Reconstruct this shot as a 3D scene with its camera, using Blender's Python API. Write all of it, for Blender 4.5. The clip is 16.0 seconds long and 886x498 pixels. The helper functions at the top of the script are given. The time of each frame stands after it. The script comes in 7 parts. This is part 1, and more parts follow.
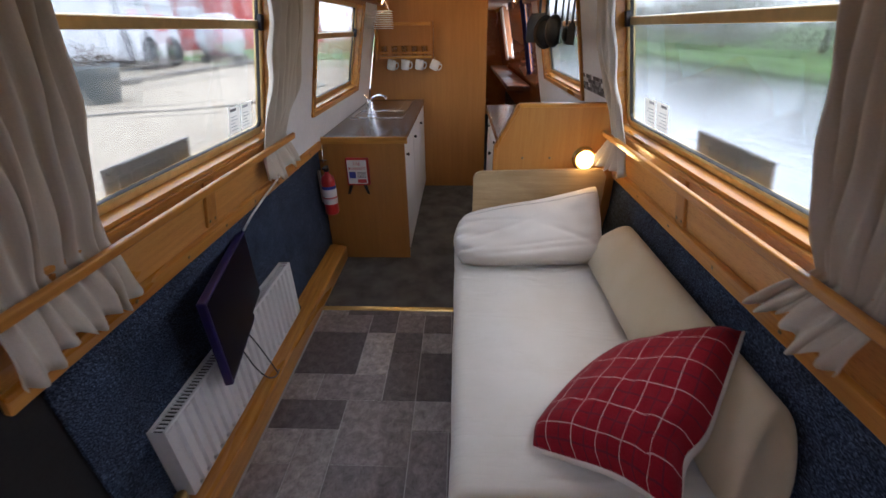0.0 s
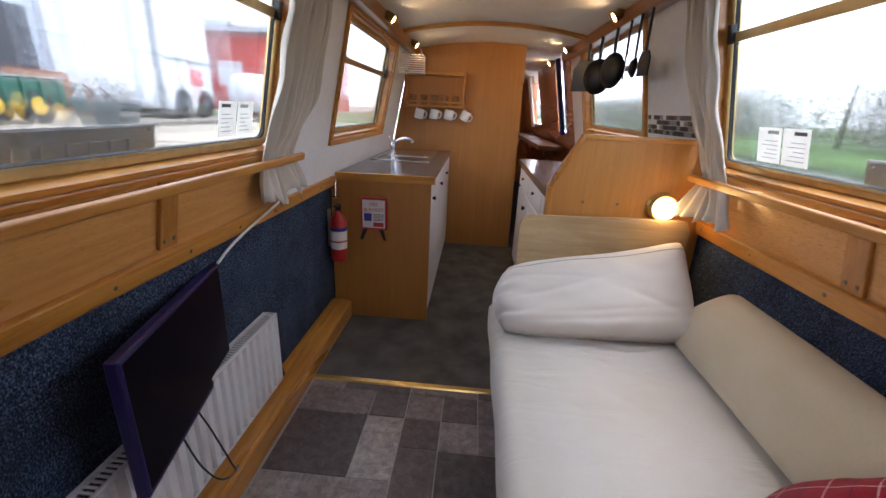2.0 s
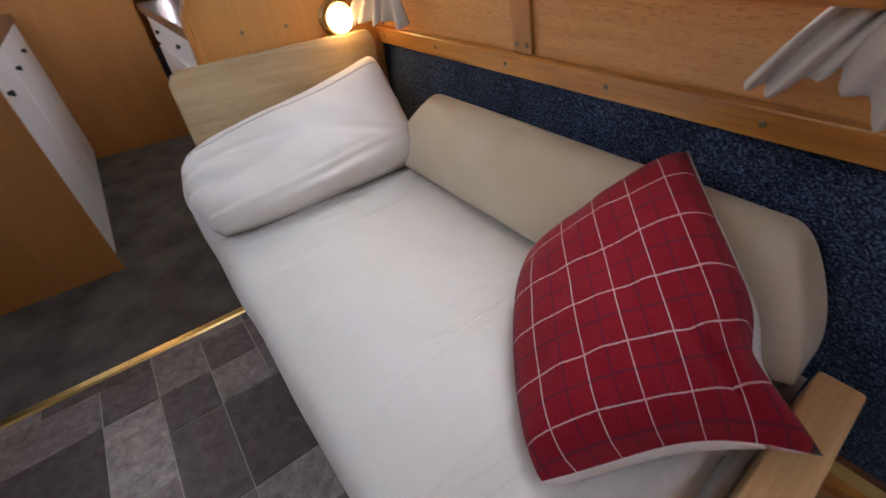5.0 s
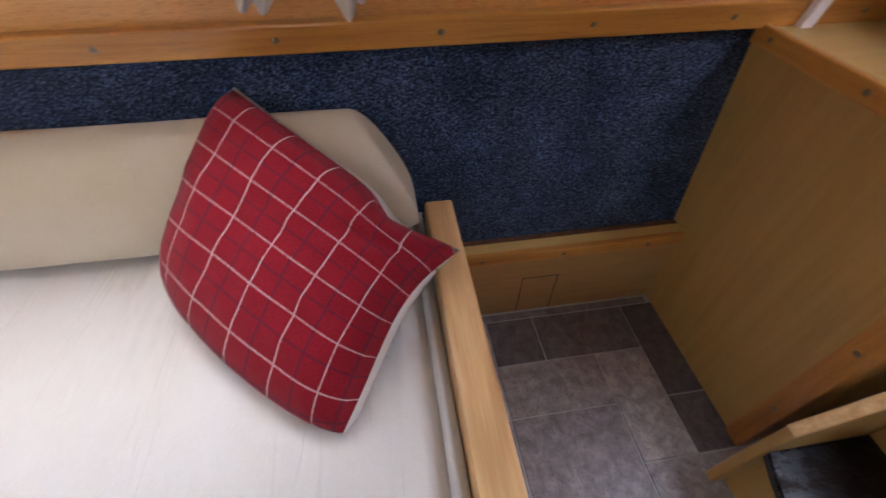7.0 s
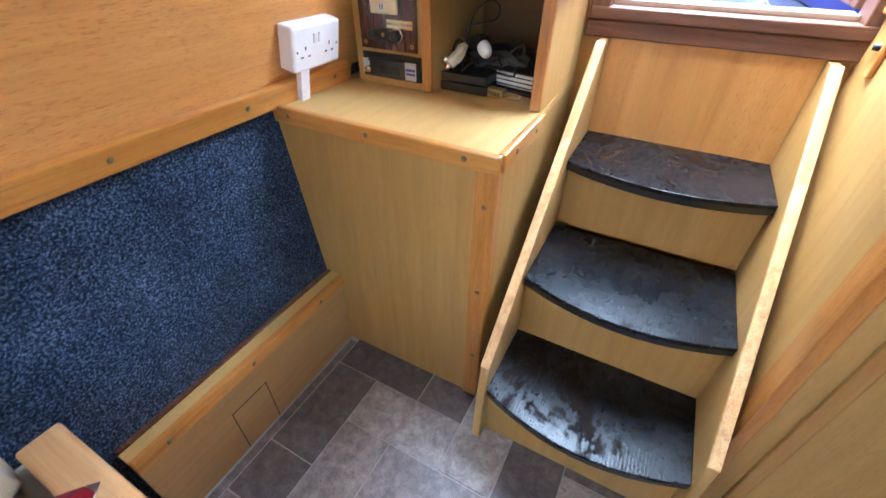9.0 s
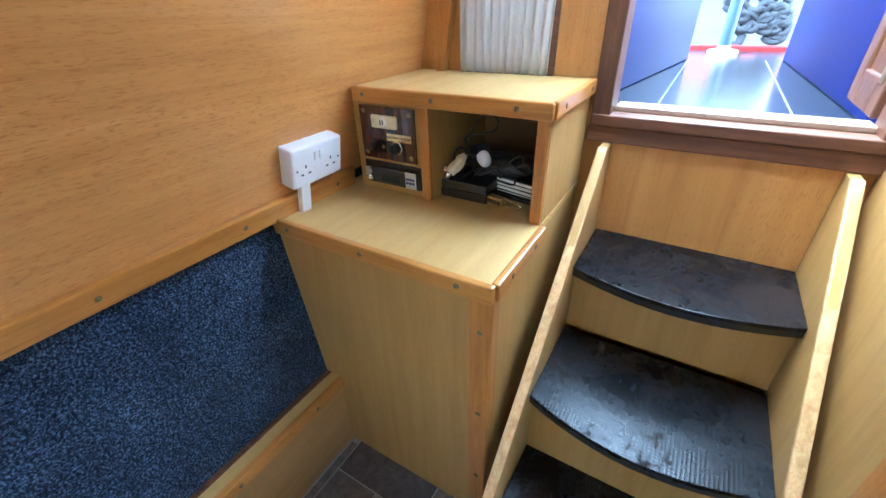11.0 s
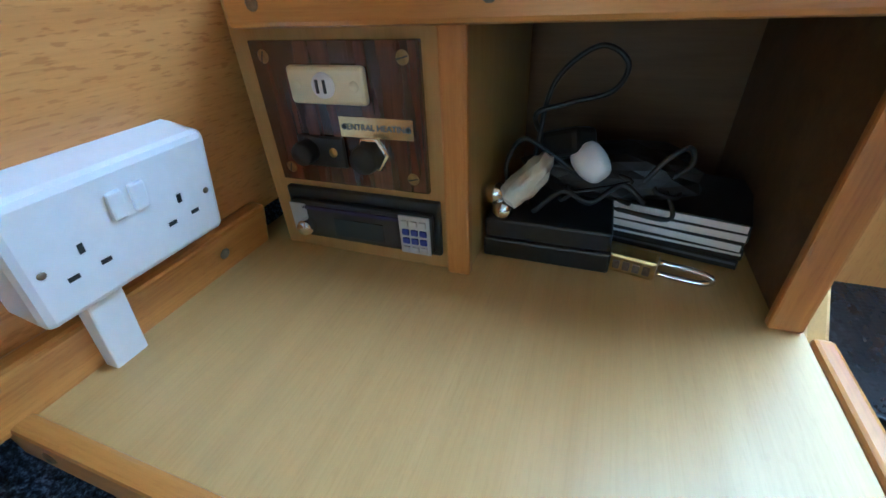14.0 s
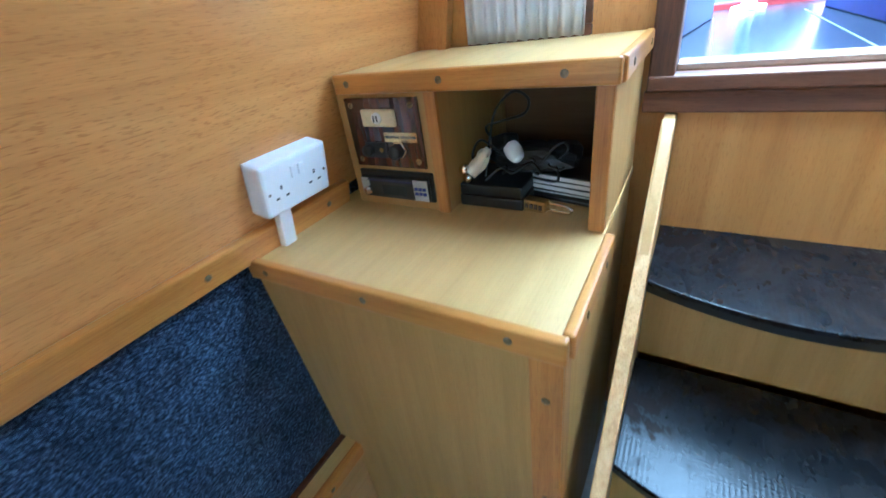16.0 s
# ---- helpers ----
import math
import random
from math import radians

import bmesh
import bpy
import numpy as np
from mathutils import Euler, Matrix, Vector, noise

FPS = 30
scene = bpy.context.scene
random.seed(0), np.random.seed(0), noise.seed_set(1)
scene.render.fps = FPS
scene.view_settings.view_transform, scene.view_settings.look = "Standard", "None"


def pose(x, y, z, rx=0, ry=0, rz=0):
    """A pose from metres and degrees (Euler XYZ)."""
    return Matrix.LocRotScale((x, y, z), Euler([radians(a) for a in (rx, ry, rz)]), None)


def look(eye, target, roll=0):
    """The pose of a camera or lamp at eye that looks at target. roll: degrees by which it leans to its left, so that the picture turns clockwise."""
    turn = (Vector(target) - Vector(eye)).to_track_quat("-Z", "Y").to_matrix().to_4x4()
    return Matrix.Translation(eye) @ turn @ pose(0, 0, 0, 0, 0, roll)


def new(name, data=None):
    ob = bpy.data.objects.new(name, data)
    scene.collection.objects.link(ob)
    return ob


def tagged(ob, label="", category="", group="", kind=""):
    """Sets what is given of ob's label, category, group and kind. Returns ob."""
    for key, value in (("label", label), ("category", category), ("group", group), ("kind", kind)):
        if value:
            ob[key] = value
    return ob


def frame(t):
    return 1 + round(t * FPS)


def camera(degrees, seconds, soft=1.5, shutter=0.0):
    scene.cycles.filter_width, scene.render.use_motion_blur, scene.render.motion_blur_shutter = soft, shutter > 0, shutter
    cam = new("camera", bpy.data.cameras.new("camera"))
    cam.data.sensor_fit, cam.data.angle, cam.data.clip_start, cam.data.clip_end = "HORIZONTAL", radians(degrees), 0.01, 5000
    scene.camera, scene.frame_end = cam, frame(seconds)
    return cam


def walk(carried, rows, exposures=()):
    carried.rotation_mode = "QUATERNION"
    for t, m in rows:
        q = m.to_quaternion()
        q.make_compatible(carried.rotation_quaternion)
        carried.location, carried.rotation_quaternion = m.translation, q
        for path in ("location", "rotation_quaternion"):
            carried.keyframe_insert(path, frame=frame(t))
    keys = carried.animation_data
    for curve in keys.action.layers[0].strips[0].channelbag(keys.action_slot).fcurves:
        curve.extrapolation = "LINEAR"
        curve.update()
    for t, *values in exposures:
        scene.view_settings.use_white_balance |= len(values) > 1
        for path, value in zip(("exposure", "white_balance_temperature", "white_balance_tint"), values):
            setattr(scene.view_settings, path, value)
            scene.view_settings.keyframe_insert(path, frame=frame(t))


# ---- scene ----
cam = camera(94.9, 16.0, shutter=0.4)
PATH = [
    (0, (0.034, 0.457, 1.54), (-0.043, 2.213, 0.586), -0.8),
    (0.5, (-0.008, 0.576, 1.467), (-0.064, 2.371, 0.588), 2.8),
    (1, (-0.009, 0.66, 1.451), (-0.158, 2.438, 0.546), 2.7),
    (1.5, (-0.007, 0.753, 1.415), (-0.274, 2.56, 0.601), 4.4),
    (2, (-0.102, 0.85, 1.278), (-0.222, 2.739, 0.631), 2.8),
    (2.5, (-0.194, 0.88, 1.271), (-0.289, 2.737, 0.535), 1.5),
    (3, (-0.139, 0.941, 1.258), (-0.154, 2.76, 0.425), 0.8),
    (3.5, (-0.05, 1.002, 1.229), (0.17, 2.773, 0.325), -0.7),
    (4, (-0.028, 1.055, 1.186), (0.542, 2.648, 0.119), -2.9),
    (4.2, (-0.015, 1.068, 1.172), (0.663, 2.588, 0.064), -2.9),
    (6.3, (0.006, 1.069, 1.15), (1.302, 1.532, -0.301), -4.0),
    (6.5, (0.025, 1.111, 1.147), (1.368, 1.309, -0.322), -2.7),
    (7, (0.007, 1.091, 1.155), (1.354, 0.876, -0.308), 0.4),
    (7.5, (0.011, 1.004, 1.168), (1.349, 0.515, -0.235), -0.9),
    (8, (0.021, 0.981, 1.187), (1.181, 0.021, -0.129), -3.5),
    (8.5, (-0.004, 0.982, 1.193), (0.869, -0.29, -0.079), 0.4),
    (9, (-0.017, 0.968, 1.202), (0.723, -0.419, -0.035), 0.5),
    (9.5, (-0.022, 0.941, 1.247), (0.775, -0.543, 0.168), -0.3),
    (9.7, (-0.029, 0.928, 1.272), (0.802, -0.593, 0.273), -0.4),
    (11.8, (0.033, 0.73, 1.311), (1.053, -0.651, 0.285), -5.1),
    (12, (0.059, 0.697, 1.279), (1.138, -0.7, 0.338), -5.3),
    (12.5, (0.163, 0.59, 1.236), (1.282, -0.728, 0.231), -2.0),
    (13, (0.317, 0.482, 1.2), (1.203, -0.968, 0.145), -3.4),
    (13.5, (0.424, 0.387, 1.152), (1.161, -1.097, 0.031), -3.4),
    (14, (0.445, 0.322, 1.122), (1.065, -1.23, 0.023), -3.2),
    (14.5, (0.45, 0.324, 1.114), (1.109, -1.177, -0.031), -2.7),
    (15, (0.387, 0.379, 1.162), (1.086, -1.165, 0.099), -3.1),
    (15.5, (0.253, 0.492, 1.222), (1.081, -1.023, 0.213), -5.8),
    (16, (0.145, 0.635, 1.221), (1.1, -0.797, 0.203), -8.6),
]
walk(cam, [(t, look(eye, target, roll)) for t, eye, target, roll in PATH], [(0, 2.45, 5850, 17), (3, 2.98, 5850, 17), (3.5, 3.05, 5800, 17), (4.2, 2.98, 5750, 17), (6.3, 2.7, 5850, 17), (7.0, 3.4, 5850, 19), (7.6, 3.85, 5750, 18), (8.2, 4.35, 5450, 13), (9.0, 4.85, 4950, 4), (9.7, 4.75, 4800, 1), (11.8, 4.3, 4250, -5), (12.5, 4.25, 4000, -5), (13.3, 3.9, 4000, -8), (14.2, 4.15, 4000, -11), (15.0, 4.6, 4050, -10), (15.5, 4.55, 4000, -11), (16, 4.4, 4050, -10)])

# ---- light ----
world = bpy.data.worlds.new("world")
scene.world = world
world.use_nodes = True
_nt = world.node_tree
_sky = _nt.nodes.new("ShaderNodeTexSky")
_sky.sky_type, _sky.sun_disc = "NISHITA", False
_sky.sun_elevation, _sky.sun_rotation = radians(73), radians(79)
_sky.dust_density, _sky.ozone_density, _sky.air_density = 4.0, 0.6, 1.2
_mixs = _nt.nodes.new("ShaderNodeMix")
_mixs.data_type = "RGBA"
_mixs.inputs[0].default_value = 0.75
_nt.links.new(_sky.outputs[0], _mixs.inputs[6])
_mixs.inputs[7].default_value = (9.0, 9.3, 9.8, 1)
_nt.links.new(_mixs.outputs[2], _nt.nodes["Background"].inputs[0])
_nt.nodes["Background"].inputs[1].default_value = 0.15
sun = new("sun", bpy.data.lights.new("sun", "SUN"))
sun.data.energy, sun.data.angle, sun.data.color = 0.5, radians(40), (1.0, 0.97, 0.92)
sun.matrix_world = look((2.6, 2.0, 9.0), (0, 1.5, 0.5))


# ---- materials ----
def mat_base(name):
    m = bpy.data.materials.new(name)
    m.use_nodes = True
    nt = m.node_tree
    return m, nt, nt.nodes["Principled BSDF"]


def ramp(nt, fac, stops):
    r = nt.nodes.new("ShaderNodeValToRGB")
    while len(r.color_ramp.elements) < len(stops):
        r.color_ramp.elements.new(0.5)
    for e, (p, c) in zip(r.color_ramp.elements, stops):
        e.position, e.color = p, (*c, 1)
    nt.links.new(fac, r.inputs[0])
    return r.outputs[0]


def coords(nt, scale=(1, 1, 1), rot=(0, 0, 0), world_space=False):
    mp = nt.nodes.new("ShaderNodeMapping")
    mp.inputs["Scale"].default_value = scale
    mp.inputs["Rotation"].default_value = [radians(a) for a in rot]
    if world_space:
        src = nt.nodes.new("ShaderNodeNewGeometry").outputs["Position"]
    else:
        src = nt.nodes.new("ShaderNodeTexCoord").outputs["Object"]
    nt.links.new(src, mp.inputs[0])
    return mp.outputs[0]


def noise_tex(nt, vec, scale, detail=3.0, rough=0.5, dist=0.0):
    n = nt.nodes.new("ShaderNodeTexNoise")
    n.inputs["Scale"].default_value, n.inputs["Detail"].default_value = scale, detail
    n.inputs["Roughness"].default_value, n.inputs["Distortion"].default_value = rough, dist
    nt.links.new(vec, n.inputs["Vector"])
    return n.outputs["Fac"]


def bump(nt, bsdf, height, strength, dist=0.002):
    b = nt.nodes.new("ShaderNodeBump")
    b.inputs["Strength"].default_value, b.inputs["Distance"].default_value = strength, dist
    nt.links.new(height, b.inputs["Height"])
    nt.links.new(b.outputs[0], bsdf.inputs["Normal"])


def mix_mul(nt, a, b, fac=1.0, mode="MULTIPLY"):
    m = nt.nodes.new("ShaderNodeMix")
    m.data_type, m.blend_type = "RGBA", mode
    m.inputs[0].default_value = fac
    nt.links.new(a, m.inputs[6])
    nt.links.new(b, m.inputs[7])
    return m.outputs[2]


def shade(c, k):
    return tuple(min(1.0, v * k) for v in c)


def plain(name, c, rough=0.5, metal=0.0, grain=60.0, var=0.12, bmp=0.08, coat=0.0, spec=0.5):
    m, nt, b = mat_base(name)
    v = coords(nt)
    n = noise_tex(nt, v, grain, 4)
    n2 = noise_tex(nt, v, grain * 0.08 + 1.5, 2)
    col = ramp(nt, n, [(0.3, shade(c, 1 - var)), (0.7, shade(c, 1 + var * 0.6))])
    col2 = ramp(nt, n2, [(0.3, (1 - var, 1 - var, 1 - var)), (0.7, (1, 1, 1))])
    nt.links.new(mix_mul(nt, col, col2), b.inputs["Base Color"])
    b.inputs["Roughness"].default_value, b.inputs["Metallic"].default_value = rough, metal
    b.inputs["Coat Weight"].default_value = coat
    b.inputs["Specular IOR Level"].default_value = spec
    if bmp:
        bump(nt, b, n, bmp)
    return m


def wood(name, dark, mid, light, along="y", rough=0.35, coat=0.25, fleck=0.5, size=1.0, ring=0.0, fine_mix=0.5, tone_low=0.78):
    """Varnished timber: stretched grain, broad tone change and short dark flecks along the grain."""
    m, nt, b = mat_base(name)
    k = {"x": (0.06, 1, 1), "y": (1, 0.06, 1), "z": (1, 1, 0.06)}[along]
    v = coords(nt, k)
    g = noise_tex(nt, v, 55 * size, 5, 0.6, 0.6)
    v2 = coords(nt, tuple(0.16 / 0.06 * q if q < 1 else q for q in k))
    broad = noise_tex(nt, v2, 4.0 * size, 3, 0.5, 1.0)
    fl = noise_tex(nt, coords(nt, tuple(0.17 if q < 1 else q for q in k)), 330, 2, 0.5)
    patch = ramp(nt, broad, [(0.35, (0.25, 0.25, 0.25)), (0.6, (1, 1, 1))])
    fine = noise_tex(nt, coords(nt, tuple(0.022 if q < 1 else q for q in k)), 420, 3, 0.6)
    col = ramp(nt, g, [(0.28, dark), (0.5, mid), (0.72, light)])
    col = mix_mul(nt, col, ramp(nt, fine, [(0.36, (0.85, 0.81, 0.73)), (0.56, (1.03, 1.03, 1.03))]), fine_mix)
    tone = ramp(nt, broad, [(0.3, (tone_low, tone_low * 0.965, tone_low * 0.9)), (0.7, (1.05, 1.05, 1.05))])
    col = mix_mul(nt, col, tone)
    if fleck:
        f = ramp(nt, fl, [(0.36, (0.66, 0.54, 0.40)), (0.44, (1, 1, 1))])
        fk = nt.nodes.new("ShaderNodeMath")
        fk.operation = "MULTIPLY"
        nt.links.new(patch, fk.inputs[0])
        fk.inputs[1].default_value = fleck
        flm = nt.nodes.new("ShaderNodeMix")
        flm.data_type, flm.blend_type = "RGBA", "MULTIPLY"
        nt.links.new(fk.outputs[0], flm.inputs[0])
        nt.links.new(col, flm.inputs[6])
        nt.links.new(f, flm.inputs[7])
        col = flm.outputs[2]
    if ring:
        w = nt.nodes.new("ShaderNodeTexWave")
        w.inputs["Scale"].default_value, w.inputs["Distortion"].default_value = 9.0 * size, 9.0
        w.inputs["Detail"].default_value, w.inputs["Detail Scale"].default_value = 2.0, 1.2
        nt.links.new(coords(nt, tuple(0.12 if q < 1 else q for q in k)), w.inputs["Vector"])
        col = mix_mul(nt, col, ramp(nt, w.outputs["Fac"], [(0.0, (0.72, 0.66, 0.58)), (0.6, (1, 1, 1))]), ring)
    nt.links.new(col, b.inputs["Base Color"])
    nt.links.new(ramp(nt, broad, [(0.3, (rough * 0.8,) * 3), (0.7, (rough * 1.35,) * 3)]), b.inputs["Roughness"])
    b.inputs["Coat Weight"].default_value, b.inputs["Coat Roughness"].default_value = coat, 0.18
    bump(nt, b, g, 0.06, 0.001)
    return m


def carpet_mat(name, dark, mid, light, scale=260.0):
    m, nt, b = mat_base(name)
    v = coords(nt)
    n = noise_tex(nt, v, scale, 3, 0.7)
    n2 = noise_tex(nt, v, 6, 4, 0.6)
    c = ramp(nt, n, [(0.38, dark), (0.52, mid), (0.68, light)])
    c = mix_mul(nt, c, ramp(nt, n2, [(0.32, (0.6, 0.6, 0.62)), (0.68, (1.25, 1.25, 1.25))]))
    nt.links.new(c, b.inputs["Base Color"])
    b.inputs["Roughness"].default_value = 0.95
    b.inputs["Specular IOR Level"].default_value = 0.05
    b.inputs["Sheen Weight"].default_value = 0.05
    bump(nt, b, n, 0.9, 0.004)
    return m


def fabric(name, c, rough=0.9, weave=900.0, stain=(0.85, 0.8, 0.7), wrinkle=0.3, crease=0.0):
    m, nt, b = mat_base(name)
    v = coords(nt)
    n = noise_tex(nt, v, weave, 2)
    n2 = noise_tex(nt, coords(nt, (1.0, 2.4, 1.0), (0, 0, 20)), 4.5, 3, 0.45, 0.6)
    n3 = noise_tex(nt, v, 3.5, 3)
    if crease:
        cz = ramp(nt, noise_tex(nt, coords(nt, (1.6, 9.0, 1.6), (0, 0, 8)), 1.0, 3, 0.5, 1.2), [(0.44, (1, 1, 1)), (0.495, (0, 0, 0)), (0.505, (0, 0, 0)), (0.56, (1, 1, 1))])
    col = ramp(nt, n, [(0.3, shade(c, 0.86)), (0.7, shade(c, 1.06))])
    col = mix_mul(nt, col, ramp(nt, n3, [(0.35, stain), (0.65, (1, 1, 1))]), 0.6)
    nt.links.new(col, b.inputs["Base Color"])
    b.inputs["Roughness"].default_value, b.inputs["Sheen Weight"].default_value = rough, 0.2
    b.inputs["Specular IOR Level"].default_value = 0.2
    add = nt.nodes.new("ShaderNodeMath")
    add.operation = "MULTIPLY_ADD"
    nt.links.new(n, add.inputs[0])
    add.inputs[1].default_value = 0.06
    nt.links.new(n2, add.inputs[2])
    height = add.outputs[0]
    if crease:
        ad2 = nt.nodes.new("ShaderNodeMath")
        ad2.operation = "MULTIPLY_ADD"
        nt.links.new(cz, ad2.inputs[0])
        ad2.inputs[1].default_value = crease
        nt.links.new(height, ad2.inputs[2])
        height = ad2.outputs[0]
    bump(nt, b, height, wrinkle, 0.02)
    return m


def glow(name, c, strength):
    m, nt, b = mat_base(name)
    b.inputs["Base Color"].default_value = (0.8, 0.8, 0.8, 1)
    b.inputs["Emission Color"].default_value = (*c, 1)
    b.inputs["Emission Strength"].default_value = strength
    return m


def glass_mat(name, gloss=0.04, tint=(0.68, 0.70, 0.70), drops=True, wet=0.0):
    m = bpy.data.materials.new(name)
    m.use_nodes = True
    nt = m.node_tree
    nt.nodes.clear()
    out = nt.nodes.new("ShaderNodeOutputMaterial")
    mx = nt.nodes.new("ShaderNodeMixShader")
    tr, gl = nt.nodes.new("ShaderNodeBsdfTransparent"), nt.nodes.new("ShaderNodeBsdfGlossy")
    tr.inputs[0].default_value = (*tint, 1)
    gl.inputs["Roughness"].default_value = 0.03
    lw = nt.nodes.new("ShaderNodeLayerWeight")
    pw = nt.nodes.new("ShaderNodeMath")
    pw.operation = "POWER"
    nt.links.new(lw.outputs["Facing"], pw.inputs[0])
    pw.inputs[1].default_value = 4.0
    ad = nt.nodes.new("ShaderNodeMath")
    ad.operation = "MULTIPLY_ADD"
    nt.links.new(pw.outputs[0], ad.inputs[0])
    ad.inputs[1].default_value, ad.inputs[2].default_value = 0.35, gloss
    nt.links.new(ad.outputs[0], mx.inputs[0])
    through_pane = tr
    if wet:
        # a film of rain scatters part of the view
        rf = nt.nodes.new("ShaderNodeBsdfRefraction")
        rf.inputs["Color"].default_value = (*tint, 1)
        rf.inputs["Roughness"].default_value, rf.inputs["IOR"].default_value = 0.16, 1.03
        wm = nt.nodes.new("ShaderNodeMixShader")
        film = noise_tex(nt, coords(nt), 3.0, 3, 0.6, 0.4)
        nt.links.new(ramp(nt, film, [(0.3, (wet * 0.6,) * 3), (0.65, (min(1.0, wet * 1.25),) * 3)]), wm.inputs[0])
        nt.links.new(tr.outputs[0], wm.inputs[1])
        nt.links.new(rf.outputs[0], wm.inputs[2])
        through_pane = wm
    nt.links.new(through_pane.outputs[0], mx.inputs[1])
    nt.links.new(gl.outputs[0], mx.inputs[2])
    last = mx
    if drops:
        v = coords(nt)
        vo = nt.nodes.new("ShaderNodeTexVoronoi")
        vo.inputs["Scale"].default_value = 190.0
        nt.links.new(v, vo.inputs["Vector"])
        d = ramp(nt, vo.outputs["Distance"], [(0.18, (1, 1, 1)), (0.26, (0, 0, 0))])
        big = ramp(nt, noise_tex(nt, v, 4.0, 2), [(0.5, (0, 0, 0)), (0.62, (0.75, 0.75, 0.75))])
        fac = mix_mul(nt, d, big)
        rf = nt.nodes.new("ShaderNodeBsdfTransparent")
        rf.inputs[0].default_value = tuple(0.8 * q for q in tint) + (1,)
        m2 = nt.nodes.new("ShaderNodeMixShader")
        nt.links.new(fac, m2.inputs[0])
        nt.links.new(mx.outputs[0], m2.inputs[1])
        nt.links.new(rf.outputs[0], m2.inputs[2])
        last = m2
    nt.links.new(last.outputs[0], out.inputs[0])
    return m


OAK = wood("oak panel", (0.54, 0.248, 0.062), (0.63, 0.305, 0.080), (0.675, 0.345, 0.100), "y", 0.34, 0.35, 0.75, 0.8, 0.0, 0.35, 0.88)
TRIM = wood("pine trim", (0.43, 0.172, 0.026), (0.585, 0.262, 0.044), (0.655, 0.318, 0.062), "y", 0.30, 0.4, 0.3, 0.8, 0.5)
TRIM_X = wood("pine trim across", (0.46, 0.195, 0.032), (0.60, 0.285, 0.052), (0.67, 0.345, 0.072), "x", 0.30, 0.4, 0.3, 0.8, 0.5)
TRIM_Z = wood("pine trim upright", (0.37, 0.143, 0.024), (0.495, 0.212, 0.038), (0.565, 0.262, 0.052), "z", 0.30, 0.4, 0.3, 0.8, 0.4)
# BEECH_X lightens the same beech on level tops, their brighter light put into colour
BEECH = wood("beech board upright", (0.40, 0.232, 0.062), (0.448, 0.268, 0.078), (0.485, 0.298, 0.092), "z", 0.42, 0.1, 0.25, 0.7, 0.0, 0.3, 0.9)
BEECH_X = wood("beech board lit tops", (0.56, 0.37, 0.128), (0.61, 0.41, 0.148), (0.645, 0.445, 0.168), "y", 0.42, 0.08, 0.15, 0.5, 0.10, 0.25, 0.93)
BIRCH = wood("bare pine", (0.58, 0.32, 0.12), (0.71, 0.44, 0.19), (0.78, 0.53, 0.26), "x", 0.5, 0.05, 0.1, 0.8, 0.6)
PALE = wood("pale headboard", (0.48, 0.34, 0.17), (0.56, 0.41, 0.22), (0.62, 0.47, 0.27), "x", 0.45, 0.1, 0.3, 0.6, 0.4)
HONEY = wood("honey ply", (0.385, 0.168, 0.038), (0.42, 0.186, 0.043), (0.45, 0.203, 0.05), "z", 0.4, 0.15, 0.2, 0.6, 0.0, 0.25, 0.9)
STAIN_PLY = wood("stained ply", (0.45, 0.205, 0.045), (0.54, 0.265, 0.062), (0.60, 0.31, 0.08), "z", 0.4, 0.2, 0.55, 0.5, 0.0, 0.15, 0.82)
WORN = wood("worn bare capping", (0.50, 0.28, 0.10), (0.66, 0.42, 0.175), (0.75, 0.52, 0.25), "y", 0.55, 0.05, 0.5, 1.0, 0.4)
MOULD = wood("beech moulding", (0.36, 0.18, 0.045), (0.42, 0.225, 0.06), (0.46, 0.26, 0.075), "z", 0.4, 0.15, 0.2, 0.7)
BROWN = wood("dark hardwood", (0.07, 0.025, 0.010), (0.125, 0.048, 0.020), (0.18, 0.075, 0.034), "x", 0.45, 0.1, 0.5, 0.9)
BROWN_Z = wood("dark hardwood upright", (0.065, 0.024, 0.009), (0.115, 0.044, 0.017), (0.17, 0.07, 0.03), "z", 0.48, 0.08, 0.5, 0.9)
ROSE = wood("rosewood plate", (0.018, 0.006, 0.004), (0.06, 0.02, 0.012), (0.13, 0.042, 0.024), "z", 0.25, 0.6, 0.5, 1.1, 0.8)
CARPET = carpet_mat("blue carpet lining", (0.0065, 0.0105, 0.020), (0.031, 0.0455, 0.080), (0.155, 0.205, 0.31), 215.0)
GREYCARPET = carpet_mat("grey carpet", (0.085, 0.080, 0.074), (0.135, 0.128, 0.118), (0.19, 0.18, 0.168), 320)
WHITE = plain("white wall paint", (0.78, 0.78, 0.79), 0.5, 0, 40, 0.04, 0.05)
CEIL = plain("cream ceiling", (0.82, 0.79, 0.72), 0.45, 0, 30, 0.04, 0.05)
PLASTIC = plain("white plastic", (0.82, 0.83, 0.85), 0.3, 0, 90, 0.02, 0.0)
ENAMEL = plain("white enamel", (0.74, 0.74, 0.74), 0.28, 0, 50, 0.04, 0.02, 0.2)
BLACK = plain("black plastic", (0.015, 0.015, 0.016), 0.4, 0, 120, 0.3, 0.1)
SCREEN = plain("dark screen", (0.004, 0.0035, 0.007), 0.28, 0, 20, 0.2, 0.0, 0.0, 0.06)
BEZEL = plain("dark violet bezel", (0.018, 0.012, 0.07), 0.35, 0, 80, 0.15, 0.0)
STEEL = plain("stainless steel", (0.62, 0.62, 0.63), 0.22, 1.0, 80, 0.06, 0.02)
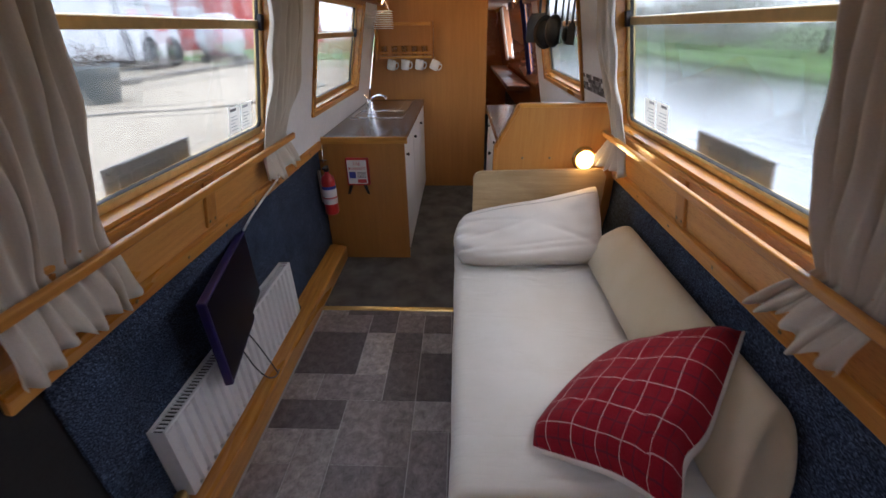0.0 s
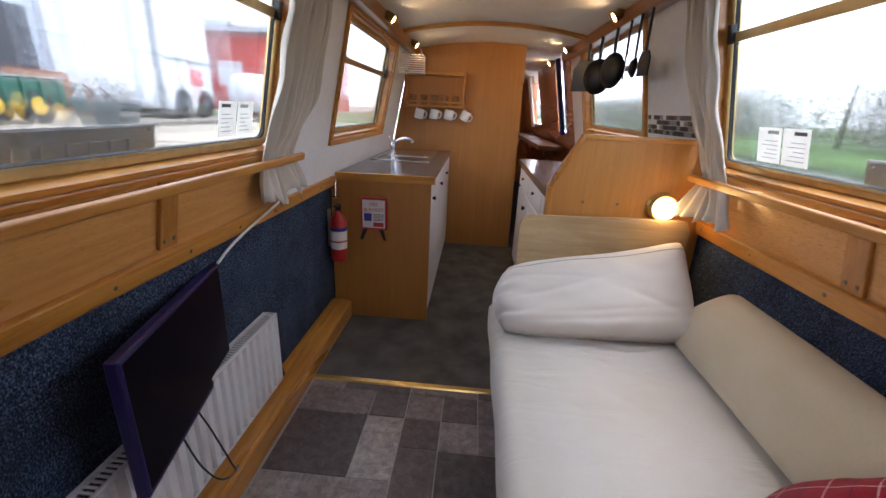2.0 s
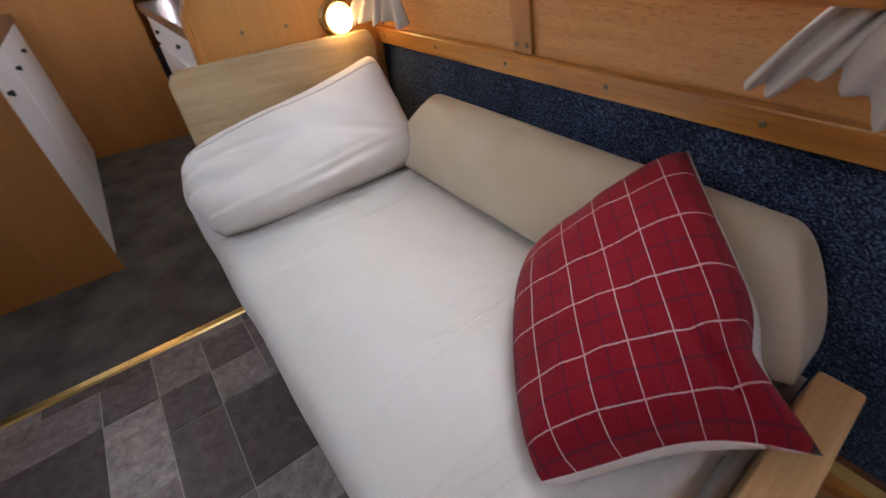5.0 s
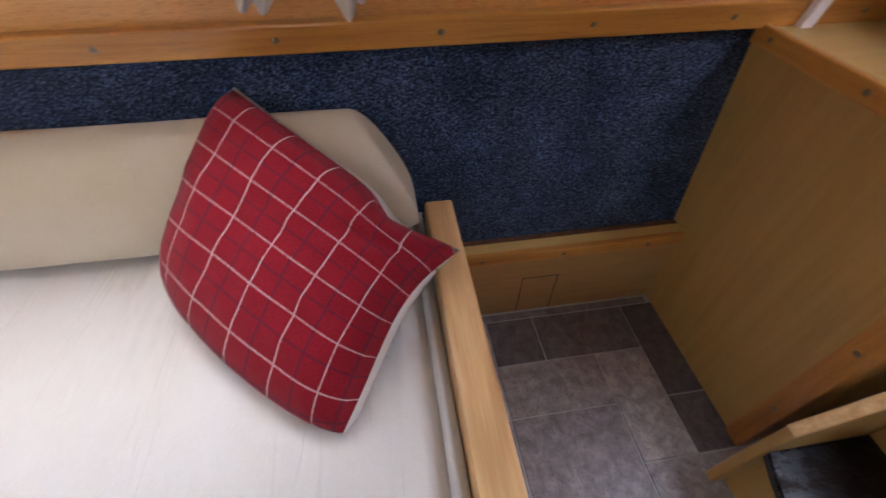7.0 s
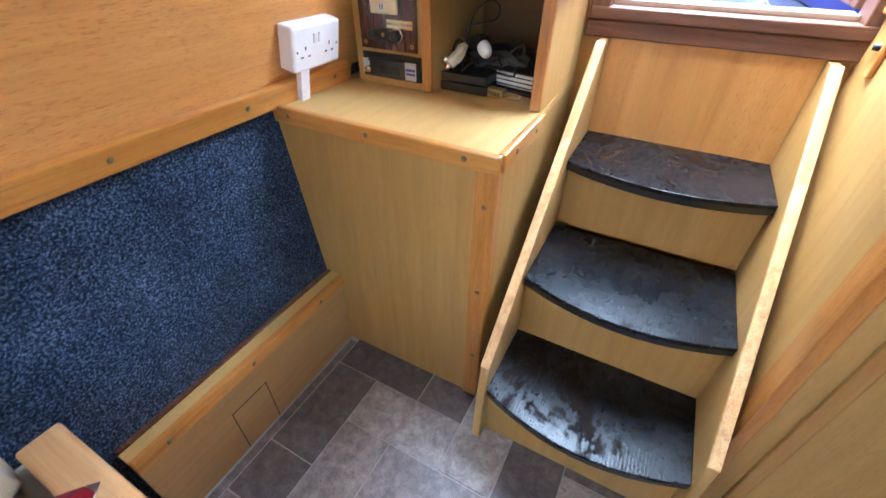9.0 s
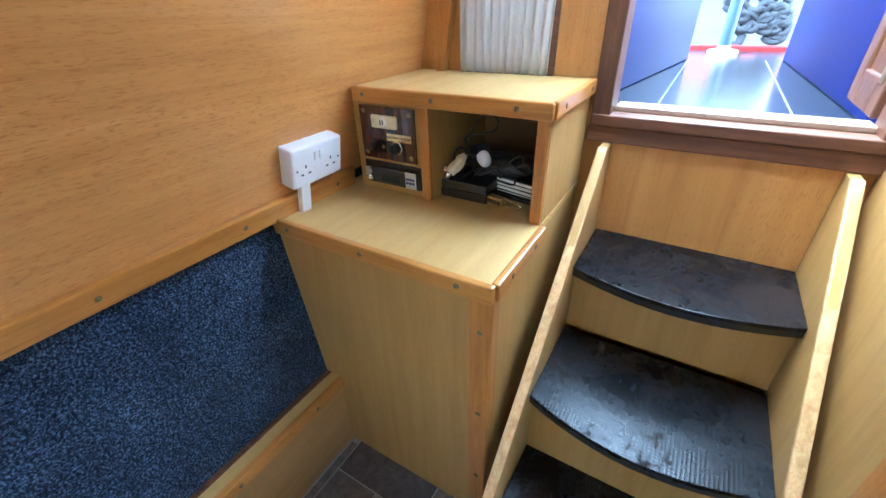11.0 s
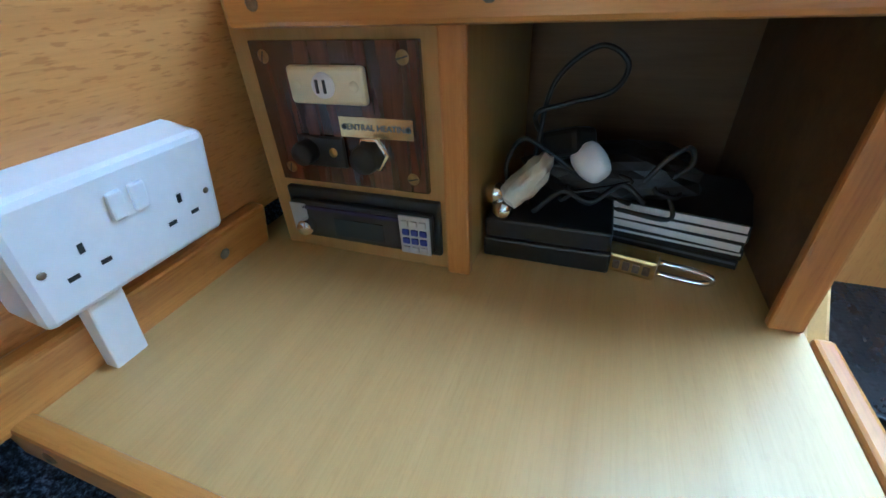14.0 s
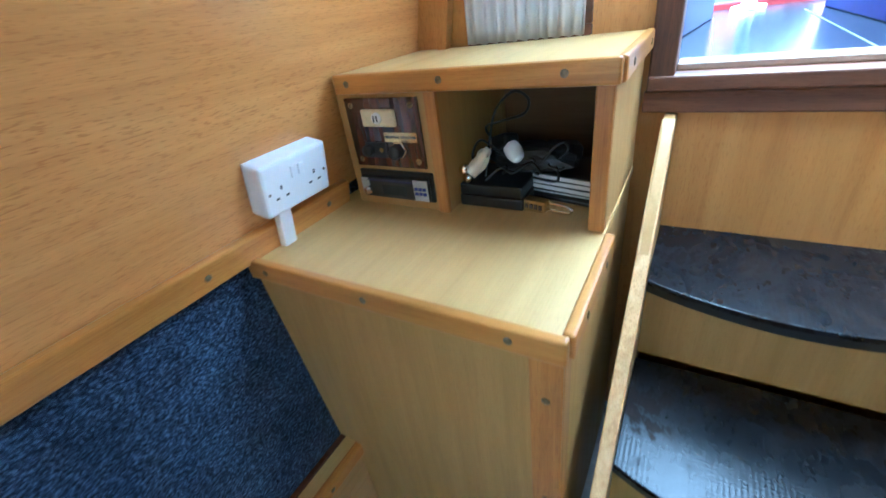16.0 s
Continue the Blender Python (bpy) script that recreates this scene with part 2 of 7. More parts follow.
CHROME = plain("chrome", (0.8, 0.8, 0.8), 0.08, 1.0, 50, 0.03, 0)
BRASS = plain("aged brass", (0.58, 0.40, 0.14), 0.28, 1.0, 120, 0.15, 0.05)
BRASSWIN = plain("gold anodised frame", (0.62, 0.45, 0.20), 0.32, 0.85, 30, 0.12, 0.03)
SCREWM = plain("worn screw head", (0.26, 0.21, 0.14), 0.5, 0.6, 300, 0.3, 0.1)
RED = plain("red enamel", (0.50, 0.025, 0.025), 0.3, 0, 40, 0.08, 0.02, 0.3)
LABEL = plain("printed label", (0.80, 0.79, 0.78), 0.5, 0, 80, 0.06, 0)
def paper_mat():
    m, nt, b = mat_base("thin notice paper")
    c = ramp(nt, noise_tex(nt, coords(nt), 30, 3), [(0.3, (0.80, 0.78, 0.73)), (0.7, (0.88, 0.87, 0.83))])
    nt.links.new(c, b.inputs["Base Color"])
    tl = nt.nodes.new("ShaderNodeBsdfTranslucent")
    nt.links.new(c, tl.inputs["Color"])
    mx = nt.nodes.new("ShaderNodeMixShader")
    mx.inputs[0].default_value = 0.6
    nt.links.new(b.outputs[0], mx.inputs[1])
    nt.links.new(tl.outputs[0], mx.inputs[2])
    nt.links.new(mx.outputs[0], nt.nodes["Material Output"].inputs[0])
    return m


PAPER = paper_mat()
INKRED = plain("red ink", (0.55, 0.06, 0.06), 0.5, 0, 80, 0.06, 0)
INK = plain("grey ink", (0.12, 0.12, 0.13), 0.6, 0, 80, 0.1, 0)
INKBLUE = plain("blue ink", (0.04, 0.06, 0.35), 0.5, 0, 80, 0.1, 0)
WORKTOP = plain("dark speckled worktop", (0.055, 0.050, 0.050), 0.22, 0, 160, 0.5, 0.03, 0.2)
SHEET = fabric("cream sheet", (0.575, 0.548, 0.498), 0.9, 900, (0.88, 0.84, 0.77), 0.3, 0.2)
PILLOWM = fabric("off white pillow", (0.68, 0.635, 0.57), 0.9, 900, (0.92, 0.88, 0.83), 0.05)
BOLST = fabric("cream bolster", (0.60, 0.525, 0.39), 0.85, 800, (0.82, 0.74, 0.58), 0.18)
CURT = fabric("cream curtain", (0.60, 0.55, 0.47), 0.9, 700, (0.85, 0.8, 0.72), 0.25)
IVORY = plain("ivory plastic", (0.70, 0.64, 0.42), 0.35, 0, 60, 0.05, 0)
GLASS = glass_mat("rainy window glass", wet=0.3)
WETGLASS = glass_mat("streaming wet window glass", wet=0.75)
GALLEYGLASS = glass_mat("galley window glass", 0.04, (0.62, 0.64, 0.64), wet=0.3)
CLEAR = glass_mat("clear tumbler", 0.09, (0.92, 0.94, 0.94), False)
RUBBER = plain("black window seal", (0.01, 0.01, 0.01), 0.6, 0, 90, 0.2, 0.1)
BLUEPAINT = plain("blue boat paint", (0.006, 0.011, 0.105), 0.5, 0, 25, 0.15, 0.04, 0.0, 0.2)
GALV = plain("pressed grey metal", (0.48, 0.465, 0.44), 0.5, 0.3, 60, 0.15, 0.1)


def tread_mat():
    m, nt, b = mat_base("wet black rubber tread")
    v = coords(nt, world_space=True)
    ch = nt.nodes.new("ShaderNodeTexVoronoi")
    ch.inputs["Scale"].default_value, ch.inputs["Randomness"].default_value = 120.0, 0.0
    nt.links.new(v, ch.inputs["Vector"])
    big = noise_tex(nt, v, 5.5, 8, 0.68, 0.5)
    rag = noise_tex(nt, coords(nt, (1.0, 0.45, 1.0), world_space=True), 60, 4, 0.7)
    mask = nt.nodes.new("ShaderNodeMath")
    mask.operation = "MULTIPLY_ADD"
    nt.links.new(rag, mask.inputs[0])
    mask.inputs[1].default_value = 0.35
    nt.links.new(big, mask.inputs[2])
    mud = ramp(nt, mask.outputs[0], [(0.70, (0.004, 0.0045, 0.006)), (0.75, (0.012, 0.008, 0.0068)), (0.92, (0.022, 0.0145, 0.0115))])
    nt.links.new(mud, b.inputs["Base Color"])
    nt.links.new(ramp(nt, mask.outputs[0], [(0.5, (0.22,) * 3), (0.70, (0.30,) * 3), (0.75, (0.55,) * 3)]), b.inputs["Roughness"])
    nt.links.new(ramp(nt, mask.outputs[0], [(0.70, (0.33,) * 3), (0.75, (0.08,) * 3)]), b.inputs["Specular IOR Level"])
    bump(nt, b, ch.outputs["Distance"], 0.35, 0.0015)
    return m


TREAD = tread_mat()


def tile_mat(name, lo, hi):
    m, nt, b = mat_base(name)
    oi = nt.nodes.new("ShaderNodeObjectInfo")
    v = coords(nt, world_space=True)
    n = noise_tex(nt, v, 26, 6, 0.7, 0.4)
    sp = noise_tex(nt, v, 120, 2)
    base = ramp(nt, oi.outputs["Random"], [(0.0, lo), (1.0, hi)])
    col = mix_mul(nt, base, ramp(nt, n, [(0.28, (0.5, 0.48, 0.48)), (0.5, (0.95, 0.93, 0.92)), (0.72, (1.5, 1.47, 1.44))]))
    col = mix_mul(nt, col, ramp(nt, sp, [(0.34, (0.6, 0.58, 0.56)), (0.42, (1, 1, 1))]), 0.6)
    nt.links.new(col, b.inputs["Base Color"])
    b.inputs["Roughness"].default_value = 0.42
    bump(nt, b, n, 0.15, 0.002)
    return m


TILES = {"D": tile_mat("dark slate vinyl", (0.092, 0.080, 0.084), (0.145, 0.127, 0.130)),
         "M": tile_mat("mid slate vinyl", (0.18, 0.160, 0.163), (0.26, 0.234, 0.233)),
         "L": tile_mat("light slate vinyl", (0.28, 0.258, 0.250), (0.39, 0.362, 0.345))}


def tartan_mat():
    m, nt, b = mat_base("red checked wool")
    tc = nt.nodes.new("ShaderNodeTexCoord")
    sep = nt.nodes.new("ShaderNodeSeparateXYZ")
    nt.links.new(tc.outputs["UV"], sep.inputs[0])

    def line(sock, off, width, pitch=0.082):
        a = nt.nodes.new("ShaderNodeMath")
        a.operation = "MULTIPLY_ADD"
        nt.links.new(sock, a.inputs[0])
        a.inputs[1].default_value, a.inputs[2].default_value = 1 / pitch, off + 20
        f = nt.nodes.new("ShaderNodeMath")
        f.operation = "FRACT"
        nt.links.new(a.outputs[0], f.inputs[0])
        lt = nt.nodes.new("ShaderNodeMath")
        lt.operation = "LESS_THAN"
        nt.links.new(f.outputs[0], lt.inputs[0])
        lt.inputs[1].default_value = width
        return lt.outputs[0]

    def either(p, q):
        mx = nt.nodes.new("ShaderNodeMath")
        mx.operation = "MAXIMUM"
        nt.links.new(p, mx.inputs[0])
        nt.links.new(q, mx.inputs[1])
        return mx.outputs[0]
    v = coords(nt)
    n = noise_tex(nt, v, 500, 3)
    red = ramp(nt, n, [(0.3, (0.15, 0.004, 0.009)), (0.7, (0.235, 0.008, 0.017))])
    white = either(line(sep.outputs[0], 0.3, 0.027), line(sep.outputs[1], 0.3, 0.027))
    darkl = either(line(sep.outputs[0], 0.8, 0.05), line(sep.outputs[1], 0.8, 0.05))
    m1 = nt.nodes.new("ShaderNodeMix")
    m1.data_type = "RGBA"
    dk = nt.nodes.new("ShaderNodeMath")
    dk.operation = "MULTIPLY"
    nt.links.new(darkl, dk.inputs[0])
    dk.inputs[1].default_value = 0.6
    nt.links.new(dk.outputs[0], m1.inputs[0])
    nt.links.new(red, m1.inputs[6])
    m1.inputs[7].default_value = (0.06, 0.012, 0.025, 1)
    m2 = nt.nodes.new("ShaderNodeMix")
    m2.data_type = "RGBA"
    wk = nt.nodes.new("ShaderNodeMath")
    wk.operation = "MULTIPLY"
    nt.links.new(white, wk.inputs[0])
    nt.links.new(ramp(nt, n, [(0.35, (0.35, 0.35, 0.35)), (0.6, (0.85, 0.85, 0.85))]), wk.inputs[1])
    nt.links.new(wk.outputs[0], m2.inputs[0])
    nt.links.new(m1.outputs[2], m2.inputs[6])
    m2.inputs[7].default_value = (0.62, 0.50, 0.46, 1)
    nt.links.new(m2.outputs[2], b.inputs["Base Color"])
    b.inputs["Roughness"].default_value, b.inputs["Sheen Weight"].default_value = 0.95, 0.06
    b.inputs["Specular IOR Level"].default_value = 0.15
    bump(nt, b, n, 0.3, 0.003)
    return m


TARTAN = tartan_mat()


# ---- building helpers ----
def box(bm, x0, x1, y0, y1, z0, z1, bev=0.003, m=None):
    r = bmesh.ops.create_cube(bm, size=1.0)
    vs = r["verts"]
    c = Vector(((x0 + x1) / 2, (y0 + y1) / 2, (z0 + z1) / 2))
    for v in vs:
        v.co = Vector((v.co.x * (x1 - x0), v.co.y * (y1 - y0), v.co.z * (z1 - z0))) + c
    if bev:
        es = list({e for v in vs for e in v.link_edges})
        out = bmesh.ops.bevel(bm, geom=es, offset=bev, segments=2, affect="EDGES", profile=0.5)
        vs = list({v for f in out["faces"] for v in f.verts} | {v for v in vs if v.is_valid})
    if m is not None:
        for v in vs:
            v.co = m @ v.co
    return bm


def B(x0, x1, y0, y1, z0, z1, bev=0.003, m=None):
    return box(bmesh.new(), x0, x1, y0, y1, z0, z1, bev, m)


def prism(pts, axis, a0, a1, bev=0.0, bm=None):
    """A polygon, given in the two other axes in order, pushed out along an axis."""
    bm = bm or bmesh.new()

    def at(p, a):
        return {"x": (a, p[0], p[1]), "y": (p[0], a, p[1]), "z": (p[0], p[1], a)}[axis]
    lo, hi = [bm.verts.new(at(p, a0)) for p in pts], [bm.verts.new(at(p, a1)) for p in pts]
    bm.faces.new(lo)
    bm.faces.new(hi[::-1])
    for i in range(len(pts)):
        j = (i + 1) % len(pts)
        bm.faces.new((lo[j], lo[i], hi[i], hi[j]))
    bmesh.ops.recalc_face_normals(bm, faces=bm.faces)
    if bev:
        bmesh.ops.bevel(bm, geom=list(bm.edges), offset=bev, segments=2, affect="EDGES", profile=0.5)
    return bm


def lathe(prof, seg=20, m=None, bm=None):
    """A turned body from (radius, height) pairs, about z, moved by m."""
    bm = bm or bmesh.new()
    m = m or Matrix.Identity(4)
    rings = []
    for r, z in prof:
        if r < 1e-5:
            rings.append([bm.verts.new(m @ Vector((0, 0, z)))])
        else:
            rings.append([bm.verts.new(m @ Vector((r * math.cos(2 * math.pi * i / seg), r * math.sin(2 * math.pi * i / seg), z))) for i in range(seg)])
    for a, b in zip(rings, rings[1:]):
        for i in range(seg):
            j = (i + 1) % seg
            q = [a[i % len(a)], a[j % len(a)], b[j % len(b)], b[i % len(b)]]
            q = list(dict.fromkeys(q))
            if len(q) > 2:
                bm.faces.new(q)
    for f in bm.faces:
        f.smooth = True
    bmesh.ops.recalc_face_normals(bm, faces=bm.faces)
    return bm


def smooth_path(pts, n=8):
    out = []
    P = [Vector(p) for p in pts]
    P = [P[0] * 2 - P[1]] + P + [P[-1] * 2 - P[-2]]
    for i in range(1, len(P) - 2):
        a, b, c, d = P[i - 1:i + 3]
        for k in range(n):
            t = k / n
            out.append(0.5 * (2 * b + (c - a) * t + (2 * a - 5 * b + 4 * c - d) * t * t + (3 * b - a - 3 * c + d) * t ** 3))
    return out + [P[-2]]


def sweep(pts, r, seg=7, n=8, bm=None, curved=True):
    bm = bm or bmesh.new()
    P = smooth_path(pts, n) if curved else [Vector(p) for p in pts]
    rings = []
    up = Vector((0.13, 0.21, 0.97))
    for i, p in enumerate(P):
        t = (P[min(i + 1, len(P) - 1)] - P[max(i - 1, 0)]).normalized()
        s = t.cross(up)
        s = s.normalized() if s.length > 1e-4 else Vector((1, 0, 0))
        u = s.cross(t)
        rings.append([bm.verts.new(p + r * (math.cos(2 * math.pi * k / seg) * s + math.sin(2 * math.pi * k / seg) * u)) for k in range(seg)])
    for a, b in zip(rings, rings[1:]):
        for k in range(seg):
            bm.faces.new((a[k], a[(k + 1) % seg], b[(k + 1) % seg], b[k]))
    bm.faces.new(rings[0][::-1])
    bm.faces.new(rings[-1])
    for f in bm.faces:
        f.smooth = True
    return bm


def mesh_ob(name, bm, material, loc=(0, 0, 0)):
    o = Vector(loc)
    if o.length:
        bmesh.ops.translate(bm, verts=bm.verts, vec=-o)
    me = bpy.data.meshes.new(name)
    bm.to_mesh(me)
    bm.free()
    me.materials.append(material)
    return new(name, me)


def thing(name, loc, label, category, group="", kind=""):
    e = new(name)
    e.location = loc
    e.empty_display_size = 0.05
    return tagged(e, label, category, group, kind)


def origin(ob):
    v = Vector(ob.location)
    while ob.parent:
        ob = ob.parent
        v = v + ob.location
    return v


def part(name, bm, material, parent, label=""):
    """One mesh, given in world places, as a part of a thing or of a part."""
    ob = mesh_ob(name, bm, material, origin(parent))
    ob.parent = parent
    return tagged(ob, label) if label else ob


def solo(name, bm, material, label, category, group="", kind="", loc=(0, 0, 0)):
    ob = mesh_ob(name, bm, material, loc)
    ob.location = loc
    return tagged(ob, label, category, group, kind)


_screw = None


def screws(parent, places, normal):
    """Round screw heads, one object each on one mesh, facing along the normal."""
    global _screw
    if _screw is None:
        bm = lathe([(0, 0.0022), (0.0040, 0.0020), (0.0066, 0.0008), (0.0070, -0.002)], 10)
        _screw = bpy.data.meshes.new("screw")
        bm.to_mesh(_screw)
        bm.free()
        _screw.materials.append(SCREWM)
    o = origin(parent)
    for p in places:
        s = new("screw", _screw)
        s.parent = parent
        s.matrix_local = Matrix.Translation(Vector(p) - o) @ Vector(normal).to_track_quat("Z", "Y").to_matrix().to_4x4()


def quad_text(words, size, m, material, parent, name="lettering", label=""):
    cu = bpy.data.curves.new(name, "FONT")
    cu.body, cu.size, cu.extrude = words, size, 0.0003
    cu.align_x, cu.align_y = "CENTER", "CENTER"
    tmp = bpy.data.objects.new("tmp", cu)
    me = bpy.data.meshes.new_from_object(tmp)
    bpy.data.objects.remove(tmp)
    me.materials.append(material)
    ob = new(name, me)
    ob.parent = parent
    ob.matrix_local = Matrix.Translation(-origin(parent)) @ m
    return ob


# ---- hull, floor and walls ----
def wall_frame(side):
    """Local frame of a leaning cabin side: u along the boat, v up the wall, w outwards."""
    if side == "right":
        V, W_, O = Vector((-0.2, 0, 1)), Vector((1, 0, 0.2)), Vector((0.845, 0, 0.9))
    else:
        V, W_, O = Vector((0.2, 0, 1)), Vector((-1, 0, 0.2)), Vector((-0.90, 0, 0.9))
    V, W_ = V.normalized(), W_.normalized()
    m = Matrix((Vector((0, 1, 0)), V, W_)).transposed().to_4x4()
    m.translation = O
    return m


SIDE = {s: wall_frame(s) for s in ("left", "right")}


def up(z):
    return (z - 0.9) * 1.0198


def WB(side, u0, u1, z0, z1, w0, w1, bev=0.003, bm=None):
    bm = box(bm or bmesh.new(), u0, u1, up(z0), up(z1), w0, w1, bev, SIDE[side])
    bmesh.ops.recalc_face_normals(bm, faces=bm.faces)
    return bm


def ring(side, u0, u1, z0, z1, r, t, w0, w1):
    """A frame with rounded corners set in a cabin side."""
    bm = bmesh.new()
    v0, v1 = up(z0), up(z1)

    def loop(d, w):
        out = []
        rr = max(r - d, 0.004)
        for cx, cy, a0 in ((u1 - d - rr, v1 - d - rr, 0), (u0 + d + rr, v1 - d - rr, 90), (u0 + d + rr, v0 + d + rr, 180), (u1 - d - rr, v0 + d + rr, 270)):
            for k in range(7):
                a = radians(a0 + 15 * k)
                out.append(bm.verts.new(SIDE[side] @ Vector((cx + rr * math.cos(a), cy + rr * math.sin(a), w))))
        return out
    L = [loop(0, w1), loop(0, w0), loop(t * 0.25, w0 - 0.004), loop(t * 0.8, w0 - 0.003), loop(t, w0 + 0.002), loop(t, w1)]
    n = len(L[0])
    for a, b in zip(L, L[1:] + L[:1]):
        for k in range(n):
            bm.faces.new((a[k], a[(k + 1) % n], b[(k + 1) % n], b[k]))
    bmesh.ops.recalc_face_normals(bm, faces=bm.faces)
    return bm


def wall_piece(name, bm, material, label):
    return solo(name, bm, material, label, "wall", kind="structure")


# lower hull lining, carpet on leaning boards
wall_piece("wall_right_lower", prism([(0.768, 0), (0.872, 0.88), (0.934, 0.88), (0.87, 0)], "y", -0.37, 4.76), CARPET, "dark blue flecked carpet lining on lower wall")
wall_piece("wall_left_lower", prism([(-0.928, 0), (-0.918, 0.88), (-0.98, 0.88), (-0.98, 0)], "y", 1.09, 4.76), CARPET, "dark blue flecked carpet lining on lower wall")
# forward of the carpet the lower wall is set to plain black
wall_piece("wall_left_lower_fore", prism([(-0.938, 0), (-0.928, 0.88), (-0.98, 0.88), (-0.98, 0)], "y", -0.37, 1.09), BLACK, "plain black lower wall beside the cabinet")

# cabin sides
WALLS = {
    "right": [(-0.41, 1.12, 0.88, 1.80, OAK), (1.12, 2.52, 0.88, 1.085, OAK), (1.12, 2.52, 1.765, 1.80, OAK), (2.52, 3.13, 0.88, 1.80, WHITE),
              (3.13, 4.36, 0.88, 1.17, WHITE), (3.13, 4.36, 1.755, 1.80, WHITE), (4.36, 4.80, 0.88, 1.80, WHITE)],
    "left": [(-0.41, 1.30, 0.88, 1.80, OAK), (1.30, 2.42, 0.88, 1.085, OAK), (1.30, 2.42, 1.765, 1.80, OAK), (2.42, 2.53, 0.88, 1.085, OAK),
             (2.42, 2.53, 1.085, 1.80, WHITE), (2.53, 3.0, 0.88, 1.80, WHITE), (3.0, 4.18, 0.88, 1.105, WHITE), (3.0, 4.18, 1.72, 1.80, WHITE), (4.18, 4.80, 0.88, 1.80, WHITE)],
}
for s, rows in WALLS.items():
    for i, (u0, u1, z0, z1, m) in enumerate(rows):
        wall_piece(f"wall_{s}_{i + 1}", WB(s, u0, u1, z0, z1, 0.0, 0.07, 0), m, "varnished oak veneer cabin side" if m is OAK else "white painted cabin side in the galley")

# ceiling: one shallow arch
bm = bmesh.new()
N = 20
rows_ = []
for y in (0.36, 4.80):
    lo, hi = [], []
    for i in range(N + 1):
        x = -0.76 + 1.47 * i / N
        z = 1.85 - 0.085 * ((x + 0.03) / 0.7) ** 2
        lo.append(bm.verts.new((x, y, z)))
        hi.append(bm.verts.new((x, y, z + 0.04)))
    rows_.append((lo, hi))
for k in (0, 1):
    for i in range(N):
        bm.faces.new((rows_[0][k][i], rows_[0][k][i + 1], rows_[1][k][i + 1], rows_[1][k][i]))
for i in range(N):
    for e in (0, 1):
        bm.faces.new((rows_[e][0][i], rows_[e][0][i + 1], rows_[e][1][i + 1], rows_[e][1][i]))
bmesh.ops.recalc_face_normals(bm, faces=bm.faces)
solo("ceiling", bm, CEIL, "cream curved cabin ceiling", "ceiling", kind="structure")
# the roof hatch gap is assumed, out of view, to let skylight onto the steps
for i, (x0, x1) in enumerate(((-0.80, -0.43), (0.27, 0.76))):
    solo(f"ceiling_fore_{i + 1}", B(x0, x1, -0.41, 0.36, 1.79, 1.85, 0), CEIL, "unseen cream ceiling beside the assumed roof hatch gap", "ceiling", kind="structure")
# unseen cover added to narrow that gap and cut its light
solo("ceiling_fore_3", B(-0.428, 0.268, -0.04, 0.358, 1.79, 1.85, 0), CEIL, "unseen cream ceiling beside the assumed roof hatch gap", "ceiling", kind="structure")
for y in (1.6, 2.55, 3.9):
    bm = bmesh.new()
    for i in range(12):
        xs = [-0.66 + 1.26 * (i + d) / 12 for d in (0, 1)]
        pts = [(x, 1.85 - 0.085 * ((x + 0.03) / 0.7) ** 2 - 0.002) for x in xs]
        prism([pts[0], pts[1], (pts[1][0], pts[1][1] - 0.02), (pts[0][0], pts[0][1] - 0.02)], "y", y, y + 0.05, 0, bm)
    solo("trim_ceiling_rib", bm, TRIM_X, "curved timber rib under the cabin ceiling", "trim", kind="structure")

# floor
floor = solo("floor", B(-0.86, 0.85, -0.41, 2.50, -0.06, -0.003, 0), plain("pale joint", (0.42, 0.405, 0.39), 0.5), "grey slate effect vinyl floor in mixed rectangles", "floor", kind="structure")
solo("floor_galley", B(-0.86, 0.85, 2.50, 4.76, -0.06, 0.006, 0), GREYCARPET, "plain grey carpet on the galley floor", "floor", kind="structure")
solo("floor_passage", B(-0.86, 0.9, 4.76, 9.0, -0.06, 0.003, 0), CARPET, "dark blue carpet in the passage", "floor", kind="structure")
solo("trim_threshold", prism([(2.482, 0), (2.488, 0.008), (2.508, 0.012), (2.515, 0.006), (2.515, 0)], "x", -0.81, 0.2), BRASS, "brass threshold strip between vinyl and carpet", "trim", kind="structure")

# ---- sides: battens, rails, sills ----
batten_r = solo("trim_batten_right", WB("right", -0.03, 2.575, 0.845, 0.902, -0.022, -0.001, 0.005), TRIM, "varnished pine batten with screws along the wall", "trim", kind="structure")
screws(batten_r, [SIDE["right"] @ Vector((0.045 + 0.307 * i, up(0.874), -0.022)) for i in range(9)], -(SIDE["right"].col[2].to_3d()))
batten_l = solo("trim_batten_left", WB("left", 1.0, 3.13, 0.842, 0.895, -0.022, -0.001, 0.005), TRIM, "varnished pine batten with screws along the wall", "trim", kind="structure")
screws(batten_l, [SIDE["left"] @ Vector((1.12 + 0.255 * i, up(0.868), -0.022)) for i in range(8)], -(SIDE["left"].col[2].to_3d()))
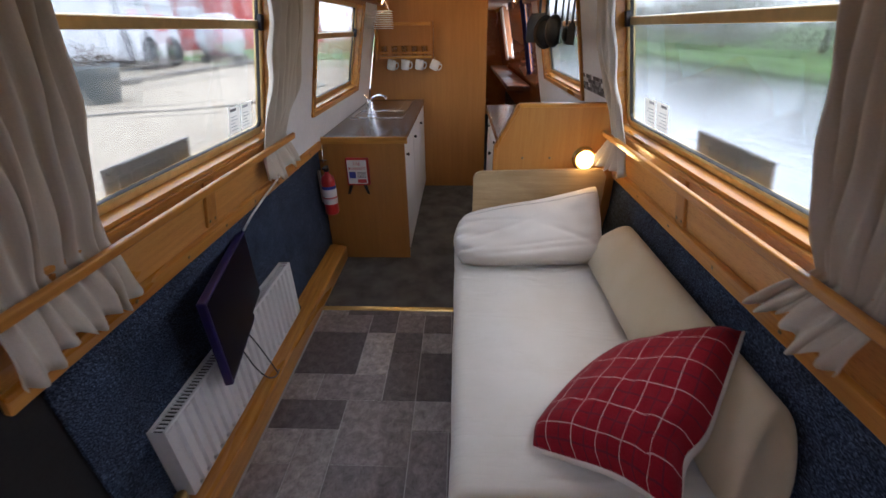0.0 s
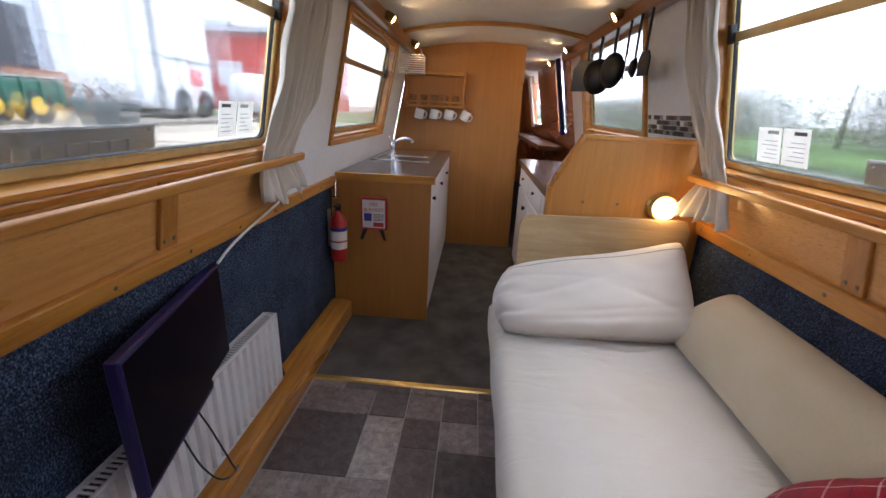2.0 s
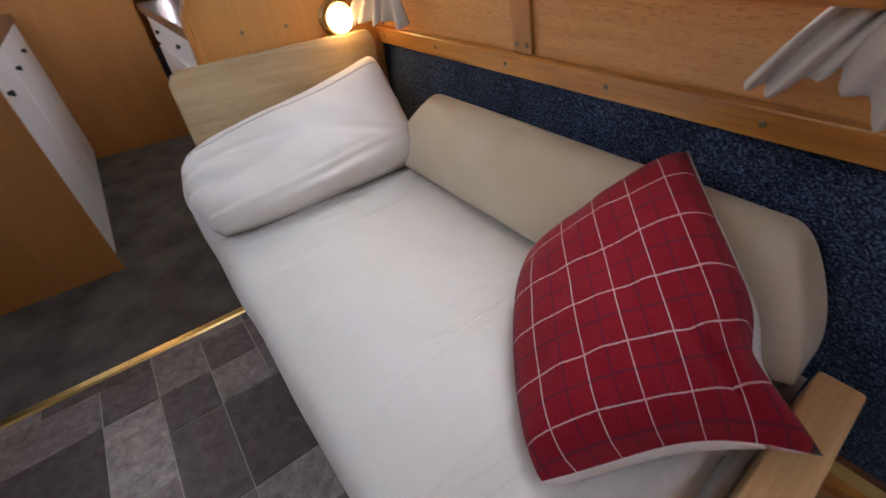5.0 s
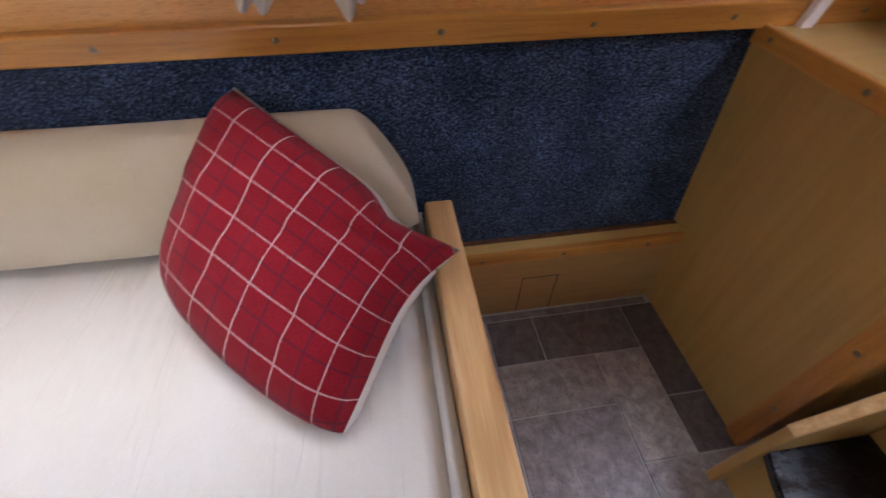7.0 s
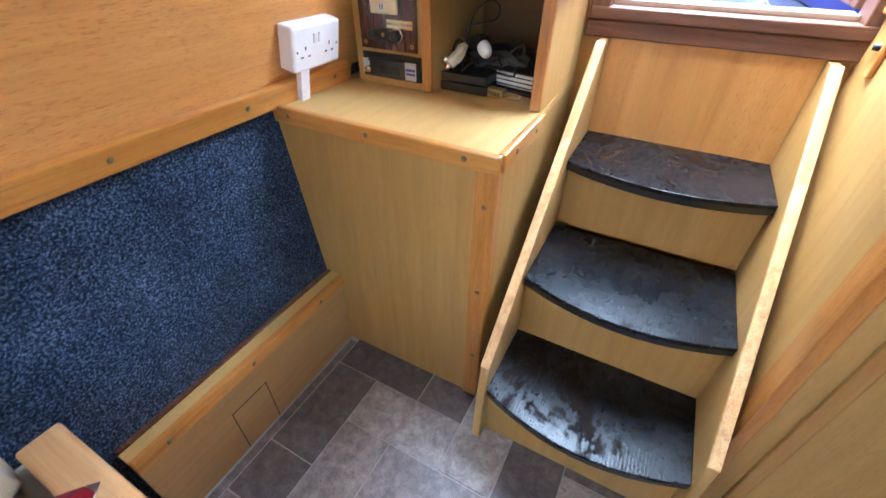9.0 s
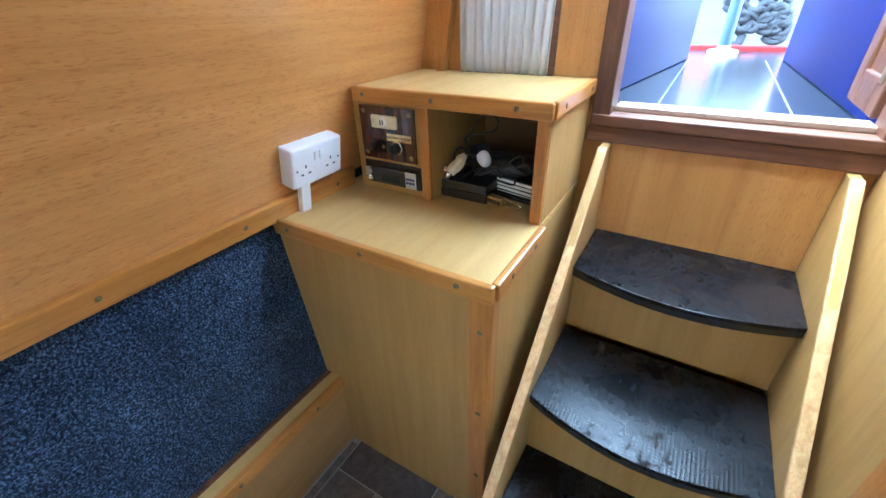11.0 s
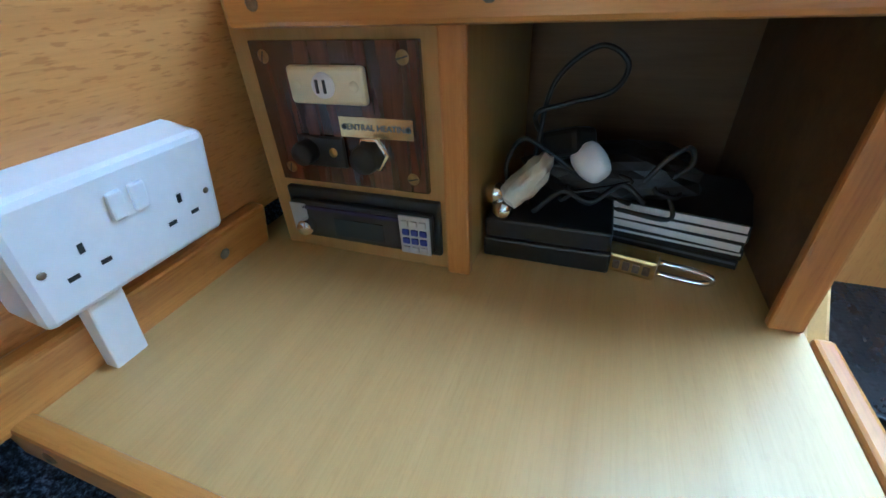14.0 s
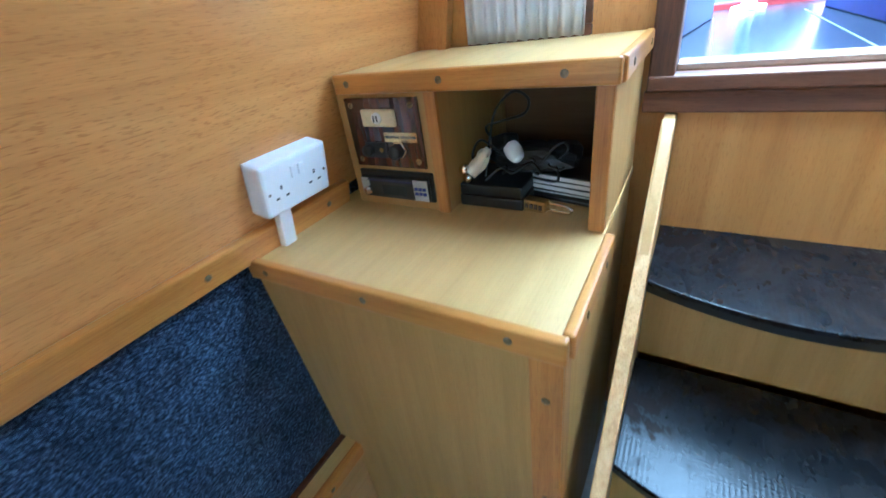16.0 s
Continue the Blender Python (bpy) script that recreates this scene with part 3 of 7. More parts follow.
for s, u0, u1 in (("right", 1.0, 2.575), ("left", 0.9, 2.53)):
    solo(f"trim_sill_{s}", WB(s, u0, u1, 1.082, 1.10, -0.012, 0.075, 0.004), TRIM, "varnished window sill board", "trim", kind="structure")
    solo(f"trim_rail_{s}", WB(s, u0, u1, 1.066, 1.094, -0.062, -0.044, 0.005), TRIM, "varnished curtain rail bar before the sill", "trim", kind="structure")
    for u in ((1.83, 2.545) if s == "right" else (1.16, 1.81, 2.5)):
        st = solo(f"trim_strap_{s}", WB(s, u - 0.032, u + 0.032, 0.903, 1.08, -0.012, 0.0, 0.003), TRIM_Z, "upright wooden strap with four screws", "trim", kind="structure")
        screws(st, [SIDE[s] @ Vector((u + a, up(b), -0.012)) for a in (-0.017, 0.017) for b in (0.925, 1.05)], -(SIDE[s].col[2].to_3d()))


def window(name, side, u0, u1, z0, z1, transom, label, glass=GLASS):
    w = thing(name, SIDE[side] @ Vector(((u0 + u1) / 2, up(z0), 0.04)), label, "window", kind="structure")
    bm = bmesh.new()
    for a in ((u0, u1, z0, z0 + 0.014), (u0, u1, z1 - 0.014, z1), (u0, u0 + 0.014, z0 + 0.014, z1 - 0.014), (u1 - 0.014, u1, z0 + 0.014, z1 - 0.014)):
        WB(side, *a, -0.004, 0.05, 0.002, bm)
    part("window_lining", bm, TRIM, w)
    part("window_frame", ring(side, u0 + 0.012, u1 - 0.012, z0 + 0.012, z1 - 0.012, 0.055, 0.028, 0.042, 0.068), BRASSWIN, w, "gold anodised frame with rounded corners")
    part("seal", ring(side, u0 + 0.036, u1 - 0.036, z0 + 0.036, z1 - 0.036, 0.04, 0.006, 0.049, 0.06), RUBBER, w)
    part("transom", WB(side, u0 + 0.03, u1 - 0.03, transom - 0.016, transom + 0.014, 0.038, 0.06, 0.004), BRASSWIN, w, "gold bar below the hopper pane")
    for a, b in ((z0 + 0.03, transom - 0.01), (transom + 0.01, z1 - 0.03)):
        p = part("pane", WB(side, u0 + 0.03, u1 - 0.03, a, b, 0.0545, 0.0565, 0), glass, w, "rain-spotted glass")
        p.visible_shadow = False
    for u in (u0 + 0.05, u1 - 0.05):
        part("latch", WB(side, u - 0.012, u + 0.012, transom - 0.02, transom + 0.04, 0.022, 0.042, 0.004), BLACK, w, "black hopper catch")
    return w


window("window_1", "left", 1.30, 2.42, 1.10, 1.765, 1.555, "large saloon window with a hopper, rain on the glass", WETGLASS)
window("window_2", "left", 3.0, 4.18, 1.105, 1.72, 1.50, "galley window with a hopper and pine lining", GALLEYGLASS)
window("window_3", "right", 1.12, 2.52, 1.10, 1.765, 1.55, "large saloon window over the canal, rain on the glass")
window("window_4", "right", 3.13, 4.36, 1.17, 1.755, 1.55, "galley window over the canal", GALLEYGLASS)


def architrave(side, u0, u1, z0, z1):
    bm = bmesh.new()
    t = 0.03
    for a in ((u0 - t, u1 + t, z0 - t, z0), (u0 - t, u1 + t, z1, z1 + t), (u0 - t, u0, z0, z1), (u1, u1 + t, z0, z1)):
        WB(side, *a, -0.018, -0.001, 0.003, bm)
    return bm


solo("trim_window_left", architrave("left", 3.0, 4.18, 1.105, 1.72), TRIM, "pine surround of the galley window", "trim", kind="structure")
solo("trim_window_right", architrave("right", 3.13, 4.36, 1.17, 1.755), TRIM, "pine surround of the galley window", "trim", kind="structure")
bm = bmesh.new()
for a in ((2.52, 2.56, 1.10, 1.79), (1.08, 1.12, 1.10, 1.79)):
    WB("right", *a, -0.012, -0.001, 0.003, bm)
solo("trim_jamb_right", bm, TRIM_Z, "pine jambs of the saloon window", "trim", kind="structure")

# cornices that carry the lamps
for s, u0 in (("left", 2.46), ("right", 2.3)):
    solo(f"trim_cornice_{s}", WB(s, u0, 4.76, 1.735, 1.80, -0.085, -0.001, 0.006), wood("cornice stain " + s, (0.17, 0.06, 0.018), (0.25, 0.095, 0.03), (0.31, 0.125, 0.042), "y", 0.3, 0.4, 0.3), "reddish brown cornice box along the ceiling", "trim", kind="structure")

# left ledge along the floor
solo("baseboard_left", prism([(-0.812, 0), (-0.808, 0.10), (-0.815, 0.112), (-0.88, 0.122), (-0.927, 0.122), (-0.927, 0)], "y", 1.06, 3.13, 0.003), TRIM, "varnished pine floor ledge along the wall", "baseboard", kind="structure")

# ---- galley bulkhead and passage ----
solo("wall_bulkhead", prism([(-0.86, 0), (0.30, 0), (0.285, 1.838), (-0.03, 1.85), (-0.35, 1.832), (-0.72, 1.77), (-0.86, 1.0)], "y", 4.76, 4.80), HONEY, "honey coloured ply bulkhead with mug hooks", "wall", kind="structure")
PASSWOOD = wood("red passage veneer", (0.28, 0.10, 0.03), (0.42, 0.17, 0.055), (0.50, 0.22, 0.08), "y", 0.22, 0.6, 0.3)
solo("wall_passage_right", WB("right", 4.81, 5.15, 0.2, 1.85, 0.0, 0.06, 0), PASSWOOD, "glossy reddish veneer passage wall", "wall", kind="structure")
solo("wall_passage_mid", WB("right", 5.15, 5.55, 0.2, 1.12, 0.0, 0.06, 0), PASSWOOD, "glossy reddish veneer passage wall", "wall", kind="structure")
solo("wall_passage_aft", WB("right", 5.55, 6.8, 0.2, 1.85, 0.0, 0.06, 0), PASSWOOD, "glossy reddish veneer passage wall", "wall", kind="structure")
solo("wall_passage_low", WB("right", 6.8, 7.6, 0.2, 1.15, 0.0, 0.06, 0), PASSWOOD, "glossy reddish veneer passage wall", "wall", kind="structure")
solo("wall_passage_far", WB("right", 7.6, 9.0, 0.2, 1.85, 0.0, 0.06, 0), PASSWOOD, "glossy reddish veneer passage wall", "wall", kind="structure")
solo("wall_passage_left", B(0.22, 0.26, 4.80, 9.0, 0, 1.85, 0), PASSWOOD, "glossy reddish veneer passage wall", "wall", kind="structure")
solo("wall_passage_end", B(-0.9, 1.0, 9.0, 9.05, 0, 1.95, 0), PASSWOOD, "reddish veneer end of the passage", "wall", kind="structure")
solo("ceiling_passage", B(0.2, 0.95, 4.80, 9.05, 1.82, 1.86, 0), CEIL, "cream ceiling of the passage", "ceiling", kind="structure")
for u0, u1, m, lab in ((5.17, 5.25, BLUEPAINT, "blue curtain at the passage window"), (7.4, 7.56, CURT, "pale curtain at the far passage window")):
    bm = bmesh.new()
    for k in range(4):
        WB("right", u0 + (u1 - u0) * k / 4, u0 + (u1 - u0) * (k + 0.9) / 4, 1.1, 1.8, -0.035 - 0.012 * (k % 2), -0.01, 0.006, bm)
    solo("passage_curtain", bm, m, lab, "curtain")
ps = solo("passage_shelf", B(0.55, 0.80, 5.2, 8.0, 0.93, 0.98, 0.01), BROWN, "dark shelf along the passage wall", "shelf")
part("bracket", B(0.74, 0.86, 6.0, 6.05, 0.80, 0.931, 0.004), BROWN, ps)

# ---- front bulkhead with the doorway ----
FY = -0.37
for i, a in enumerate(((-0.95, -0.40, 0, 1.85), (-0.40, 0.235, 0, 0.98), (0.235, 0.37, 0, 1.85), (0.37, 0.63, 0, 1.15), (0.37, 0.63, 1.70, 1.85), (0.63, 0.95, 0, 1.85))):
    solo(f"wall_front_{i + 1}", B(a[0], a[1], FY - 0.045, FY, a[2], a[3], 0), STAIN_PLY, "worn honey ply front bulkhead", "wall", kind="structure")
for x0, x1 in ((-0.40, -0.352), (0.187, 0.235)):
    solo("trim_door_jamb", B(x0, x1, FY - 0.07, FY + 0.022, 1.03, 1.82, 0.004), BROWN_Z, "dark hardwood door jamb", "trim", kind="structure")
solo("trim_door_sill", B(-0.395, 0.235, FY - 0.09, FY + 0.026, 1.012, 1.042, 0.004), BROWN, "dark hardwood door sill", "trim", kind="structure")
solo("trim_door_sill_lower", B(-0.40, 0.24, FY + 0.0, FY + 0.02, 0.968, 1.011, 0.004), BROWN, "dark hardwood rail under the sill", "trim", kind="structure")
solo("trim_door_step", B(-0.352, 0.187, FY - 0.10, FY - 0.03, 1.042, 1.056, 0.003), plain("wet worn edge", (0.34, 0.25, 0.18), 0.15), "wet worn threshold strip of the doorway", "trim", kind="structure")
door = thing("door_1", (-0.345, -0.43, 1.06), "dark hardwood door leaf standing open outwards", "door", kind="structure")
dm = Matrix.Translation((-0.345, -0.465, 0)) @ pose(0, 0, 0, 0, 0, 270)
part("stile", B(0, 0.06, -0.03, 0, 1.06, 1.76, 0.004, dm), BROWN_Z, door)
part("stile", B(0.20, 0.26, -0.03, 0, 1.06, 1.76, 0.004, dm), BROWN_Z, door)
part("rail", B(0.06, 0.20, -0.03, 0, 1.06, 1.14, 0.004, dm), BROWN, door)
part("panel", B(0.06, 0.20, -0.02, -0.01, 1.14, 1.76, 0.0, dm), BROWN_Z, door)
part("lock_plate", B(0.014, 0.046, 0.0, 0.003, 1.13, 1.24, 0.001, dm), BRASS, door, "brass lock plate")

# small front window and its net curtain
fw = thing("window_5", (0.5, FY, 1.15), "small front window in a dark wooden frame", "window", kind="structure")
bm = bmesh.new()
for a in ((0.355, 0.645, 1.128, 1.15), (0.355, 0.645, 1.70, 1.72), (0.355, 0.375, 1.15, 1.70), (0.625, 0.645, 1.15, 1.70)):
    box(bm, a[0], a[1], FY - 0.03, FY + 0.012, a[2], a[3], 0.003)
part("window_frame", bm, BROWN, fw)
p = part("pane", B(0.37, 0.63, FY - 0.03, FY - 0.026, 1.15, 1.70, 0), GLASS, fw)
p.visible_shadow = False
solo("trim_corner_post", prism([(0.74, 0.90), (0.765, 0.90), (0.60, 1.79), (0.575, 1.79)], "y", FY + 0.001, FY + 0.03), STAIN_PLY, "upright corner post of honey timber", "trim", kind="structure")


# ---- curtains ----
def curtain(side, top, tie, tail, label, pleats=7, wob=0.0, z_top=1.77, z_tail=0.945, out=(0.03, 0.03)):
    """A gathered curtain that passes behind the rail bar; its tail hangs out below."""
    bm = bmesh.new()
    nu, nv = pleats * 8, 26
    rnd = random.Random(int(top[0] * 1000) + pleats)
    ph = [rnd.uniform(-0.6, 0.6) for _ in range(pleats + 2)]
    grid = []
    for j in range(nv + 1):
        t = j / nv
        if t < 0.78:
            q = t / 0.78
            z = z_top + (1.085 - z_top) * q
            e = q ** 1.6
            a, b = top[0] + (tie[0] - top[0]) * e, top[1] + (tie[1] - top[1]) * e
            amp, wc = 0.022 * (1 - 0.45 * q), -0.03 + 0.004 * q
            sag = 0.02 * math.sin(math.pi * q)
        else:
            q = (t - 0.78) / 0.22
            z = 1.085 + (z_tail - 1.085) * q
            e = q ** 0.7
            a, b = tie[0] + (tail[0] - tie[0]) * e, tie[1] + (tail[1] - tie[1]) * e
            amp, wc = 0.012 + 0.008 * q, -0.026 - 0.022 * q
            sag = 0
        row = []
        for i in range(nu + 1):
            u = i / nu
            k = u * pleats
            s = math.sin(2 * math.pi * k + 1.5 * noise.noise(Vector((u * 5, t * 0.8, pleats))) + wob * t) * (0.75 + 0.6 * noise.noise(Vector((u * pleats * 0.8, t * 1.5, 3))))
            y = a + (b - a) * u + 0.006 * math.sin(9 * t + k * 3)
            flare = max(0.0, (t - 0.78) / 0.22) ** 0.8
            w = wc - sag - flare * (out[0] + (out[1] - out[0]) * u) + amp * s + 0.022 * noise.noise(Vector((u * 3.0 + t * 2.5, t * 4.5, pleats + 7)))
            zz = z + flare * (0.045 * noise.noise(Vector((u * 4, pleats, 2))) + 0.004 * math.sin(2 * math.pi * k) + 0.35 * (out[0] + (out[1] - out[0]) * u))
            row.append(bm.verts.new(SIDE[side] @ Vector((y, up(zz), w))))
        grid.append(row)
    for r0, r1 in zip(grid, grid[1:]):
        for i in range(nu):
            bm.faces.new((r0[i], r0[i + 1], r1[i + 1], r1[i])).smooth = True
    ob = solo("curtain", bm, CURT, label, "curtain", "saloon curtains")
    so = ob.modifiers.new("cloth", "SOLIDIFY")
    so.thickness, so.offset = 0.002, 0
    return ob


curtain("left", (2.32, 2.70), (2.23, 2.50), (2.19, 2.53), "cream curtain gathered behind the rail at the window", 6, out=(0.02, 0.03))
curtain("left", (0.95, 1.30), (1.02, 1.32), (0.99, 1.35), "cream curtain gathered behind the rail at the window", 8, z_tail=0.925, out=(0.04, 0.02))
curtain("right", (2.44, 2.63), (2.35, 2.47), (2.27, 2.50), "pale curtain gathered behind the rail beside the lamp", 5, z_tail=0.935, out=(0.01, 0.085))
curtain("right", (0.92, 1.27), (1.04, 1.21), (1.03, 1.30), "cream curtain gathered behind the rail over the sofa", 7, z_tail=0.965, out=(0.05, 0.03))
bm = bmesh.new()
grid = []
for j in range(13):
    t = j / 12
    row = []
    for i in range(73):
        u = i / 72
        s = math.sin(2 * math.pi * 11 * u + 2.2 * noise.noise(Vector((u * 6, t * 1.2, 4))) + 0.5 * t) * (0.8 + 0.7 * noise.noise(Vector((u * 9, t * 2, 8))))
        row.append(bm.verts.new((0.635 - 0.275 * u + 0.012 * (t - 0.5) * (u - 0.5), FY + 0.03 + 0.010 * s, 1.72 - 0.588 * t + (0.003 * s if j == 12 else 0))))
    grid.append(row)
for r0, r1 in zip(grid, grid[1:]):
    for i in range(72):
        bm.faces.new((r0[i], r0[i + 1], r1[i + 1], r1[i])).smooth = True
NET = fabric("sheer white cloth", (0.70, 0.68, 0.66), 0.9, 900, (0.8, 0.74, 0.66), 0.15)
NET.node_tree.nodes["Principled BSDF"].inputs["Transmission Weight"].default_value = 0.25
nc = solo("curtain", bm, NET, "stained white gathered curtain at the small front window", "curtain")
so = nc.modifiers.new("cloth", "SOLIDIFY")
so.thickness = 0.0015

# ---- steps ----
ST = thing("steps", (-0.07, 0.0, 0), "wooden companionway steps with wet black rubber treads", "steps")
SX0, SX1 = -0.325, 0.17
LEV = [(0.238, 0.365, 0.125), (0.477, 0.155, -0.105), (0.700, -0.115, FY + 0.002)]
for i, (z, yf, yb) in enumerate(LEV):
    pts = [(SX0, yb - (0.02 if i < 2 else 0)), (SX1, yb - (0.02 if i < 2 else 0))]
    for k in range(13):
        u = k / 12
        pts.append((SX1 + (SX0 - SX1) * u, yf + 0.055 * math.sin(math.pi * u) ** 0.9))
    part("tread", prism(pts, "z", z - 0.012, z, 0.002), TREAD, ST, "wet studded black rubber tread")
    part("tread_board", prism([(x, y - 0.004 if y > yb else y) for x, y in pts], "z", z - 0.03, z - 0.0125, 0), BLACK, ST)
    zb = 0.0 if i == 0 else LEV[i - 1][0]
    part("riser", B(SX0, SX1, yf - 0.045, yf - 0.03, zb, z - 0.03, 0), BEECH, ST)
part("back_panel", B(SX0, SX1, FY + 0.001, FY + 0.012, 0.70, 0.967, 0.0), STAIN_PLY, ST, "scuffed ply panel above the top tread")
prof = [(0.375, 0.0), (0.375, 0.15), (0.36, 0.315), (-0.29, 0.945), (-0.315, 0.965), (FY + 0.002, 0.965), (FY + 0.002, 0.0)]
part("stringer", prism(prof, "x", 0.171, 0.195, 0.004), BEECH, ST)
part("stringer", prism(prof, "x", -0.351, -0.326, 0.004), BEECH, ST)
for x in (0.1705, -0.3515):
    a, b = Vector((0, 0.362, 0.318)), Vector((0, -0.315, 0.967))
    d = (b - a).normalized()
    n = Vector((0, d.z, -d.y)) * -1
    bm = bmesh.new()
    box(bm, x, x + 0.026, 0, (b - a).length, 0, 0.012, 0.003, Matrix.Translation(a) @ Matrix((Vector((1, 0, 0)), d, Vector((1, 0, 0)).cross(d))).transposed().to_4x4())
    part("capping", bm, WORN, ST, "pale worn capping strip")

# ---- corner desk cabinet ----
DESK = thing("desk_cabinet", (0.5, 0.1, 0), "beech veneered corner cabinet with pine edging", "cabinet")
DX, DY, DZ = 0.232, 0.262, 0.845
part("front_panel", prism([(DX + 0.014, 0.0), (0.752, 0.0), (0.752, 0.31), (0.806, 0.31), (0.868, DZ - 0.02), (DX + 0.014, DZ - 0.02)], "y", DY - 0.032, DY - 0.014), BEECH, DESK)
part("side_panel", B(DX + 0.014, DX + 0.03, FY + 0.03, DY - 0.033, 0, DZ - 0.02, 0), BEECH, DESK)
part("corner_stile", B(DX + 0.006, DX + 0.055, DY - 0.0135, DY - 0.006, 0, DZ - 0.042, 0.002), TRIM_Z, DESK)
part("corner_stile", B(DX + 0.006, DX + 0.0135, DY - 0.05, DY - 0.014, 0, DZ - 0.042, 0.002), TRIM_Z, DESK)
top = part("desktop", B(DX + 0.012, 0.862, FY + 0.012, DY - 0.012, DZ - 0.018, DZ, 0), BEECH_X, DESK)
e1 = part("edging", B(DX, 0.852, DY - 0.0115, DY + 0.006, DZ - 0.036, DZ + 0.006, 0.004), TRIM_X, DESK)
e2 = part("edging", B(DX - 0.006, DX + 0.0115, FY + 0.35, DY - 0.012, DZ - 0.036, DZ + 0.006, 0.004), TRIM, DESK)
screws(e1, [(x, DY + 0.006, DZ - 0.014) for x in (0.80, 0.56, 0.31)], (0, 1, 0))
screws(e2, [(DX - 0.006, y, DZ - 0.014) for y in (0.18, 0.05)], (-1, 0, 0))
screws(DESK, [(DX + 0.03, DY - 0.006, z) for z in (0.72, 0.46, 0.2)], (0, 1, 0))

# ---- pigeonhole shelf on the desk ----
SH = thing("desk_shelf_unit", (0.5, -0.2, DZ), "beech pigeonhole unit with pine edging on the desk", "shelf")
SY, SZ = -0.025, 1.128
# brown of the pigeonhole boards carries the shade of the recess in its colour
RECESS_BROWN = wood("brown board with recess shade", (0.14, 0.078, 0.033), (0.175, 0.099, 0.042), (0.21, 0.12, 0.052), "x", 0.5, 0.05, 0.3, 0.8)
part("side", B(0.246, 0.262, FY + 0.012, SY - 0.012, DZ + 0.001, SZ - 0.02, 0), BEECH, SH)
part("side_lipping", B(0.246, 0.274, SY - 0.0115, SY, DZ + 0.001, SZ - 0.02, 0.003), TRIM_Z, SH)
part("divider", B(0.556, 0.572, FY + 0.012, SY - 0.012, DZ + 0.001, SZ - 0.02, 0), BEECH, SH)
part("divider_lipping", B(0.553, 0.579, SY - 0.0115, SY + 0.002, DZ + 0.001, SZ - 0.02, 0.003), TRIM_Z, SH)
part("back", B(0.262, 0.80, FY + 0.002, FY + 0.010, DZ + 0.001, SZ - 0.02, 0), RECESS_BROWN, SH)
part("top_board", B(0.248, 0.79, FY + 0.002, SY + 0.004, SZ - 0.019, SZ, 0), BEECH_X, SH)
e = part("top_edging", B(0.236, 0.775, SY + 0.0045, SY + 0.020, SZ - 0.034, SZ + 0.004, 0.005), TRIM_X, SH)
screws(e, [(x, SY + 0.020, SZ - 0.014) for x in (0.74, 0.53, 0.315)], (0, 1, 0))
e = part("top_edging", B(0.231, 0.2475, FY + 0.02, SY + 0.004, SZ - 0.034, SZ + 0.004, 0.005), TRIM, SH)
screws(e, [(0.231, y, SZ - 0.014) for y in (-0.08, -0.3)], (-1, 0, 0))
# thin dark sheets added so the recess keeps its shade
part("lining", B(0.2622, 0.5558, FY + 0.0102, SY - 0.0125, SZ - 0.0225, SZ - 0.0195, 0), RECESS_BROWN, SH, "underside lining, brown darkened by the recess shade")
part("lining", B(0.2622, 0.2652, FY + 0.0102, SY - 0.0125, DZ + 0.002, SZ - 0.023, 0), RECESS_BROWN, SH, "inner side lining, brown darkened by the recess shade")
part("fascia", B(0.5795, 0.80, SY - 0.016, SY - 0.006, DZ + 0.002, SZ - 0.02, 0), BEECH, SH, "beech fascia behind the switches")

OLDBRASS = plain("tarnished brass", (0.30, 0.21, 0.085), 0.4, 0.8, 200, 0.25, 0.05)
SILVER = plain("silver painted plastic", (0.52, 0.53, 0.55), 0.35, 0.3, 80, 0.05, 0)
# switch plate
SP = thing("switch_plate", (0.665, SY, 1.01), "rosewood veneer plate with switches and a brass label", "switch panel")
part("plate", B(0.595, 0.775, SY - 0.0055, SY + 0.001, 0.941, 1.083, 0.001), ROSE, SP)
for x in (0.611, 0.760):
    for z in (0.956, 1.069):
        part("brass_screw", lathe([(0, 0.0016), (0.005, 0.0014), (0.0065, 0.0)], 14, Matrix.Translation((x, SY + 0.001, z)) @ pose(0, 0, 0, -90)), OLDBRASS, SP)
        part("screw_slot", B(-0.0055, 0.0055, 0.0, 0.0004, -0.0007, 0.0007, 0, Matrix.Translation((x, SY + 0.0023, z)) @ pose(0, 0, 0, 0, 40 * x * 100 % 90, 0)), BLACK, SP)
sw = part("light_switch", B(0.647, 0.731, SY + 0.0012, SY + 0.010, 1.028, 1.063, 0.004), IVORY, SP, "ivory plastic switch")
part("rocker", lathe([(0, 0.005), (0.011, 0.004), (0.012, 0)], 16, Matrix.Translation((0.690, SY + 0.010, 1.046)) @ pose(0, 0, 0, -90)), PLASTIC, sw)
for dx in (-0.004, 0.004):
    part("slot", B(0.689 + dx, 0.691 + dx, SY + 0.0145, SY + 0.0165, 1.040, 1.052, 0), BLACK, sw)
for dx in (-0.031, 0.031):
    part("screw_cap", lathe([(0, 0.0012), (0.0045, 0.001), (0.0052, 0)], 14, Matrix.Translation((0.689 + dx, SY + 0.0098, 1.0455)) @ pose(0, 0, 0, -90)), IVORY, sw)
tag = part("brass_label", B(0.606, 0.686, SY + 0.0012, SY + 0.0025, 0.996, 1.016, 0.0), plain("polished brass", (0.75, 0.60, 0.30), 0.2, 0.9), SP, "engraved brass label")
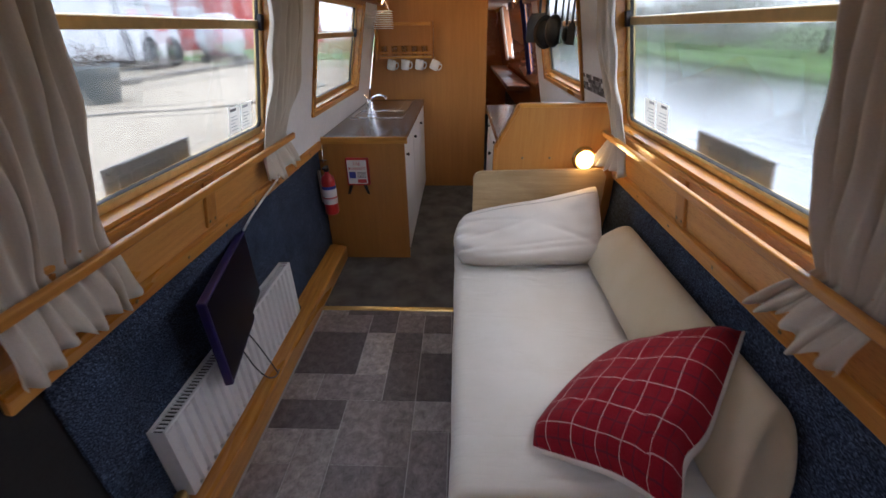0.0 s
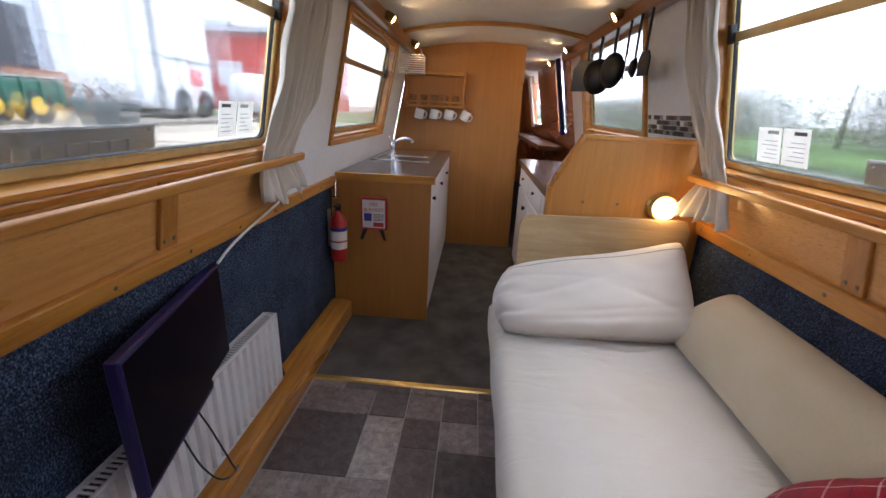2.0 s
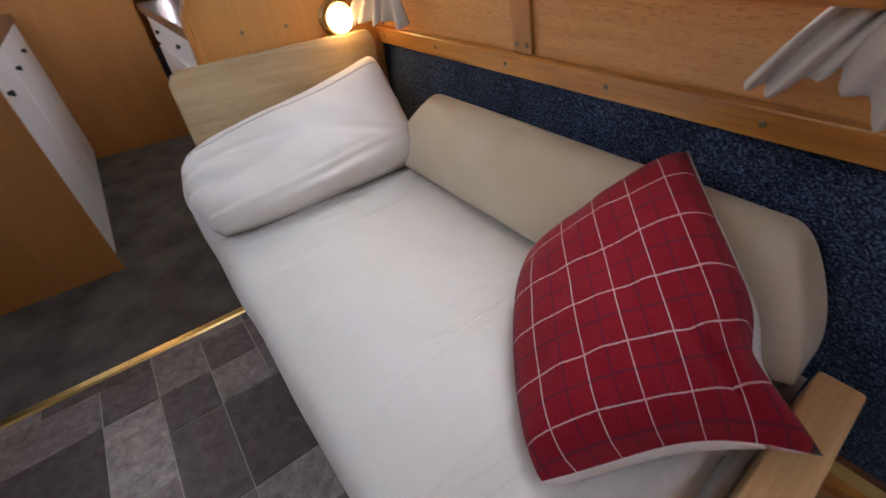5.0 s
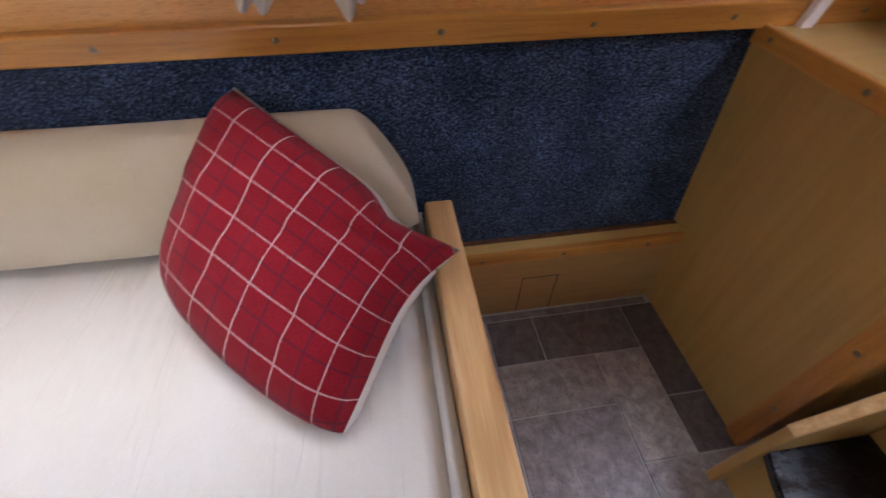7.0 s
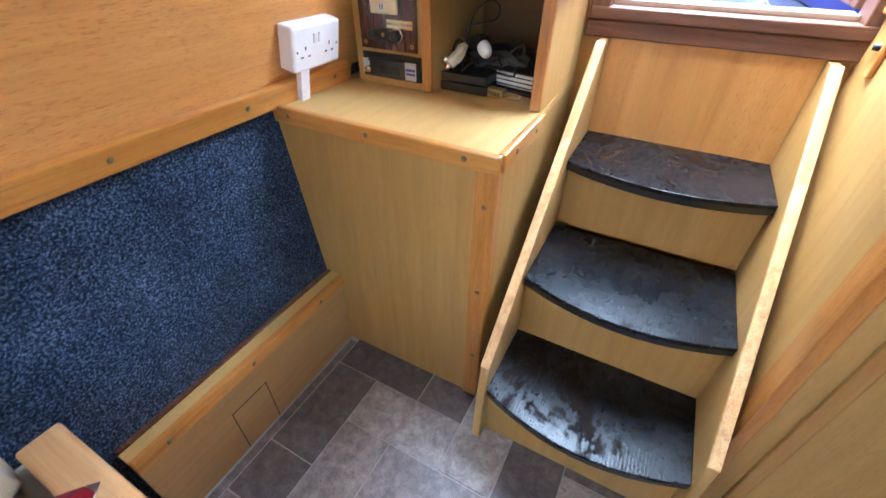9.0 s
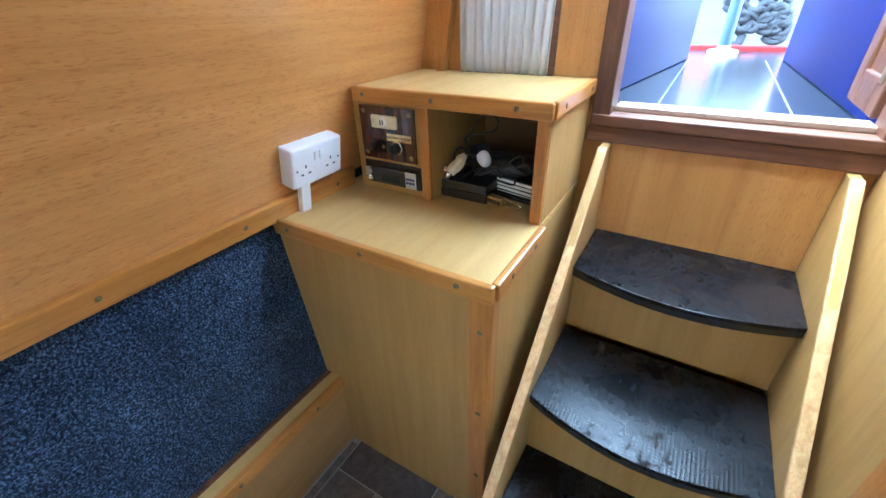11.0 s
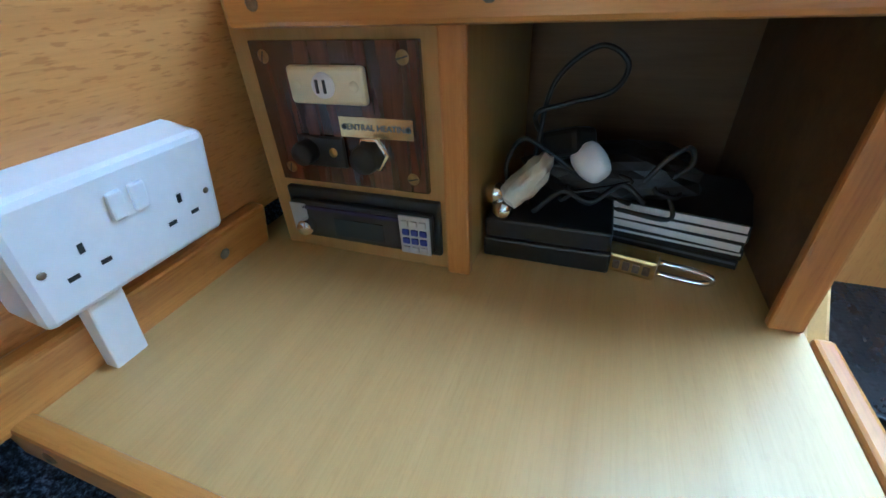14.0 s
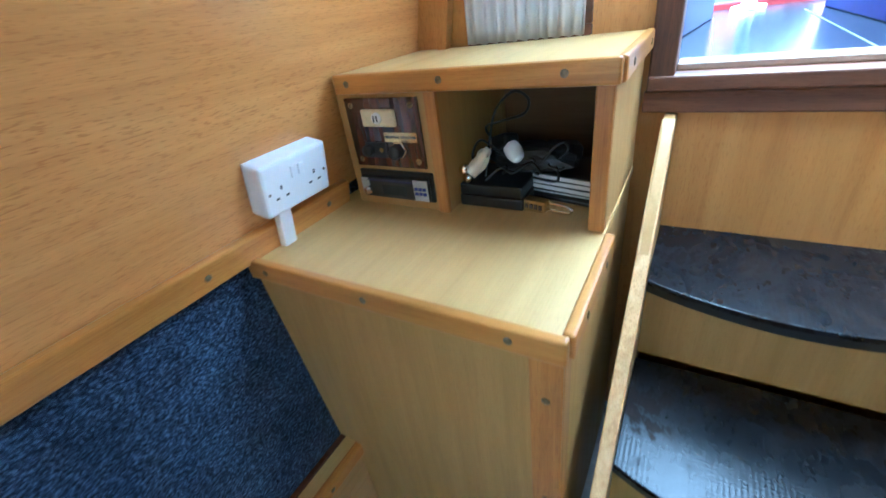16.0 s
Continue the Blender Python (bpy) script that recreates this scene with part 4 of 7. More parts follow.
quad_text("CENTRAL HEATING", 0.0085, Matrix.Translation((0.646, SY + 0.0032, 1.006)) @ pose(0, 0, 0, 90, 0, 180), INK, tag)
for x in (0.611, 0.681):
    part("pin", lathe([(0, 0.002), (0.003, 0.0)], 8, Matrix.Translation((x, SY + 0.0025, 1.006)) @ pose(0, 0, 0, -90)), BLACK, tag)
part("knob", lathe([(0, 0.026), (0.013, 0.025), (0.0145, 0.02), (0.0145, 0.004), (0.0165, 0.003), (0.0165, 0)], 18, Matrix.Translation((0.653, SY + 0.0012, 0.980)) @ pose(0, 0, 0, -90)), BLACK, SP, "round black knob")
part("knob_ring", lathe([(0.0165, 0.006), (0.019, 0.005), (0.019, 0)], 6, Matrix.Translation((0.653, SY + 0.0011, 0.980)) @ pose(0, 0, 0, -90)), CHROME, SP, "chrome nut")
soc = part("socket_outlet", B(0.684, 0.740, SY + 0.0012, SY + 0.006, 0.962, 0.995, 0.002), BLACK, SP, "black low voltage socket")
part("flap", lathe([(0, 0.016), (0.011, 0.016), (0.0125, 0.012), (0.0125, 0)], 16, Matrix.Translation((0.727, SY + 0.006, 0.979)) @ pose(0, 0, 0, -90)), BLACK, soc)
part("hole", lathe([(0, 0.0015), (0.005, 0.001), (0.005, 0)], 10, Matrix.Translation((0.697, SY + 0.006, 0.979)) @ pose(0, 0, 0, -90)), BRASS, soc)

# car radio
RD = thing("car_radio", (0.675, SY, 0.895), "black and silver car radio set into the fascia", "radio")
part("surround", B(0.585, 0.775, SY - 0.006, SY + 0.002, 0.867, 0.932, 0.002), BLACK, RD)
part("face", B(0.59, 0.768, SY + 0.002, SY + 0.012, 0.873, 0.921, 0.004), BLACK, RD)
part("silver_panel", B(0.592, 0.627, SY + 0.012, SY + 0.0145, 0.874, 0.92, 0.001), SILVER, RD, "silver keypad")
for i in range(3):
    for j in range(4):
        part("key", B(0.595 + i * 0.010, 0.603 + i * 0.010, SY + 0.0145, SY + 0.017, 0.877 + j * 0.0105, 0.884 + j * 0.0105, 0.001), INKBLUE if j in (1, 2) else SILVER, RD)
part("display", B(0.648, 0.71, SY + 0.012, SY + 0.013, 0.881, 0.903, 0), plain("radio display", (0.03, 0.04, 0.05), 0.15), RD)
part("silver_end", B(0.745, 0.767, SY + 0.012, SY + 0.0135, 0.88, 0.917, 0.001), SILVER, RD)
part("volume_knob", lathe([(0, 0.014), (0.008, 0.014), (0.0095, 0.01), (0.0095, 0)], 16, Matrix.Translation((0.745, SY + 0.013, 0.891)) @ pose(0, 0, 0, -90)), CHROME, RD)
part("slot_lip", B(0.61, 0.75, SY + 0.012, SY + 0.0135, 0.911, 0.915, 0), BEZEL, RD)

# things in the pigeonhole
cb = thing("plastic_case", (0.49, -0.15, DZ), "flat black plastic case in the pigeonhole", "case")
part("case_base", B(0.410, 0.550, -0.20, -0.07, DZ + 0.001, DZ + 0.026, 0.003), BLACK, cb)
part("case_lid", B(0.412, 0.549, -0.20, -0.072, DZ + 0.0265, DZ + 0.050, 0.003), BLACK, cb)
for i in range(5):
    d = thing("disc_case", (0.34, -0.2, DZ + 0.004 + 0.0115 * i), "black disc case with a white spine in a stack", "disc case", "stack of disc cases")
    z = DZ + 0.001 + 0.0112 * i
    rz = (0, 1.5, -1, 0.8, -0.6)[i]
    m = Matrix.Translation((0.335, -0.19, 0)) @ pose(0, 0, 0, 0, 0, rz - 12)
    part("case", B(-0.068, 0.068, -0.062, 0.062, z, z + 0.0106, 0.001, m), BLACK, d)
    part("spine", B(-0.066, 0.066, 0.0622, 0.0626, z + (0.001 if i in (2, 3, 4) else 0.006), z + 0.0088, 0, m), LABEL if i in (1, 2, 3, 4) else INK, d, "white printed spine")
pl = thing("padlock", (0.38, -0.075, DZ), "brass combination padlock with a chrome shackle", "padlock")
pm = Matrix.Translation((0.362, -0.08, DZ)) @ pose(0, 0, 0, 0, 0, -12)
part("body", B(-0.0, 0.050, -0.012, 0.012, 0.001, 0.025, 0.004, pm), BRASS, pl)
for i in range(4):
    part("wheel", B(0.006 + i * 0.010, 0.013 + i * 0.010, 0.0118, 0.015, 0.008, 0.018, 0.001, pm), SCREWM, pl)
part("shackle", sweep([pm @ Vector(p) for p in ((0, 0, 0.020), (-0.03, 0, 0.020), (-0.046, 0, 0.0175), (-0.05, 0, 0.013), (-0.046, 0, 0.0085), (-0.03, 0, 0.006), (0, 0, 0.006))], 0.003, 8), CHROME, pl)
rnd = random.Random(5)
cl = thing("cable_bundle", (0.45, -0.2, DZ + 0.046), "tangle of black cables with white plugs", "cables")
part("cable", sweep([(0.51, -0.12, DZ + 0.05), (0.505, -0.14, DZ + 0.12), (0.495, -0.16, DZ + 0.18), (0.455, -0.16, DZ + 0.215), (0.425, -0.16, DZ + 0.20), (0.435, -0.16, DZ + 0.172), (0.48, -0.15, DZ + 0.16), (0.51, -0.14, DZ + 0.15), (0.50, -0.15, DZ + 0.12), (0.47, -0.15, DZ + 0.09)], 0.0028, 7), BLACK, cl)
part("cable", sweep([(0.53, -0.11, DZ + 0.06), (0.536, -0.12, DZ + 0.10), (0.52, -0.13, DZ + 0.125), (0.49, -0.13, DZ + 0.11), (0.44, -0.13, DZ + 0.08), (0.40, -0.13, DZ + 0.075), (0.37, -0.14, DZ + 0.11), (0.35, -0.15, DZ + 0.12), (0.345, -0.15, DZ + 0.10), (0.38, -0.14, DZ + 0.075)], 0.0028, 7), BLACK, cl)
part("cable", sweep([(0.50, -0.10, DZ + 0.05), (0.47, -0.11, DZ + 0.075), (0.44, -0.10, DZ + 0.07), (0.41, -0.12, DZ + 0.085), (0.385, -0.11, DZ + 0.07)], 0.003, 7), BLACK, cl)
for i in range(3):
    q = Vector((0.46 - 0.035 * i, -0.15, DZ + 0.07))
    part("cable", sweep([q + Vector((rnd.uniform(-0.04, 0.04), rnd.uniform(-0.03, 0.03), rnd.uniform(-0.02, 0.035))) for _ in range(7)], 0.0026, 6), BLACK, cl)
bm = bmesh.new()
bmesh.ops.create_icosphere(bm, subdivisions=3, radius=1.0)
for v in bm.verts:
    k = 1 + 0.25 * noise.noise(v.co * 2.2)
    v.co = Vector((0.425 + 0.095 * v.co.x * k, -0.17 + 0.045 * v.co.y * k, DZ + 0.080 + 0.032 * v.co.z * k))
part("adapter", bm, BLACK, cl, "dark adapters in the tangle")
part("charger", B(-0.035, 0.035, -0.03, 0.03, 0.0, 0.034, 0.008, Matrix.Translation((0.375, -0.235, DZ + 0.058)) @ pose(0, 0, 0, 4, -8, 24)), BLACK, cl, "black plug-in charger")
part("charger", B(-0.026, 0.026, -0.02, 0.02, 0.0, 0.03, 0.007, Matrix.Translation((0.47, -0.14, DZ + 0.105)) @ pose(0, 0, 0, 14, 20, -30)), BLACK, cl, "black plug-in charger")
bm = bmesh.new()
bmesh.ops.create_icosphere(bm, subdivisions=3, radius=1.0)
for v in bm.verts:
    k = 1 + 0.18 * noise.noise(v.co * 3)
    v.co = Vector((0.512 + 0.019 * v.co.x * k - 0.024 * v.co.z, -0.092 + 0.017 * v.co.y * k, DZ + 0.086 + 0.036 * v.co.z * k + 0.003 * math.sin(14 * v.co.x)))
for f in bm.faces:
    f.smooth = True
part("white_lead", bm, plain("yellowed plastic", (0.70, 0.66, 0.52), 0.35), cl, "bagged off-white lead")
part("white_plug", lathe([(0, 0.021), (0.010, 0.0205), (0.0145, 0.018), (0.0172, 0.012), (0.018, 0.004), (0.0175, -0.004), (0.0155, -0.012), (0.0125, -0.018), (0.008, -0.0215), (0, -0.022)], 24, Matrix.Translation((0.445, -0.125, DZ + 0.105)) @ pose(0, 0, 0, 50, 20, 40)), PLASTIC, cl, "white plug")
for a in ((0.530, -0.077, DZ + 0.062), (0.540, -0.082, DZ + 0.078)):
    part("bulb", lathe([(0.012 * math.sin(radians(15 * q)), 0.012 * math.cos(radians(15 * q))) for q in range(13)], 16, Matrix.Translation(a)), CHROME, cl, "silver bead")

# ---- double socket on the wall ----
SK = thing("double_socket", (0.80, 0.145, 0.94), "white double power socket in a surface box", "socket")
su0, su1, sz0, sz1 = 0.058, 0.224, 0.930, 1.032
part("back_box", WB("right", su0 + 0.002, su1 - 0.002, sz0 + 0.002, sz1 - 0.002, -0.012, -0.0005, 0.001), PLASTIC, SK)
fp = part("face_plate", WB("right", su0, su1, sz0, sz1, -0.047, -0.002, 0.0065), PLASTIC, SK)
for c in (0.099, 0.183):
    for du, dz, w, h in ((0.0, 0.052, 0.004, 0.008), (-0.012, 0.033, 0.008, 0.0038), (0.012, 0.033, 0.008, 0.0038)):
        part("slot", WB("right", c + du - w / 2, c + du + w / 2, sz0 + dz - h / 2, sz0 + dz + h / 2, -0.0475, -0.046, 0), BLACK, fp)
for c in (0.132, 0.150):
    part("rocker", WB("right", c - 0.0062, c + 0.0062, sz0 + 0.060, sz0 + 0.083, -0.051, -0.046, 0.002), PLASTIC, fp)
for c in (0.071, 0.211):
    part("fixing", lathe([(0, 0.001), (0.003, 0.0005), (0.003, 0)], 10, SIDE["right"] @ Matrix.Translation((c, up(sz0 + 0.047), -0.0472)) @ pose(0, 0, 0, 180)), SCREWM, fp)
solo("cable_trunking", WB("right", 0.165, 0.195, DZ + 0.002, 0.937, -0.040, -0.0225, 0.002), PLASTIC, "short white cable trunking under the socket", "trunking")

# ---- right floor ledge ----
LG = thing("floor_ledge", (0.76, 0.6, 0), "beech boxed-in ledge with pine nosing along the wall", "ledge")
part("front_panel", B(0.750, 0.762, 0.232, 0.935, 0.0, 0.283, 0), wood("beech board along", (0.42, 0.24, 0.085), (0.47, 0.285, 0.11), (0.51, 0.32, 0.13), "y", 0.42, 0.1, 0.25, 0.7), LG)
part("top_board", B(0.758, 0.792, 0.232, 0.935, 0.284, 0.302, 0), BEECH_X, LG)
n = part("nosing", B(0.736, 0.7575, 0.232, 0.935, 0.268, 0.306, 0.004), TRIM, LG)
screws(n, [(0.736, y, 0.287) for y in (0.36, 0.62, 0.86)], (-1, 0, 0))
part("back_strip", B(0.7925, 0.806, 0.232, 0.935, 0.29, 0.309, 0.002), BROWN, LG, "dark strip against the carpet")
bm = bmesh.new()
for a in ((0.606, 0.609, 0, 0.175), (0.720, 0.723, 0, 0.175), (0.609, 0.720, 0.172, 0.175)):
    box(bm, 0.7493, 0.7503, a[0], a[1], a[2], a[3], 0)
part("hatch_gap", bm, BLACK, LG, "thin dark gap around a hatch")

solo("trim_floor_edge", B(0.7185, 0.7425, 0.264, 0.93, -0.0025, 0.0, 0), TILES["M"], "narrow cut strip of slate vinyl along the ledge", "trim", kind="structure")

# ---- left cabinet beside the steps ----
LC = thing("side_cabinet", (-0.6, 0.0, 0), "beech side cabinet with a moulded door and pine edging", "cabinet")
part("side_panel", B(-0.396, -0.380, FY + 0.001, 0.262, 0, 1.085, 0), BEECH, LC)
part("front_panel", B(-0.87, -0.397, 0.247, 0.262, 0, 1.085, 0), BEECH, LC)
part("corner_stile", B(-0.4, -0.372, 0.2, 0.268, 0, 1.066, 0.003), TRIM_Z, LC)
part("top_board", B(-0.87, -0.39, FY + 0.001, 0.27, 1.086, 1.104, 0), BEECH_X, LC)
e = part("edging", B(-0.3895, -0.366, FY + 0.025, 0.28, 1.068, 1.11, 0.005), TRIM, LC)
screws(e, [(-0.366, y, 1.09) for y in (-0.28, -0.02)], (1, 0, 0))
bm = bmesh.new()
for a in ((-0.84, -0.44, 0.07, 0.10), (-0.84, -0.44, 0.93, 0.96), (-0.84, -0.81, 0.10, 0.93), (-0.47, -0.44, 0.10, 0.93)):
    box(bm, a[0], a[1], 0.2625, 0.274, a[2], a[3], 0.004)
part("moulding", bm, MOULD, LC, "raised pine moulding on the door")
cp = part("catch_plate", B(-0.3795, -0.368, -0.262, -0.222, 0.965, 1.048, 0.003), TRIM_Z, LC, "small pine block with a black catch")
part("catch", lathe([(0, 0.012), (0.006, 0.011), (0.008, 0)], 12, Matrix.Translation((-0.368, -0.242, 1.02)) @ pose(0, 0, 0, 0, 90)), BLACK, cp)

# ---- sofa bed ----
SF = thing("sofa_bed", (0.4, 1.75, 0), "built-in sofa bed with a cream sheeted mattress", "sofa")


def mattress_mesh(x0, x1, y0, y1, z0, z1, r, ny, amp, seed):
    """A sheeted mattress: rounded edges, gentle dents, long faint creases and gathered folds before the pillow."""
    bm = bmesh.new()
    prof = [(x0 + 0.01, z0), (x0 + 0.002, z0 + 0.03), (x0, z0 + 0.06)]
    prof += [(x0 + r * (1 - math.cos(radians(9 * k))), z1 - r * (1 - math.sin(radians(9 * k)))) for k in range(1, 10)]
    prof += [(x0 + r + (x1 - x0 - 2 * r) * k / 70, z1) for k in range(71)]
    prof += [(x1 - r * (1 - math.sin(radians(15 * k))), z1 - r * (1 - math.cos(radians(15 * k)))) for k in range(1, 7)] + [(x1, z0)]
    rows = []
    for j in range(ny + 1):
        y = y0 + (y1 - y0) * j / ny
        e = min(y - y0, y1 - y)
        drop = 0.035 * (1 - min(1.0, e / 0.035)) ** 2
        row = []
        for px, pz in prof:
            top = max(0.0, min(1.0, (pz - (z1 - r)) / r))
            q = Vector((px * 3.2 + seed, y * 3.2, pz * 3.2))
            dz = amp * noise.noise(q) + amp * 0.3 * noise.noise(Vector((q.x * 1.2, q.y * 4.5, q.z)))
            warp = 0.05 * noise.noise(Vector((px * 4, y * 3, seed + 1)))
            for k, (yc, a, wd, xa, xb) in enumerate(((2.175, 0.010, 0.016, 0.0, 0.9), (2.125, 0.008, 0.013, 0.25, 0.75), (2.075, 0.006, 0.014, 0.0, 0.45), (2.02, 0.005, 0.012, 0.35, 0.8), (1.95, 0.004, 0.013, 0.05, 0.3), (1.12, 0.006, 0.014, 0.2, 0.8))):
                win = max(0.0, min(1.0, (px - xa) / 0.08)) * max(0.0, min(1.0, (xb - px) / 0.08))
                d = y - yc - 0.07 * (px - 0.4) * (1 if k % 2 else -0.7) - warp
                dz += a * win * (math.exp(-(d / wd) ** 2) - 0.6 * math.exp(-((d - 1.6 * wd) / wd) ** 2))
            w = noise.noise(Vector((px * 1.8 + seed, y * 11 + 2.5 * noise.noise(Vector((px * 3, y * 2, 1))), 3)))
            dz -= 0.0016 * max(0.0, 1 - abs(w) / 0.16)
            side = amp * 0.9 * noise.noise(q * 1.4 + Vector((7, 1, 2))) * (1 - top * 0.6)
            row.append(bm.verts.new((px + side, y, pz + dz * top - drop * top)))
        rows.append(row)
    for a, b in zip(rows, rows[1:]):
        for i in range(len(prof) - 1):
            bm.faces.new((a[i], a[i + 1], b[i + 1], b[i])).smooth = True
        bm.faces.new((a[-1], a[0], b[0], b[-1]))
    bm.faces.new(rows[0][::-1])
    bm.faces.new(rows[-1])
    bmesh.ops.recalc_face_normals(bm, faces=bm.faces)
    return bm


part("mattress", mattress_mesh(0.012, 0.80, 1.05, 2.50, 0.335, 0.503, 0.05, 150, 0.007, 3.0), SHEET, SF, "cream sheeted mattress, slightly rumpled")
part("base", B(0.16, 0.74, 1.03, 2.50, 0.10, 0.334, 0.004), HONEY, SF)
for x, y in ((0.075, 2.17), (0.075, 1.12)):
    part("leg", B(x, x + 0.045, y, y + 0.045, 0.0, 0.334, 0.004), TRIM_Z, SF, "pine leg")
part("sheet_tuck", mattress_mesh(0.05, 0.76, 1.024, 1.062, 0.36, 0.497, 0.018, 8, 0.008, 9.0), SHEET, SF)
part("end_board", B(0.03, 0.72, 0.958, 1.022, 0.05, 0.548, 0.006), BIRCH, SF, "bare pine end board")
solo("headboard", prism([(0.105, 0.02), (0.79, 0.02), (0.79, 0.86), (0.77, 0.895), (0.74, 0.90), (0.15, 0.885), (0.122, 0.875), (0.108, 0.85)], "y", 2.505, 2.525, 0.003), PALE, "pale wood-grain headboard behind the pillow", "headboard")


# bolster against the wall
bm = bmesh.new()
prof = [(0.02, 0.0), (0.10, -0.002), (0.17, 0.0), (0.188, 0.03), (0.196, 0.10), (0.194, 0.18), (0.184, 0.220), (0.160, 0.240), (0.128, 0.237), (0.100, 0.214), (0.070, 0.175), (0.042, 0.128), (0.020, 0.078), (0.008, 0.03)]
yy = [1.034 + 0.09 * (k / 8) ** 1.7 for k in range(9)] + [1.124 + 1.07 * k / 24 for k in range(1, 24)] + [2.284 - 0.09 * (k / 8) ** 1.7 for k in range(8, -1, -1)]
rings_ = []
for y in yy:
    e = min(y - 1.034, 2.284 - y)
    sc = 0.62 + 0.38 * math.sqrt(1 - (1 - min(1.0, e / 0.075)) ** 2)
    near = max(0.0, 1 - (y - 1.034) / 0.22) - max(0.0, 1 - (2.284 - y) / 0.22)
    row = []
    for i, (px, pz) in enumerate(prof):
        q = 0.0035 * noise.noise(Vector((y * 16 + px * 6, pz * 5, 2))) + 0.005 * noise.noise(Vector((y * 4, i * 0.5, 5)))
        row.append(bm.verts.new((0.648 + 0.10 + (px - 0.10) * sc - q, y + near * 0.10 * (max(0.0, pz) / 0.25) ** 2.0, 0.505 + pz * (0.3 + 0.7 * sc) + q * min(1.0, pz / 0.05))))
    rings_.append(row)
for a, b in zip(rings_, rings_[1:]):
    for i in range(len(prof)):
        j = (i + 1) % len(prof)
        bm.faces.new((a[i], b[i], b[j], a[j])).smooth = True
bm.faces.new(rings_[0]).smooth = True
bm.faces.new(rings_[-1][::-1]).smooth = True
bmesh.ops.recalc_face_normals(bm, faces=bm.faces)
bo = solo("bolster", bm, BOLST, "long cream D-shaped bolster lying against the wall", "bolster")
sb = bo.modifiers.new("soft", "SUBSURF")
sb.levels = sb.render_levels = 2

# red cushion, slumped between the bolster and the end board
def slumped_cushion(T, R, Bt, L, bulge, lift, pinch, n=36, seed=0.0, ears=0.0, rumple=1.0, swell=0.25):
    """A stuffed cushion with its four corners at given places, full in the middle; the weave follows its own square."""
    bm = bmesh.new()
    uvl = bm.loops.layers.uv.new("weave")
    nrm = (T - Bt).cross(R - L).normalized()
    if nrm.z < 0:
        nrm = -nrm
    ctr = (T + R + Bt + L) / 4
    g, uv = {}, {}
    for s_ in (1, -1):
        for i in range(n + 1):
            for j in range(n + 1):
                a, b = i / n, j / n
                u, v = 2 * a - 1, 2 * b - 1
                if s_ < 0 and max(abs(u), abs(v)) > 0.9999:
                    g[s_, i, j] = g[1, i, j]
                    continue
                p = (1 - a) * (1 - b) * Bt + a * (1 - b) * R + a * b * T + (1 - a) * b * L
                p = p + (ctr - p) * ears * (max(0.0, -v) ** 3 * (1 - u * u) * (0.8 + 0.5 * u) + 1.1 * max(0.0, u) ** 3 * math.exp(-((v + 0.58) / 0.27) ** 2))
                p = p + (ctr - p) * pinch * ((1 - v * v) * u * u + (1 - u * u) * v * v)
                k = (max(0.0, 1 - u ** 4) * max(0.0, 1 - v ** 4)) ** 0.45
                cr = rumple * 0.010 * noise.noise(Vector((u * 2.2 + seed, v * 2.2, s_ * 2))) + rumple * 0.006 * noise.noise(Vector((u * 6 + seed, v * 5, 4))) - ears * 0.16 * math.exp(-((u - 0.62 + 0.5 * (v + 0.75)) / 0.07) ** 2 - ((v + 0.72) / 0.3) ** 2)
                p = p + (p - ctr) * (swell * max(0.0, -u) ** 2 * (1 - v * v) + 0.10 * max(0.0, v) ** 2 * (1 - u * u))
                if s_ < 0 and max(u, -v) > 0.6:
                    p = p + (p - ctr) * 0.085 * math.exp(-((0.94 - max(u, -v)) / 0.14) ** 2)
                p = p + nrm * (k * ((bulge if s_ > 0 else -0.25 * bulge) + cr * s_) + lift * (1 - u * u) * (1 - v * v))
                g[s_, i, j] = bm.verts.new(p)
                uv[g[s_, i, j]] = (a * 0.46, b * 0.46)
        for i in range(n):
            for j in range(n):
                f = [g[s_, i, j], g[s_, i + 1, j], g[s_, i + 1, j + 1], g[s_, i, j + 1]]
                f = bm.faces.new(f if s_ > 0 else f[::-1])
                f.smooth = True
                f.material_index = 0 if s_ > 0 else 1
                for lp in f.loops:
                    lp[uvl].uv = uv[lp.vert]
    bmesh.ops.recalc_face_normals(bm, faces=bm.faces)
    return bm


rc = solo("cushion", slumped_cushion(Vector((0.825, 1.375, 0.787)), Vector((0.520, 0.972, 0.588)), Vector((0.246, 1.206, 0.506)), Vector((0.598, 1.550, 0.52)), 0.09, 0.012, 0.01, 36, 0.0, 0.15, 0.9), TARTAN, "red woollen cushion with white checked lines and a white back", "cushion")
rc.data.materials.append(PILLOWM)

